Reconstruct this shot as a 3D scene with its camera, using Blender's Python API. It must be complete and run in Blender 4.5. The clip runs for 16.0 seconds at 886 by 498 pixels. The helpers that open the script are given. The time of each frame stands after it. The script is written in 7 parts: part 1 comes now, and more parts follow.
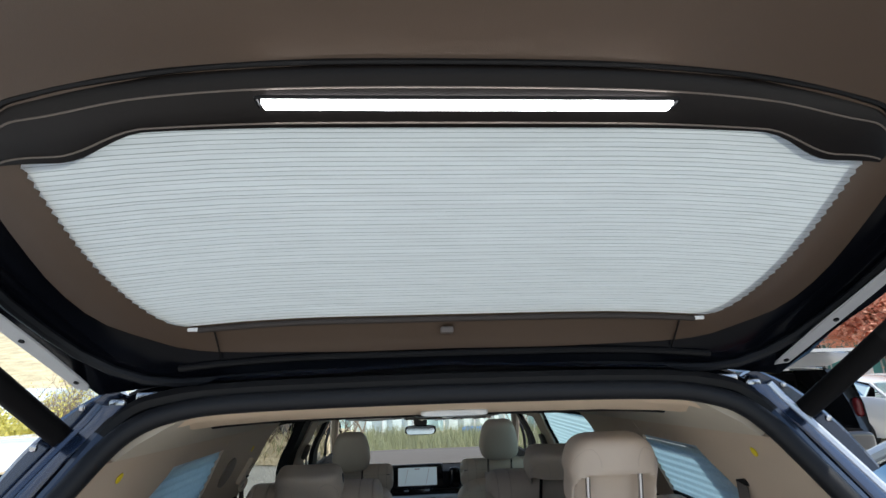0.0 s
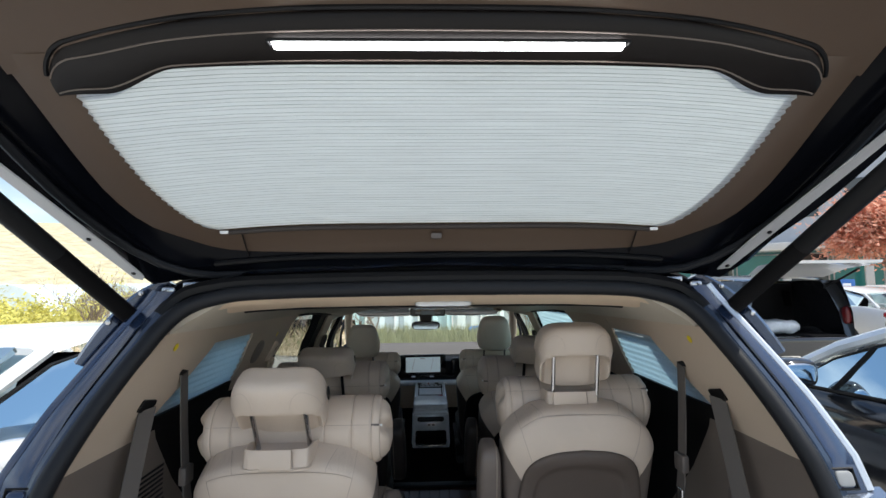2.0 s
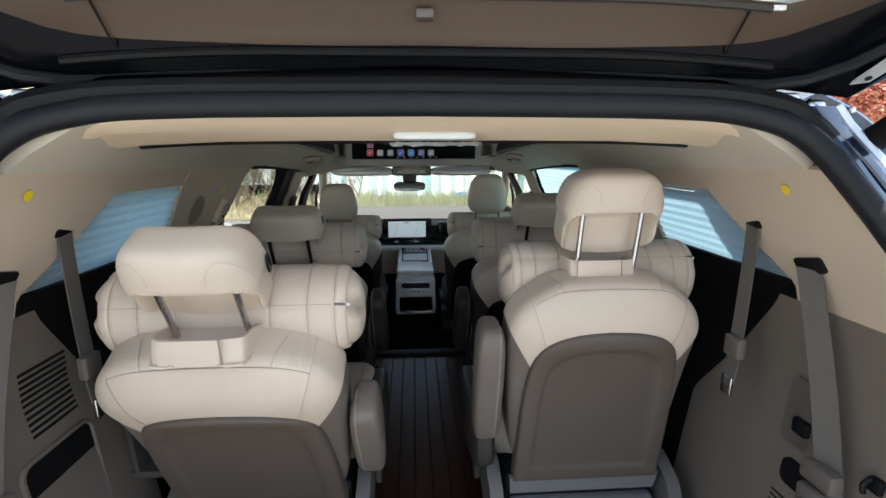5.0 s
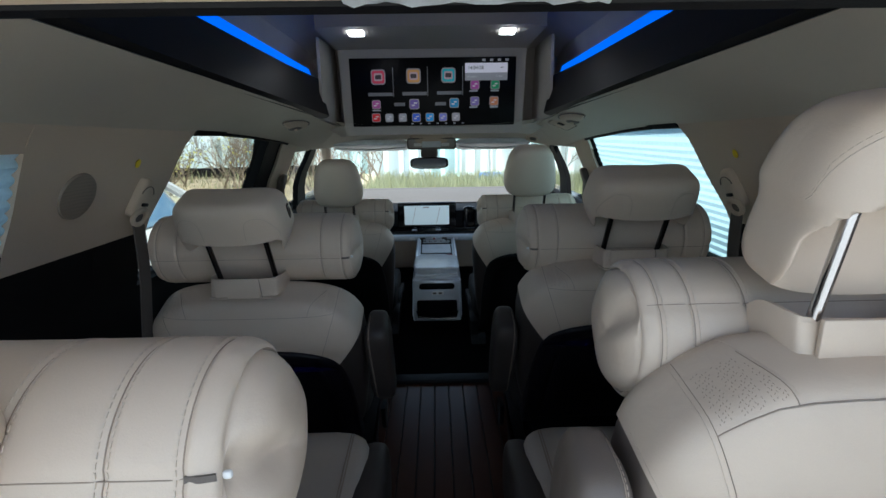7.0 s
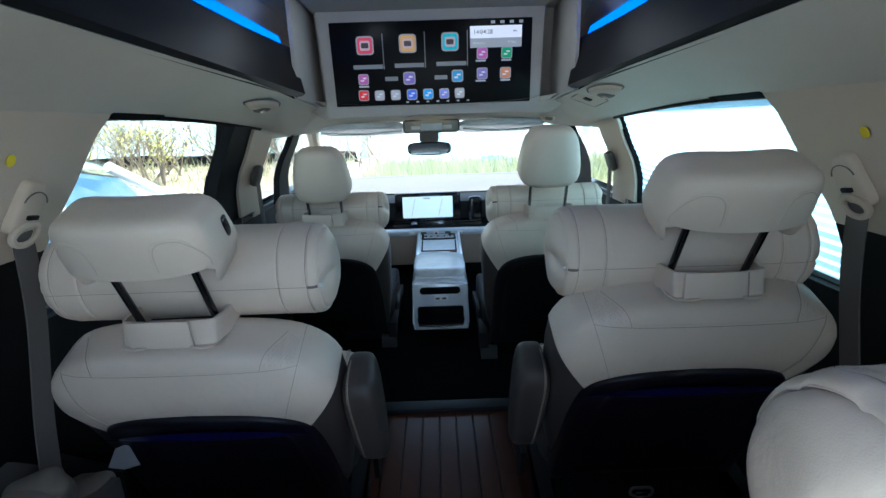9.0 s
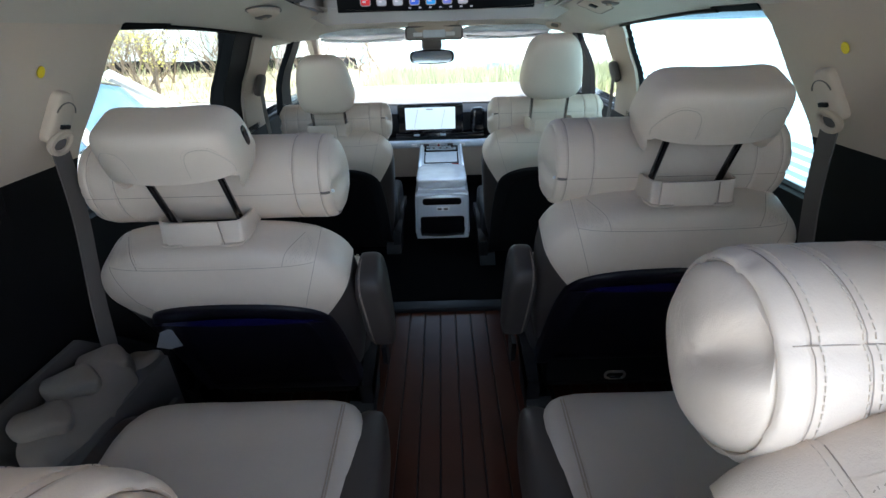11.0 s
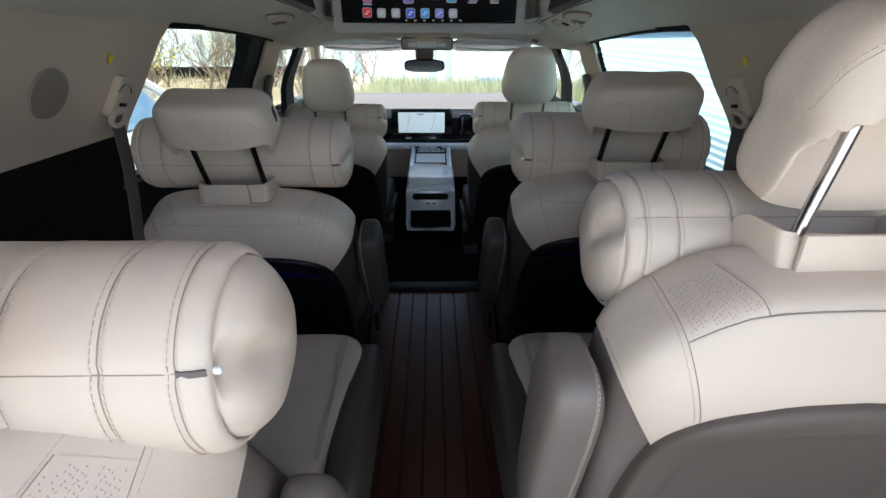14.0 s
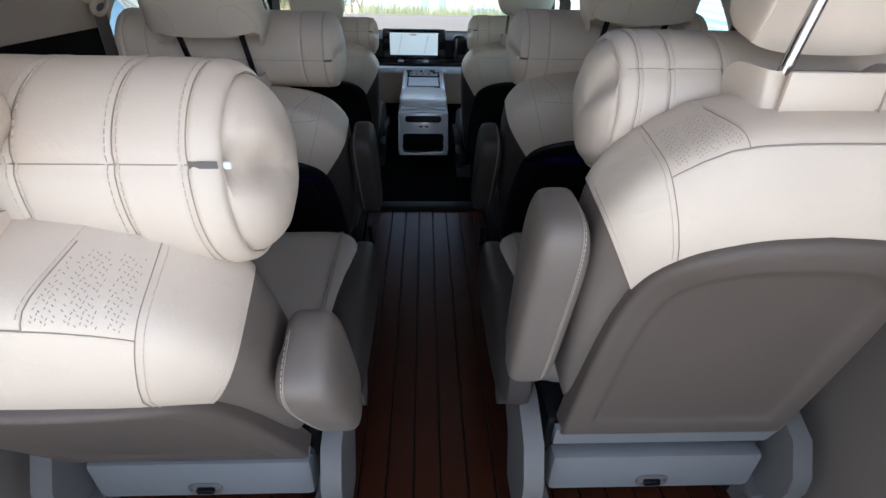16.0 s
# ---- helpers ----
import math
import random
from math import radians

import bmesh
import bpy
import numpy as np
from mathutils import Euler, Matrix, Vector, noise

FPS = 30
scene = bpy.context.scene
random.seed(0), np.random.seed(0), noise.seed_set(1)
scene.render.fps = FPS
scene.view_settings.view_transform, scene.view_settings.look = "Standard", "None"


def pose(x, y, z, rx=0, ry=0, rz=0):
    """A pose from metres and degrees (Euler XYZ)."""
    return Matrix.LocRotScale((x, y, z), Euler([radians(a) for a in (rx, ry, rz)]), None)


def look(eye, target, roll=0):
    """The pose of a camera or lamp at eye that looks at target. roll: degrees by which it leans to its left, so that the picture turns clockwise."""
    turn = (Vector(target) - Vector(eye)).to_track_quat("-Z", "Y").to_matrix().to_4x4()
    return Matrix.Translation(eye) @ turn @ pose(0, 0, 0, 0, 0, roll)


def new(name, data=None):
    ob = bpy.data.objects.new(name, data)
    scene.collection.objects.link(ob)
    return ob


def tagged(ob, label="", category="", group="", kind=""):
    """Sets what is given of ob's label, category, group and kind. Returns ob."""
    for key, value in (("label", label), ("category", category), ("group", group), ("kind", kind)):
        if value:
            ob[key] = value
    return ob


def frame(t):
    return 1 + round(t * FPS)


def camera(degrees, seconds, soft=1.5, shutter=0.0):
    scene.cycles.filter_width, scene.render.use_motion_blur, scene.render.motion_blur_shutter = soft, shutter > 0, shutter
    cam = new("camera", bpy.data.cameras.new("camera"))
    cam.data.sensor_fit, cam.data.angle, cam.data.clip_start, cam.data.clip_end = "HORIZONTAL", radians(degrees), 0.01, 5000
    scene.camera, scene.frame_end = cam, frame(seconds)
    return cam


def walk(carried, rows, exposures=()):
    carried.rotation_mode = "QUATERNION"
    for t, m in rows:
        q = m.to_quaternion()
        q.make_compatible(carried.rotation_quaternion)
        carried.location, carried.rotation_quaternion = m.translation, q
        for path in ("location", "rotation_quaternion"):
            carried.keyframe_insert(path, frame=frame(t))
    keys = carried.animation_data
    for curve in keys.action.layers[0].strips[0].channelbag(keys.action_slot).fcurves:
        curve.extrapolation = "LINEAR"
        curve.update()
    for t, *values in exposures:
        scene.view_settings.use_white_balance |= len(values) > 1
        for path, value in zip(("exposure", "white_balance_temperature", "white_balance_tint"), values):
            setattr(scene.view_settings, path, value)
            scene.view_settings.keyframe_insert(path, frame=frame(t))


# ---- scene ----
cam = camera(86.3, 16.0)
PATH = [
    (0, (-0.067, 0.027, 1.602), (0.05, 1.949, 2.141), -1.8),
    (0.5, (-0.056, -0.043, 1.596), (0.054, 1.901, 2.053), -1.7),
    (1, (-0.034, -0.115, 1.588), (0.054, 1.847, 1.966), -1.4),
    (1.5, (-0.014, -0.142, 1.589), (0.047, 1.835, 1.887), -1.0),
    (2, (-0.022, -0.148, 1.581), (0.041, 1.845, 1.736), -0.7),
    (2.5, (-0.03, -0.128, 1.571), (0.046, 1.87, 1.545), -0.8),
    (3, (-0.041, -0.12, 1.555), (0.068, 1.862, 1.315), -0.5),
    (3.5, (-0.042, -0.099, 1.546), (0.083, 1.867, 1.203), -0.2),
    (6, (-0.012, 0.64, 1.454), (0.105, 2.59, 1.028), -0.3),
    (6.5, (-0.033, 0.799, 1.436), (0.052, 2.744, 0.977), -1.0),
    (7, (-0.007, 0.911, 1.429), (0.016, 2.853, 0.953), -0.9),
    (7.5, (0.006, 1.023, 1.416), (0.014, 2.958, 0.909), -1.4),
    (8, (0.0, 1.153, 1.407), (0.009, 3.08, 0.871), -1.1),
    (8.5, (0.001, 1.231, 1.413), (0.011, 3.163, 0.897), -1.6),
    (9, (-0.003, 1.255, 1.419), (0.005, 3.18, 0.877), -1.9),
    (9.5, (0.002, 1.255, 1.426), (-0.004, 3.135, 0.746), -2.1),
    (10, (0.004, 1.241, 1.431), (-0.001, 3.082, 0.648), -2.2),
    (12.5, (-0.003, 1.009, 1.443), (-0.013, 2.791, 0.535), -0.3),
    (13, (0.008, 0.975, 1.44), (0.021, 2.769, 0.556), -0.2),
    (13.5, (0.002, 0.952, 1.435), (0.028, 2.764, 0.591), -0.3),
    (14, (0.002, 0.916, 1.425), (0.041, 2.734, 0.594), 0.3),
    (14.5, (0.0, 0.883, 1.415), (0.041, 2.695, 0.569), 0.2),
    (15, (-0.008, 0.852, 1.389), (0.048, 2.635, 0.484), 0.7),
    (15.5, (-0.008, 0.836, 1.366), (0.055, 2.583, 0.396), 1.0),
    (16, (-0.004, 0.846, 1.337), (0.071, 2.554, 0.299), 1.3),
]
EXPOSURE = [(0.0, 0.18, 6320, 8), (2.0, 0.25, 6420, 8), (3.5, 0.4, 6620, 7), (6.0, 1.35, 6520, 5), (7.0, 1.0, 6020, 4), (7.5, 1.4, 5770, 2), (8.0, 1.68, 5620, 0), (8.5, 1.98, 5520, 0), (9.0, 2.17, 5440, 0), (10.0, 2.4, 5570, 3), (12.5, 2.0, 6220, 8), (14.5, 1.55, 6220, 8), (16.0, 1.6, 6150, 9)]
walk(cam, [(t, look(eye, target, roll)) for t, eye, target, roll in PATH], EXPOSURE)

import collections
from mathutils.bvhtree import BVHTree

# ---- light ----
world = bpy.data.worlds.new("sky")
scene.world = world
world.use_nodes = True
wn = world.node_tree
sky = wn.nodes.new("ShaderNodeTexSky")
sky.sky_type = "NISHITA"
sky.sun_disc = False
sky.sun_elevation = radians(57.5)
sky.sun_rotation = radians(119.6)
sky.air_density, sky.dust_density, sky.ozone_density = 1.0, 0.6, 1.0
# thin fair-weather clouds
cloud_at, cloud_map, cloud_noise = wn.nodes.new("ShaderNodeTexCoord"), wn.nodes.new("ShaderNodeMapping"), wn.nodes.new("ShaderNodeTexNoise")
cloud_share, cloud_mix = wn.nodes.new("ShaderNodeMapRange"), wn.nodes.new("ShaderNodeMixRGB")
cloud_map.inputs["Scale"].default_value = (1.0, 1.0, 2.6)
cloud_noise.inputs["Scale"].default_value, cloud_noise.inputs["Detail"].default_value, cloud_noise.inputs["Roughness"].default_value = 1.9, 7, 0.55
for slot, value in ((1, 0.46), (2, 0.66), (3, 0.0), (4, 0.75)):
    cloud_share.inputs[slot].default_value = value
cloud_mix.inputs[2].default_value = (8.0, 8.1, 8.3, 1)
wn.links.new(cloud_at.outputs["Generated"], cloud_map.inputs[0])
wn.links.new(cloud_map.outputs[0], cloud_noise.inputs["Vector"])
wn.links.new(cloud_noise.outputs[0], cloud_share.inputs[0])
wn.links.new(cloud_share.outputs[0], cloud_mix.inputs[0])
wn.links.new(sky.outputs[0], cloud_mix.inputs[1])
wn.links.new(cloud_mix.outputs[0], wn.nodes["Background"].inputs[0])
wn.nodes["Background"].inputs[1].default_value = 0.14
sun_data = bpy.data.lights.new("sun", "SUN")
sun_data.energy, sun_data.angle, sun_data.color = 5.0, radians(0.5), (1.0, 0.95, 0.87)
sun = new("sun", sun_data)
sun.matrix_world = look((7.4, -4.2, 13.4), (0.0, 0.0, 0.0))


# ---- materials ----
def material(name, color, rough=0.5, metal=0.0, grain=0.0, grain_scale=300.0, stain=0.08, stain_scale=4.0,
             coat=0.0, specular=0.5, spread=0.0, crease=0.0):
    """A surface with fine relief, and two scales of uneven colour."""
    m = bpy.data.materials.new(name)
    m.use_nodes = True
    nt = m.node_tree
    b = nt.nodes["Principled BSDF"]
    b.inputs["Roughness"].default_value, b.inputs["Metallic"].default_value = rough, metal
    b.inputs["Specular IOR Level"].default_value = specular
    b.inputs["Coat Weight"].default_value = coat
    b.inputs["Coat Roughness"].default_value = 0.05
    co = nt.nodes.new("ShaderNodeTexCoord")
    n1, n2 = nt.nodes.new("ShaderNodeTexNoise"), nt.nodes.new("ShaderNodeTexNoise")
    n1.inputs["Scale"].default_value, n1.inputs["Detail"].default_value = stain_scale, 4
    n2.inputs["Scale"].default_value, n2.inputs["Detail"].default_value = grain_scale, 2
    nt.links.new(co.outputs["Object"], n1.inputs["Vector"])
    nt.links.new(co.outputs["Object"], n2.inputs["Vector"])
    add = nt.nodes.new("ShaderNodeMath")
    add.operation = "ADD"
    nt.links.new(n1.outputs[0], add.inputs[0])
    half = nt.nodes.new("ShaderNodeMath")
    half.operation = "MULTIPLY"
    half.inputs[1].default_value = 0.5
    nt.links.new(n2.outputs[0], half.inputs[0])
    nt.links.new(half.outputs[0], add.inputs[1])
    level = nt.nodes.new("ShaderNodeMapRange")
    level.inputs[1].default_value, level.inputs[2].default_value = 0.4, 1.1
    level.inputs[3].default_value, level.inputs[4].default_value = 1 - stain, 1 + stain
    nt.links.new(add.outputs[0], level.inputs[0])
    mul = nt.nodes.new("ShaderNodeVectorMath")
    mul.operation = "SCALE"
    mul.inputs[0].default_value = color
    nt.links.new(level.outputs[0], mul.inputs["Scale"])
    source = mul.outputs[0]
    if spread:
        info = nt.nodes.new("ShaderNodeObjectInfo")
        each = nt.nodes.new("ShaderNodeMapRange")
        each.inputs[3].default_value, each.inputs[4].default_value = 1 - spread, 1 + spread
        nt.links.new(info.outputs["Random"], each.inputs[0])
        again = nt.nodes.new("ShaderNodeVectorMath")
        again.operation = "SCALE"
        nt.links.new(source, again.inputs[0])
        nt.links.new(each.outputs[0], again.inputs["Scale"])
        source = again.outputs[0]
    nt.links.new(source, b.inputs["Base Color"])
    if grain:
        bump = nt.nodes.new("ShaderNodeBump")
        bump.inputs["Strength"].default_value, bump.inputs["Distance"].default_value = grain, 0.002
        nt.links.new(n2.outputs[0], bump.inputs["Height"])
        nt.links.new(bump.outputs[0], b.inputs["Normal"])
        if crease:
            n3, soft_bump = nt.nodes.new("ShaderNodeTexNoise"), nt.nodes.new("ShaderNodeBump")
            n3.inputs["Scale"].default_value, n3.inputs["Detail"].default_value = 22, 3
            n3.inputs["Distortion"].default_value = 0.8
            soft_bump.inputs["Strength"].default_value, soft_bump.inputs["Distance"].default_value = crease, 0.006
            nt.links.new(co.outputs["Object"], n3.inputs["Vector"])
            nt.links.new(n3.outputs[0], soft_bump.inputs["Height"])
            nt.links.new(soft_bump.outputs[0], bump.inputs["Normal"])
    return m


def glow(name, color, strength):
    m = bpy.data.materials.new(name)
    m.use_nodes = True
    nt = m.node_tree
    b = nt.nodes["Principled BSDF"]
    b.inputs["Base Color"].default_value = (*color, 1)
    b.inputs["Emission Color"].default_value = (*color, 1)
    b.inputs["Emission Strength"].default_value = strength
    b.inputs["Roughness"].default_value = 0.3
    return m


def glass_material(name, tint, rough=0.0, gloss=0.1):
    """Thin glass: a clear, tinted pane with a faint mirror in it."""
    m = bpy.data.materials.new(name)
    m.use_nodes = True
    nt = m.node_tree
    out = nt.nodes["Material Output"]
    nt.nodes.remove(nt.nodes["Principled BSDF"])
    clear, mirror, mix = nt.nodes.new("ShaderNodeBsdfTransparent"), nt.nodes.new("ShaderNodeBsdfGlossy"), nt.nodes.new("ShaderNodeMixShader")
    clear.inputs[0].default_value = (*tint, 1)
    mirror.inputs["Roughness"].default_value = rough
    facing, curve, share = nt.nodes.new("ShaderNodeLayerWeight"), nt.nodes.new("ShaderNodeMath"), nt.nodes.new("ShaderNodeMapRange")
    facing.inputs[0].default_value = 0.5
    curve.operation = "POWER"
    curve.inputs[1].default_value = 4.0
    nt.links.new(facing.outputs["Facing"], curve.inputs[0])
    share.inputs[3].default_value, share.inputs[4].default_value = 0.05, 0.8
    nt.links.new(curve.outputs[0], share.inputs[0])
    nt.links.new(share.outputs[0], mix.inputs[0])
    nt.links.new(clear.outputs[0], mix.inputs[1])
    nt.links.new(mirror.outputs[0], mix.inputs[2])
    nt.links.new(mix.outputs[0], out.inputs[0])
    return m


def cloth_screen(name, color, through_share):
    """Pleated blind cloth that lets a share of the light through."""
    m = bpy.data.materials.new(name)
    m.use_nodes = True
    nt = m.node_tree
    out = nt.nodes["Material Output"]
    nt.nodes.remove(nt.nodes["Principled BSDF"])
    diffuse, trans, mix = nt.nodes.new("ShaderNodeBsdfDiffuse"), nt.nodes.new("ShaderNodeBsdfTranslucent"), nt.nodes.new("ShaderNodeMixShader")
    co, no, ramp = nt.nodes.new("ShaderNodeTexCoord"), nt.nodes.new("ShaderNodeTexNoise"), nt.nodes.new("ShaderNodeMapRange")
    mapping = nt.nodes.new("ShaderNodeMapping")
    mapping.inputs["Scale"].default_value = (3, 60, 60)
    no.inputs["Scale"].default_value, no.inputs["Detail"].default_value = 2.0, 4
    ramp.inputs[3].default_value, ramp.inputs[4].default_value = 0.86, 1.1
    nt.links.new(co.outputs["Object"], mapping.inputs[0])
    nt.links.new(mapping.outputs[0], no.inputs["Vector"])
    nt.links.new(no.outputs[0], ramp.inputs[0])
    tone = nt.nodes.new("ShaderNodeVectorMath")
    tone.operation = "SCALE"
    tone.inputs[0].default_value = color
    nt.links.new(ramp.outputs[0], tone.inputs["Scale"])
    for n in (diffuse, trans):
        nt.links.new(tone.outputs[0], n.inputs[0])
    mix.inputs[0].default_value = through_share
    nt.links.new(diffuse.outputs[0], mix.inputs[1])
    nt.links.new(trans.outputs[0], mix.inputs[2])
    nt.links.new(mix.outputs[0], out.inputs[0])
    return m


BEIGE = material("beige_leather", (0.61, 0.507, 0.415), 0.44, crease=0.22, grain=0.10, grain_scale=800, stain=0.05, stain_scale=9)
TAUPE = material("taupe_leather", (0.155, 0.126, 0.108), 0.46, crease=0.18, grain=0.12, grain_scale=700, stain=0.06, stain_scale=9)
STITCH = material("seam_thread", (0.50, 0.42, 0.345), 0.8)
SEAM = material("dark_seam_fold", (0.32, 0.255, 0.205), 0.8)
THREAD = material("pale_thread", (0.60, 0.505, 0.42), 0.7)
PANEL_BROWN = material("brown_seat_board", (0.098, 0.075, 0.062), 0.6, grain=0.2, grain_scale=500, stain=0.05)
TRIM_BROWN = material("taupe_trim_plastic", (0.17, 0.139, 0.117), 0.6, grain=0.3, grain_scale=600, stain=0.06)
TRIM_BEIGE = material("beige_trim_plastic", (0.55, 0.445, 0.345), 0.65, grain=0.2, grain_scale=600, stain=0.04)
GATE_LINING = material("brown_gate_lining", (0.088, 0.059, 0.041), 0.36, grain=0.2, grain_scale=600, stain=0.05)
TRIM_DARK = material("dark_trim_plastic", (0.0055, 0.005, 0.0055), 0.65, grain=0.2, grain_scale=600, specular=0.14)
HEADLINER = material("headliner_cloth", (0.56, 0.505, 0.42), 0.95, grain=0.3, grain_scale=900, stain=0.05)
SUEDE = material("grey_suede", (0.43, 0.39, 0.35), 0.95, grain=0.3, grain_scale=700, stain=0.14, stain_scale=6)
BLACK = material("black_plastic", (0.007, 0.007, 0.008), 0.5, grain=0.15, grain_scale=500, specular=0.22)
GLOSS_BLACK = material("gloss_black", (0.008, 0.008, 0.01), 0.12)
RUBBER = material("rubber_seal", (0.010, 0.011, 0.014), 0.5, grain=0.1, specular=0.28)
PAINT = material("deep_blue_black_paint", (0.014, 0.022, 0.045), 0.14, coat=1.0, stain=0.02)
# darker post metal, leather and board: middle row shade put into the colours
SHADED_CHROME = material("shaded_polished_metal", (0.10, 0.10, 0.11), 0.2, metal=1.0, stain=0.02)
TAUPE_DARK = material("dark_and_shaded_taupe", (0.045, 0.037, 0.034), 0.5, grain=0.12, grain_scale=700, specular=0.3)
BOARD_SHADED = material("shaded_seat_board", (0.008, 0.007, 0.012), 0.35, grain=0.1, grain_scale=500, specular=0.3)
CHROME = material("polished_metal", (0.56, 0.56, 0.58), 0.2, metal=1.0, stain=0.02)
STEEL_PAINT = material("grey_painted_metal", (0.56, 0.56, 0.57), 0.45, stain=0.05)
SILVER = material("silver_trim", (0.84, 0.90, 0.96), 0.26, metal=0.25, coat=0.5, stain=0.05)
GREY_FELT = material("grey_felt", (0.17, 0.167, 0.17), 0.9, grain=0.3, grain_scale=700, stain=0.07)
GREY_PLASTIC = material("grey_brown_plastic", (0.12, 0.102, 0.092), 0.55, grain=0.2, grain_scale=600)
WEBBING = material("belt_webbing", (0.112, 0.098, 0.089), 0.75, grain=0.4, grain_scale=700)
BLACK_FELT = material("black_carpet", (0.006, 0.006, 0.007), 1.0, grain=0.4, grain_scale=600, specular=0.05)
FILM = material("protective_film", (0.72, 0.76, 0.80), 0.22, stain=0.12, stain_scale=22, coat=0.6)
WHITE = material("white_plastic", (0.78, 0.78, 0.78), 0.4)
YELLOW = material("yellow_sticker", (0.80, 0.62, 0.02), 0.5)
RED_LENS = material("red_lamp_lens", (0.34, 0.008, 0.014), 0.1, coat=1.0)
LED_WHITE = glow("white_light_strip", (1.0, 0.99, 1.0), 9.0)
LED_BLUE = glow("blue_light_strip", (0.0, 0.15, 1.0), 0.45)
LAMP_WHITE = glow("reading_lamp_glow", (1.0, 0.97, 1.0), 7.0)
GLASS = glass_material("clear_glass", (0.93, 0.97, 0.95))
PRIVACY = glass_material("privacy_glass", (0.27, 0.37, 0.42))
SCREEN = material("screen_glass", (0.004, 0.004, 0.005), 0.35, stain=0.0, specular=0.12)
TINTED = glass_material("tinted_glass", (0.50, 0.52, 0.48))
BLIND = cloth_screen("blind_cloth", (0.84, 0.88, 0.92), 0.6)
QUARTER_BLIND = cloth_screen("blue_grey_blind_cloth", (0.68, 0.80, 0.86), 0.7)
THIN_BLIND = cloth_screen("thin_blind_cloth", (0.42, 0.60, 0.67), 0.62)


# ---- mesh helpers ----
def thing(name, label, category, group="", kind="", at=(0, 0, 0)):
    ob = new(name)
    ob.empty_display_size = 0.05
    ob.location = at
    return tagged(ob, label, category, group, kind)


def part(name, bm, mat, parent=None, label="", smooth=True, angle=40):
    """One mesh object from a bmesh, under a thing or a part."""
    me = bpy.data.meshes.new(name)
    bmesh.ops.recalc_face_normals(bm, faces=bm.faces)
    bm.to_mesh(me)
    bm.free()
    me.materials.append(mat)
    for p in me.polygons:
        p.use_smooth = smooth
    if smooth:
        me.set_sharp_from_angle(angle=radians(angle))
    ob = new(name, me)
    if parent is not None:
        ob.parent = parent
        if parent.type == "EMPTY":
            ob.matrix_parent_inverse = Matrix.Translation(-parent.location)
    if label:
        ob["label"] = label
    return ob


def moved(bm, m):
    bmesh.ops.transform(bm, matrix=m, verts=bm.verts)
    return bm


def box(x0, x1, y0, y1, z0, z1, r=0.0, seg=2):
    bm = bmesh.new()
    bmesh.ops.create_cube(bm, size=1.0)
    for v in bm.verts:
        v.co = Vector(((x0 + x1) / 2 + v.co.x * (x1 - x0), (y0 + y1) / 2 + v.co.y * (y1 - y0), (z0 + z1) / 2 + v.co.z * (z1 - z0)))
    if r:
        bmesh.ops.bevel(bm, geom=bm.edges[:], offset=r, segments=seg, profile=0.5, affect="EDGES")
    return bm


def joined(*bms):
    out = bmesh.new()
    for bm in bms:
        me = bpy.data.meshes.new("tmp")
        bm.to_mesh(me)
        bm.free()
        out.from_mesh(me)
        bpy.data.meshes.remove(me)
    return out


def pillow(hx_, hy_, hz_, n=5.0, res=10, fn=None):
    """A soft rounded block of the given half sizes; n sets how square it is; fn reshapes each point."""
    bm = bmesh.new()
    bmesh.ops.create_cube(bm, size=2.0)
    bmesh.ops.subdivide_edges(bm, edges=bm.edges[:], cuts=res, use_grid_fill=True)
    for v in bm.verts:
        c = v.co
        a = [math.copysign(math.sin(abs(t) * math.pi / 2) ** 0.9, t) if t else 0.0 for t in c]
        big = max(abs(t) for t in a)
        k = (sum(abs(t) ** n for t in a)) ** (1 / n)
        s = big / k if k else 1
        p = Vector((a[0] * s * hx_, a[1] * s * hy_, a[2] * s * hz_))
        v.co = fn(p) if fn else p
    return bm


def loft(rings, closed=True, caps=True):
    """Skin through rings of equally many points."""
    bm = bmesh.new()
    rows = [[bm.verts.new(p) for p in ring] for ring in rings]
    n = len(rings[0])
    for a, b in zip(rows, rows[1:]):
        for i in range(n if closed else n - 1):
            bm.faces.new((a[i], a[(i + 1) % n], b[(i + 1) % n], b[i]))
    if caps and closed:
        bm.faces.new(rows[0][::-1])
        bm.faces.new(rows[-1])
    return bm


def tube(points, radius, seg=8, closed=False, flat=1.0):
    """A round cord along points."""
    pts = [Vector(p) for p in points]
    rings, up = [], None
    for i, p in enumerate(pts):
        if closed:
            d = (pts[(i + 1) % len(pts)] - pts[i - 1]).normalized()
        else:
            d = (pts[min(i + 1, len(pts) - 1)] - pts[max(i - 1, 0)]).normalized()
        if up is None:
            up = d.orthogonal().normalized()
        up = (up - d * up.dot(d)).normalized()
        side = d.cross(up)
        rings.append([p + radius * (math.cos(a) * up + flat * math.sin(a) * side) for a in (2 * math.pi * k / seg for k in range(seg))])
    if closed:
        bm = loft(rings, True, False)
        rows = list(bm.verts)
        n = seg
        bm.verts.ensure_lookup_table()
        last, first = [bm.verts[len(rings) * n - n + k] for k in range(n)], [bm.verts[k] for k in range(n)]
        for k in range(n):
            bm.faces.new((last[k], last[(k + 1) % n], first[(k + 1) % n], first[k]))
        return bm
    return loft(rings)


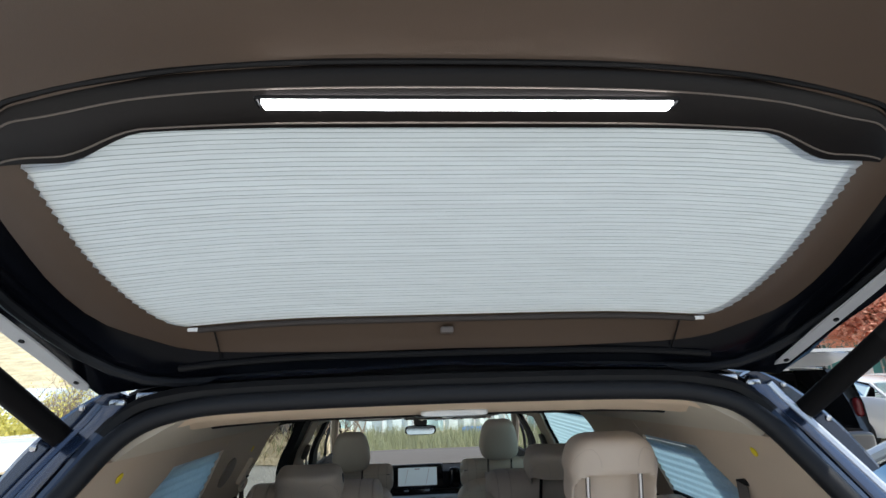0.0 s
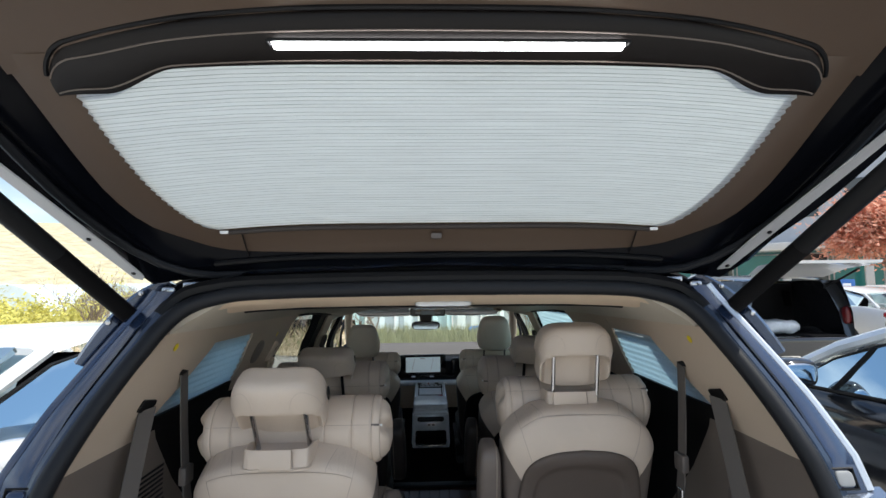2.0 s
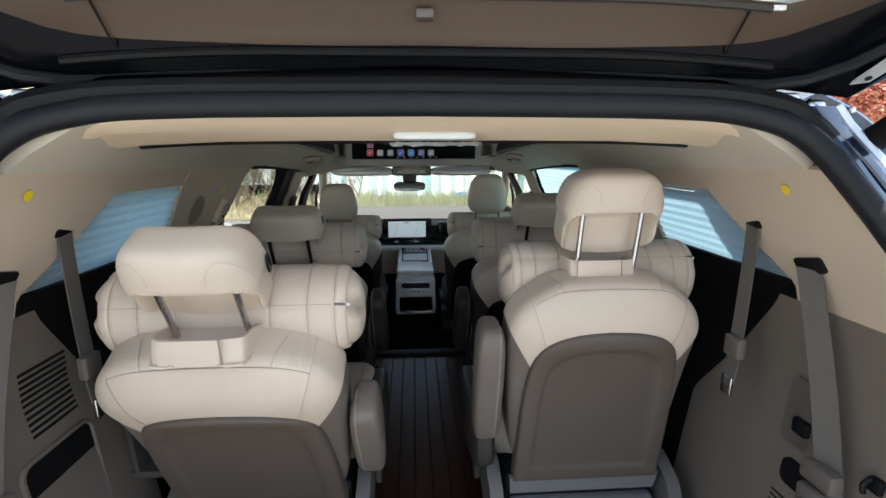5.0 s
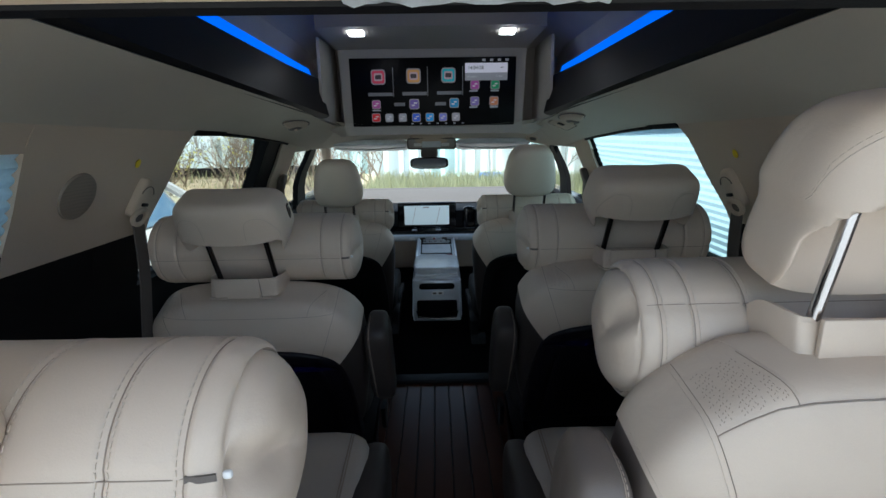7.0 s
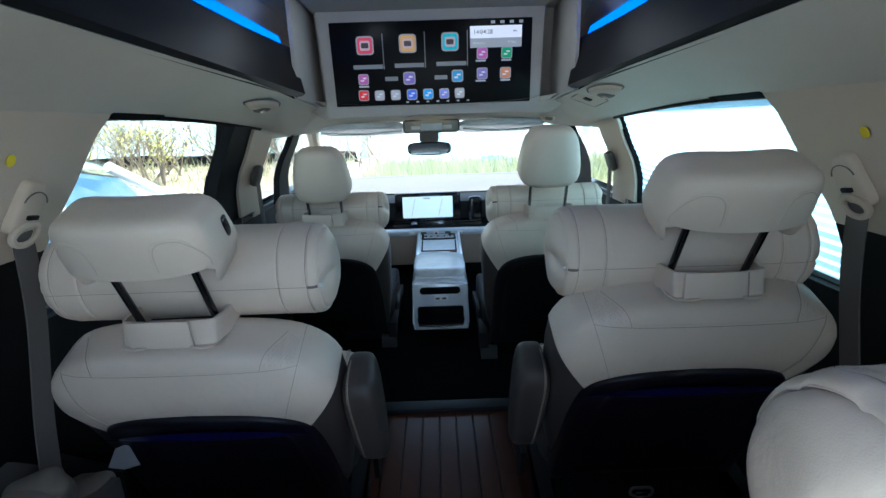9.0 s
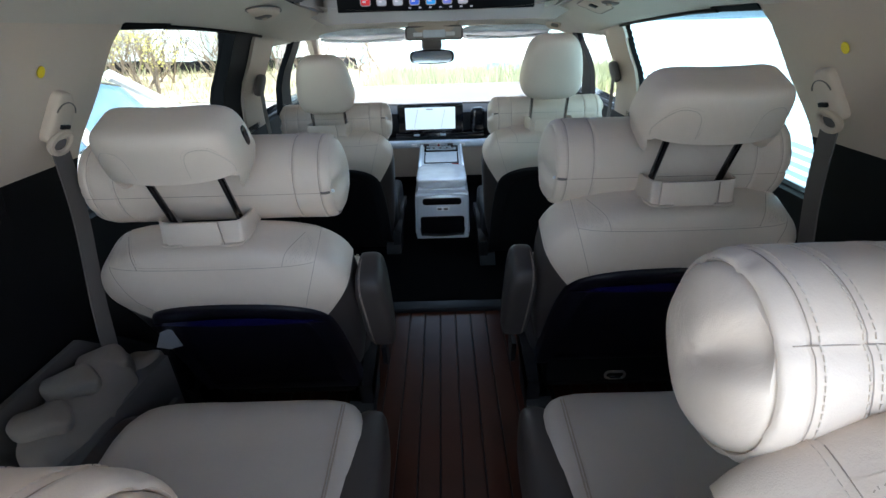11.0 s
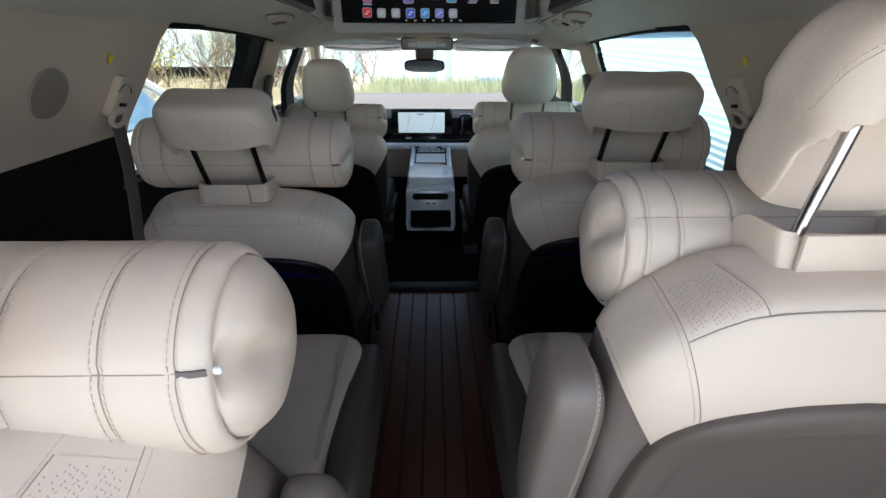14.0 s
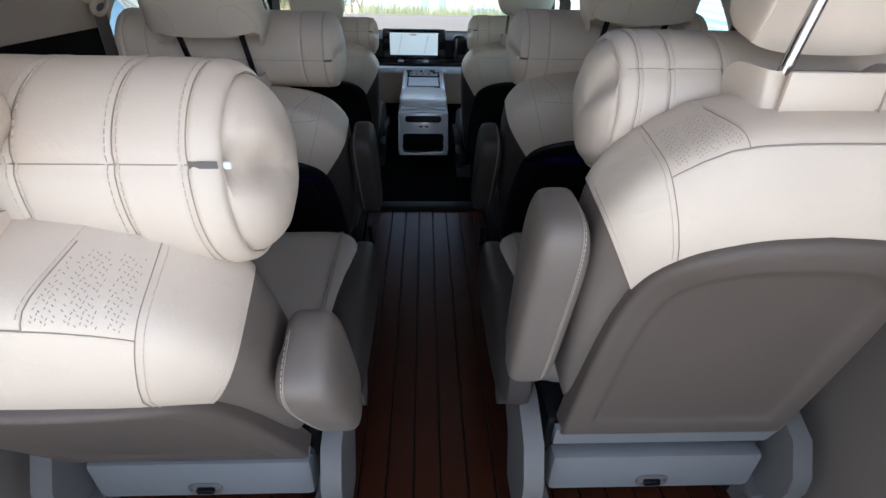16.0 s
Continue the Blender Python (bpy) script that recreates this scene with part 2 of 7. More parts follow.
def smooth_line(points, n=8):
    """A soft curve through points."""
    pts = [Vector(p) for p in points]
    out = []
    for i in range(len(pts) - 1):
        p0, p1, p2, p3 = pts[max(i - 1, 0)], pts[i], pts[i + 1], pts[min(i + 2, len(pts) - 1)]
        for k in range(n):
            t = k / n
            out.append(0.5 * ((2 * p1) + (p2 - p0) * t + (2 * p0 - 5 * p1 + 4 * p2 - p3) * t * t + (3 * p1 - p0 - 3 * p2 + p3) * t ** 3))
    return out + [pts[-1]]


def ribbon(points, width_dir, width, thick):
    """A flat band along points, width across width_dir."""
    pts = [Vector(p) for p in points]
    w = Vector(width_dir).normalized() * width / 2
    rings = []
    for i, p in enumerate(pts):
        d = (pts[min(i + 1, len(pts) - 1)] - pts[max(i - 1, 0)]).normalized()
        n = d.cross(w).normalized() * thick / 2
        rings.append([p + w + n, p - w + n, p - w - n, p + w - n])
    return loft(rings)


def plate(outline, depth_vec, bevel=0.0):
    """A flat slab with that outline, given thickness along depth_vec."""
    d = Vector(depth_vec)
    bm = loft([[Vector(p) for p in outline], [Vector(p) + d for p in outline]])
    if bevel:
        edges = [e for e in bm.edges if len(e.link_faces) == 2 and e.calc_face_angle(0) > 0.6]
        bmesh.ops.bevel(bm, geom=edges, offset=bevel, segments=2, profile=0.5, affect="EDGES")
    return bm


def ring_outline(cx, cz, hx_, hz_, r, seg=5):
    """Rounded rectangle in x, z."""
    out = []
    for sx, sz, a0 in ((1, 1, 0), (-1, 1, 90), (-1, -1, 180), (1, -1, 270)):
        for k in range(seg + 1):
            a = radians(a0 + 90 * k / seg)
            out.append((cx + sx * (hx_ - r) + r * math.cos(a), cz + sz * (hz_ - r) + r * math.sin(a)))
    return out


def lerp(table, t):
    """Value at t from a table of (t, value)."""
    if t <= table[0][0]:
        return table[0][1]
    for (a, u), (b, v) in zip(table, table[1:]):
        if t <= b:
            return u + (v - u) * (t - a) / (b - a)
    return table[-1][1]


def dashes(points, length=0.0042, space=0.0024, radius=0.00045):
    """Rows of stitches along a line."""
    pts = [Vector(p) for p in points]
    bm = bmesh.new()
    acc = [0.0]
    for a, b in zip(pts, pts[1:]):
        acc.append(acc[-1] + (b - a).length)
    def at(d):
        for i in range(len(pts) - 1):
            if d <= acc[i + 1]:
                k = (d - acc[i]) / max(1e-9, acc[i + 1] - acc[i])
                return pts[i].lerp(pts[i + 1], k)
        return pts[-1]
    d = 0.0
    while d + length < acc[-1]:
        a, b = at(d), at(d + length)
        t = (b - a).normalized()
        u = t.orthogonal().normalized() * radius
        w = t.cross(u)
        rows = [[bm.verts.new(p + q) for q in (u, w, -u, -w)] for p in (a - t * 0.0003, b)]
        for k in range(4):
            bm.faces.new((rows[0][k], rows[0][(k + 1) % 4], rows[1][(k + 1) % 4], rows[1][k]))
        d += length + space
    return bm


def section(bm, co, no):
    """The line in which a plane meets a surface, its longest run."""
    got = bmesh.ops.bisect_plane(bm, geom=bm.verts[:] + bm.edges[:] + bm.faces[:], plane_co=co, plane_no=no)["geom_cut"]
    links = collections.defaultdict(list)
    for e in got:
        if isinstance(e, bmesh.types.BMEdge):
            a, b = e.verts
            links[a].append(b)
            links[b].append(a)
    best, done = [], set()
    for start in sorted(links, key=lambda v: len(links[v])):
        if start in done:
            continue
        run, v = [], start
        while v is not None and v not in done:
            done.add(v)
            run.append(v.co.copy())
            v = next((w for w in links[v] if w not in done), None)
        if len(run) > len(best):
            best = run
    bm.free()
    return best


def laid_on(bm, points, along, lift=0.0003, reach=0.3):
    """Points dropped along a direction onto a surface, lifted a little off it; the mesh is used up."""
    tree_ = BVHTree.FromBMesh(bm)
    d = Vector(along).normalized()
    out = []
    for p in points:
        hit, n, _, _ = tree_.ray_cast(Vector(p) - d * reach, d)
        if hit is not None:
            if out and (hit - out[-1]).length > 0.022:
                break
            out.append(hit - d * lift)
    bm.free()
    return out


# ---- the van's shell ----
FLOOR = 0.40
PITCH = material("matt_black_frame", (0.003, 0.0032, 0.004), 0.6, specular=0.08, stain=0.02)
# dark blue body paint made paler: sun and sky gleam put into its colour
LIT_PAINT = material("sun_brightened_blue_paint", (0.30, 0.35, 0.43), 0.2, metal=0.75, coat=0.6, stain=0.02)
SUNLIT_EDGE = material("sunlit_pillar_edge", (0.75, 0.78, 0.82), 0.3, metal=0.6)
PILLAR_GLOSS = material("deep_blue_metallic_pillar", (0.018, 0.033, 0.075), 0.22, metal=0.35, coat=1.0, stain=0.02)
GATE_BLACK = material("navy_black_gate_paint", (0.0025, 0.003, 0.005), 0.16, stain=0.02, specular=0.10)
BLUE_FLANGE = material("blue_gutter_paint", (0.02, 0.032, 0.06), 0.3, metal=0.3, coat=0.6, stain=0.02)
# half width of the cabin by height, and the roof's crown
INSIDE = [(0.40, 0.735), (0.55, 0.75), (0.80, 0.785), (1.0, 0.815), (1.15, 0.81), (1.22, 0.79), (1.30, 0.75), (1.37, 0.722), (1.41, 0.70), (1.432, 0.676), (1.45, 0.635), (1.475, 0.56), (1.497, 0.45)]
OPENING = [(0.0, 1.56), (0.40, 1.556), (0.54, 1.543), (0.63, 1.505), (0.69, 1.43), (0.75, 1.30), (0.79, 1.17), (0.812, 1.03), (0.825, 0.85), (0.825, 0.62), (0.80, 0.44)]


def inner_x(z):
    return lerp(INSIDE, z)


def crown(y, z):
    """The upper lining climbs a little towards the back."""
    return z + max(0.0, min(1.0, (z - 1.38) / 0.12)) * max(0.0, 2.9 - y) * 0.044


def rear_y(z):
    """How far back the tail opening lies at a height."""
    return lerp([(0.4, 0.70), (0.6, 0.72), (0.9, 0.78), (1.2, 0.89), (1.4, 1.0), (1.56, 1.09)], z)


def wall_patch(side, zs, y0, y1, n=6, thick=0.03, push=0.0):
    """A stretch of side lining between two edges, with thickness outwards."""
    bm = bmesh.new()
    grids = []
    for out in (0.0, thick):
        rows = []
        for z in zs:
            a, b = y0(z), y1(z)
            row = []
            for k in range(n + 1):
                y = a + (b - a) * k / n
                row.append(bm.verts.new((side * (inner_x(z) + out - push), y, crown(y, z) + (out * 0.7 if z > 1.36 else 0))))
            rows.append(row)
        grids.append(rows)
    for rows in grids:
        for r0, r1 in zip(rows, rows[1:]):
            for k in range(n):
                bm.faces.new((r0[k], r0[k + 1], r1[k + 1], r1[k]))
    a, b = grids
    rim = [(i, 0) for i in range(len(zs))] + [(len(zs) - 1, k) for k in range(1, n + 1)] + [(i, n) for i in range(len(zs) - 2, -1, -1)] + [(0, k) for k in range(n - 1, 0, -1)]
    for (i, j), (p, q) in zip(rim, rim[1:] + rim[:1]):
        bm.faces.new((a[i][j], a[p][q], b[p][q], b[i][j]))
    return bm


def zs_between(a, b, step=0.03):
    n = max(2, int(round((b - a) / step)))
    return [a + (b - a) * k / n for k in range(n + 1)]


def flat(v):
    return lambda z: v


SPLIT = 1.185


def quarter_edge(z):
    """Slanting rear edge of the quarter window."""
    return min(1.41, max(1.20, 1.345 + 1.2 * (z - 1.346)))


def trim_shade_edge(z):
    """Where the taupe trim turns dark beside the rear seat; shade put into colour."""
    return min(1.50, max(1.20, 1.462 - 0.71 * (z - 0.885)))


def slant(z):
    """Rear edge of the sliding door window."""
    return 2.15 + 0.40 * (z - 1.10)


for side, word in ((-1, "left"), (1, "right")):
    wall = thing("wall_" + word, "moulded beige and taupe side lining of the van", "wall", kind="structure", at=(side * 0.8, 2.0, FLOOR))
    part("lower_trim", wall_patch(side, zs_between(0.40, SPLIT), rear_y, trim_shade_edge, 10), TRIM_BROWN, wall, "taupe moulded plastic quarter trim")
    # dark trim colour stands in for the shade beside the rear seat
    part("shaded_arch_trim", wall_patch(side, zs_between(0.40, SPLIT), trim_shade_edge, flat(1.98), 8), TRIM_DARK, wall, "trim beside the rear seat, darkened for shade")
    part("door_trim", wall_patch(side, zs_between(0.40, 1.045), flat(1.98), flat(3.30), 10), TRIM_DARK, wall, "dark sliding door trim")
    part("door_trim", wall_patch(side, zs_between(0.40, 1.02), flat(3.30), flat(4.6), 8), TRIM_DARK, wall, "dark front door trim")
    part("tail_pillar_trim", wall_patch(side, zs_between(SPLIT, 1.432, 0.015), rear_y, quarter_edge, 8, 0.010), TRIM_BEIGE, wall, "beige tail pillar trim")
    part("sill_trim", wall_patch(side, [SPLIT, 1.20, 1.215, 1.225], quarter_edge, flat(1.74), 4), TRIM_DARK, wall)
    part("window_header_trim", wall_patch(side, [1.398, 1.415, 1.432], quarter_edge, flat(1.74), 3), TRIM_BEIGE, wall)
    part("middle_pillar_trim", wall_patch(side, zs_between(SPLIT, 1.432), flat(1.74), slant, 6), TRIM_BEIGE, wall, "beige middle pillar trim")
    part("sill_trim", wall_patch(side, [1.045, 1.12, SPLIT], flat(1.98), slant, 3), TRIM_DARK, wall)
    part("door_pillar_trim", wall_patch(side, zs_between(1.02, 1.432), flat(3.21 if side > 0 else 3.16), flat(3.46 if side > 0 else 3.40), 4), TRIM_BEIGE, wall, "beige door pillar trim")
    part("windscreen_pillar_trim", tube(smooth_line([(side * 0.83, 4.75, 0.98), (side * 0.79, 4.45, 1.15), (side * 0.735, 4.12, 1.32), (side * 0.69, 3.92, 1.40)], 5), 0.035, 8), TRIM_BEIGE, wall)

    # windows in that side
    def pane(y0, y1, z0, z1, out, n=8):
        zs = zs_between(z0, z1, 0.05)
        bm = bmesh.new()
        rows = [[bm.verts.new((side * (inner_x(z) + out), y0(z) + (y1(z) - y0(z)) * k / n, crown(2, z))) for k in range(n + 1)] for z in zs]
        for r0, r1 in zip(rows, rows[1:]):
            for k in range(n):
                bm.faces.new((r0[k], r0[k + 1], r1[k + 1], r1[k]))
        return bm

    def window_edge(y0, y1, z0, z1, out):
        pts = [(y0(z0), z0), (y1, z0), (y1, z1), (y0(z1), z1)]
        line = []
        for (a, b), (c, d) in zip(pts, pts[1:] + pts[:1]):
            for k in range(6):
                y, z = a + (c - a) * k / 6, b + (d - b) * k / 6
                line.append((side * (inner_x(z) + out), y, crown(2, z)))
        return tube(line, 0.013, 6, closed=True)

    base = 0 if side < 0 else 3
    for num, (y0, y1, z0, z1, look_word) in enumerate(((1.38, 1.74, 1.225, 1.40, "quarter"), (2.20, 3.21, 1.045, 1.428, "sliding door"), (3.44, 4.35, 1.02, 1.36, "front door"))):
        w = thing("window_%d" % (base + num + 1), "%s window with black rubber edge" % look_word, "window", kind="structure", at=(side * 0.82, (y0 + y1) / 2, z0))
        start = (quarter_edge, slant, flat(y0))[num]
        part("window_frame", window_edge(start, y1, z0, z1, 0.035), RUBBER, w)
        end = flat(y1) if num < 2 else (lambda z: 4.75 - (z - 0.95) * 1.75)
        glass = part("pane", pane(start, end, z0, z1, 0.05), PRIVACY if num < 1 else (TINTED if side < 0 else GLASS), w)
        blind_here = num == 0 or (num == 1 and side > 0)
        if blind_here:
            zs = zs_between(z0 + 0.003, z1 + 0.004, 0.011)
            bm = bmesh.new()
            points = []
            for i, z in enumerate(zs):
                o = (0.006 if num == 0 else 0.028) + (0.0035 if i % 2 else 0.0)
                jag = 0.010 if i % 2 else 0.0
                points.append([(side * (inner_x(z) + o), y, crown(2, z)) for y in (start(z) + 0.004 + jag, (y0 + y1) / 2, y1 + 0.004 - jag)])
            bm.free()
            blind = thing("window_blind", "white pleated sun blind drawn over a van window", "blind", group="van window blinds", at=(side * 0.8, (y0 + y1) / 2, z0))
            for i in range(0, len(points) - 1, 2):
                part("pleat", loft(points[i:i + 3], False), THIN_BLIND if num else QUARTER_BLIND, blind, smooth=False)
    # black pillar cover on the outside of the door frames
    part("door_frame", wall_patch(side, zs_between(1.04, 1.41), flat(3.20 if side > 0 else 2.985), flat(3.29 if side > 0 else 3.17), 2, 0.05, -0.012), PITCH, wall, "black door frame")
    bar_y = 3.90 if side > 0 else 3.68
    part("quarter_light_bar", wall_patch(side, zs_between(1.02, 1.36), lambda z: bar_y - (1.33 - z) * 0.25, lambda z: bar_y + 0.12 - (1.33 - z) * 0.10, 2, 0.03, 0.012), PITCH, wall, "black bar before the quarter light")
    part("window_top_rail", wall_patch(side, [1.424, 1.434], flat(2.28), flat(2.47), 3, 0.03, 0.003), PITCH, wall, "black rail over the sliding door window")

    # outer skin of the body
    skin = thing("body_side", "dark blue-black painted body side of the van", "van body", kind="structure", at=(side * 0.95, 2.0, 0.3))
    OUT = [(0.28, 0.93), (0.5, 0.975), (0.85, 0.99), (1.02, 0.965), (1.2, 0.925), (1.36, 0.865), (1.48, 0.80), (1.58, 0.73)]
    rings = []
    for y in (0.745, 0.80, 0.9, 1.3, 2.0, 3.0, 4.0, 4.8):
        rings.append([(side * (lerp(OUT, z) - (0.025 if y < 0.77 else 0.0)), y, z) for z in (0.28, 0.5, 0.85, 1.015)])
    part("lower_panel", loft(rings, False), LIT_PAINT, skin, "dark glossy body panel")
    INNER_X, OUTER_X = [(1.13, 0.822), (1.196, 0.838), (1.31, 0.812), (1.474, 0.738), (1.58, 0.66)], [(1.13, 0.905), (1.196, 0.897), (1.31, 0.858), (1.474, 0.772), (1.58, 0.71)]
    rings, edge = [], []
    for k in range(15):
        z = 1.135 + (1.575 - 1.135) * k / 14
        xi, xo, y = lerp(INNER_X, z), lerp(OUTER_X, z), rear_y(min(z, 1.56)) - 0.012
        rings.append([(side * xi, y + 0.05, z), (side * (xi + 0.002), y + 0.004, z), (side * (xi + 0.006), y, z), (side * (xo - 0.004), y + 0.004, z), (side * (xo + 0.003), y + 0.012, z), (side * (xo + 0.04), y + 0.14, z), (side * lerp(OUT, z), y + 0.40, z), (side * (lerp(OUT, z) - 0.07), y + 0.40, z)])
        edge.append((side * (xo + 0.008), y + 0.016, z))
    part("tail_pillar", loft(rings), PILLAR_GLOSS, skin, "glossy blue-black tail pillar panel")
    # right edge is near white: the sun's glint is painted into the strip
    part("pillar_strip", tube(edge, 0.011, 8), SUNLIT_EDGE if side > 0 else PILLAR_GLOSS, skin, "edge strip of the pillar")
    # shoulder over the tail lamp and the black corner below it
    rows = [[(side * (x + dx), y + 0.02 * (x > 0.93), z - (0.018 if x > 0.93 else 0.0) - 0.004 * (x < 0.83)) for x in (0.80, 0.83, 0.86, 0.89, 0.915, 0.94, 0.965)] for y, z, dx in ((0.90, 1.138, 0.02), (0.855, 1.134, 0.0), (0.81, 1.128, -0.006), (0.775, 1.114, -0.010), (0.752, 1.098, -0.012), (0.738, 1.078, -0.012), (0.736, 1.06, -0.010))]
    part("shoulder", loft(rows, False), LIT_PAINT, skin, "painted shoulder over the tail lamp, brightened for sun")
    rows = [[(side * x, y + (0.02 if x > 0.93 else 0.0), z) for x in (x0, 0.87, 0.90, 0.94, 0.97)] for y, z, x0 in ((0.734, 1.066, 0.80), (0.728, 1.03, 0.825), (0.72, 0.95, 0.84), (0.71, 0.80, 0.845), (0.70, 0.60, 0.84), (0.69, 0.42, 0.82))]
    part("corner_panel", loft(rows, False), GATE_BLACK, skin, "black corner panel beside the tail opening")
    part("corner_gap", tube([(side * 0.868, y - 0.002, z) for y, z in ((0.732, 1.06), (0.72, 0.95), (0.71, 0.80), (0.70, 0.60))], 0.003, 6), BLACK, skin)
    stop = moved(pillow(0.019, 0.006, 0.016, 4, 8), pose(side * 0.856, rear_y(1.165) - 0.014, 1.162, -22, 0, 0))
    part("bump_stop", stop, material("grey_bump_stop", (0.22, 0.23, 0.24), 0.5) if side > 0 else PILLAR_GLOSS, skin, "grey bump stop in a black frame")
    part("bump_stop_frame", moved(tube([(0.024 * (-1 if k in (0, 3) else 1), 0, 0.020 * (-1 if k < 2 else 1)) for k in range(4)], 0.0035, 6, closed=True), pose(side * 0.856, rear_y(1.165) - 0.014, 1.162, -22, 0, 0)), BLACK, skin)
    part("roof_rail", wall_patch(side, [1.436, 1.45, 1.475], flat(1.3), flat(4.0), 8, 0.02, -0.07), PAINT, skin)

# ---- floor ----
floor = thing("floor", "dark reddish wood plank floor with black joints", "floor", kind="structure", at=(0, 2.0, FLOOR))
part("subfloor", box(-0.80, 0.80, 0.62, 4.6, FLOOR - 0.06, FLOOR - 0.012), BLACK_FELT, floor, "black floor under the planks")

# ---- ceiling ----
ceiling = thing("ceiling", "beige cloth headliner with a raised suede roof recess", "ceiling", kind="structure", at=(0, 2.2, 1.5))
LEDGE_X = 0.45
for side in (-1, 1):
    part("side_lining", wall_patch(side, [1.432, 1.44, 1.45, 1.46, 1.475, 1.487, 1.497], flat(1.085), flat(2.45), 9, 0.02), HEADLINER, ceiling)
    part("front_side_lining", wall_patch(side, [1.345, 1.37, 1.395, 1.41, 1.425], flat(3.2), flat(4.02), 6, 0.02), HEADLINER, ceiling)
    ledge = loft([[(side * (LEDGE_X - 0.012), y, 1.505 + (2.9 - y) * 0.045), (side * (LEDGE_X + 0.012), y, 1.492 + (2.9 - y) * 0.045), (side * (LEDGE_X + 0.09 - max(0.0, y - 2.6) * 0.05), y + max(0.0, y - 2.6) * 0.2, 1.66 + (2.9 - y) * 0.02), (side * (LEDGE_X + 0.05 - max(0.0, y - 2.6) * 0.05), y + max(0.0, y - 2.6) * 0.2, 1.655 + (2.9 - y) * 0.02)] for y in (1.30, 1.8, 2.2, 2.6, 2.9, 2.92)])
    part("black_ledge", ledge, BLACK, ceiling, "black side ledge of the roof recess")
    strip = loft([[(side * (LEDGE_X + 0.052), y, 1.658 + (2.9 - y) * 0.02), (side * (LEDGE_X + 0.07), y, 1.655 + (2.9 - y) * 0.02), (side * (LEDGE_X + 0.080), y, 1.676 + (2.9 - y) * 0.02), (side * (LEDGE_X + 0.062), y, 1.688 + (2.9 - y) * 0.02)] for y in (1.36, 2.0, 2.5, 2.94)])
    led = part("ambient_light", strip, LED_BLUE)
    tagged(led, "glowing blue strip light along the roof recess", "strip light", group="roof strip lights")
recess = []
for y, k in ((1.285, 0.0), (1.34, 0.75), (1.5, 1.0), (2.3, 1.02), (2.85, 1.0), (3.12, 0.97), (3.22, 0.85), (3.255, 0.4), (3.27, -0.42)):
    top = 1.56 + 0.30 * k
    recess.append([(-0.62, y, 1.60), (-0.56, y, 1.60 + (top - 1.60) * 0.75), (-0.46, y, top - 0.015), (-0.25, y, top), (0, y, top + 0.008), (0.25, y, top), (0.46, y, top - 0.015), (0.56, y, 1.60 + (top - 1.60) * 0.75), (0.62, y, 1.60)])
part("roof_recess", loft(recess, False), SUEDE, ceiling, "grey-brown suede roof recess")
RIDGE = [(0.470, 3.30, 1.470), (0.485, 3.35, 1.460), (0.545, 3.43, 1.428), (0.605, 3.515, 1.394), (0.660, 3.60, 1.362)]
front = []
for y, middle, xe, ze in ((3.09, 1.462, 0.452, 1.488), (3.20, 1.448, 0.458, 1.480)) + tuple((y, (1.440, 1.434, 1.430, 1.428, 1.424)[k], x, z) for k, (x, y, z) in enumerate(RIDGE)) + ((3.66, 1.420, 0.715, 1.350), (3.82, 1.410, 0.715, 1.348), (4.0, 1.393, 0.70, 1.345), (4.02, 1.408, 0.70, 1.36)):
    front.append([(xe * u, y, middle + (ze - middle) * abs(u) ** 3.2) for u in [k / 9 for k in range(-9, 10)]])
for side in (-1, 1):
    # the side lining comes forward, drops and ends in a soft ridge over the door pillar
    across_ = [(lerp(INSIDE, z), z) for z in (1.497, 1.487, 1.475, 1.46, 1.45, 1.44, 1.432, 1.430)]
    corner = []
    for k in range(15):
        f = k / 14
        row = []
        for i, (x, z) in enumerate(across_):
            u = i / (len(across_) - 2)
            if u <= 1.0:
                p = [a + (b - a) * min(1.0, u) for a, b in zip(RIDGE[1], RIDGE[4])]
            else:
                p = (0.718, 3.62, 1.350)
            ease = f ** 1.8
            row.append((side * (x + (p[0] - x) * f), 2.45 + (p[1] - 2.45) * f, crown(2.45 + (p[1] - 2.45) * f, z) + (p[2] - z) * ease))
        corner.append(row)
    part("corner_lining", loft(corner, False), HEADLINER, ceiling, "beige headliner corner beside the monitor")
    part("corner_rail", tube([(v[-1][0] + side * 0.002, v[-1][1], v[-1][2] - 0.002) for v in corner[:10]], 0.007, 6), PITCH, ceiling, "black edge under the headliner corner")
    part("recess_cheek", loft([[(side * 0.455, 2.90, z + low * 0.030), (side * 0.450, 3.05, z + low * 0.024), (side * 0.458, 3.26, z + low * 0.010), (side * 0.468, 3.26, z + low * 0.010), (side * 0.462, 3.05, z + low * 0.024), (side * 0.467, 2.90, z + low * 0.030)] for z, low in ((1.458, 1), (1.51, 0.5), (1.58, 0), (1.68, 0), (1.80, 0))]), SUEDE, ceiling, "grey suede cheek beside the monitor")
part("front_lining", loft(front, False), HEADLINER, ceiling, "beige headliner over the front seats")
# headliner cloth made lighter: bounce from the sunlit ground is in its colour
HEADER_LIT = material("bounce_lit_header", (0.76, 0.61, 0.455), 0.9, grain=0.2, grain_scale=900, stain=0.04)
header = []
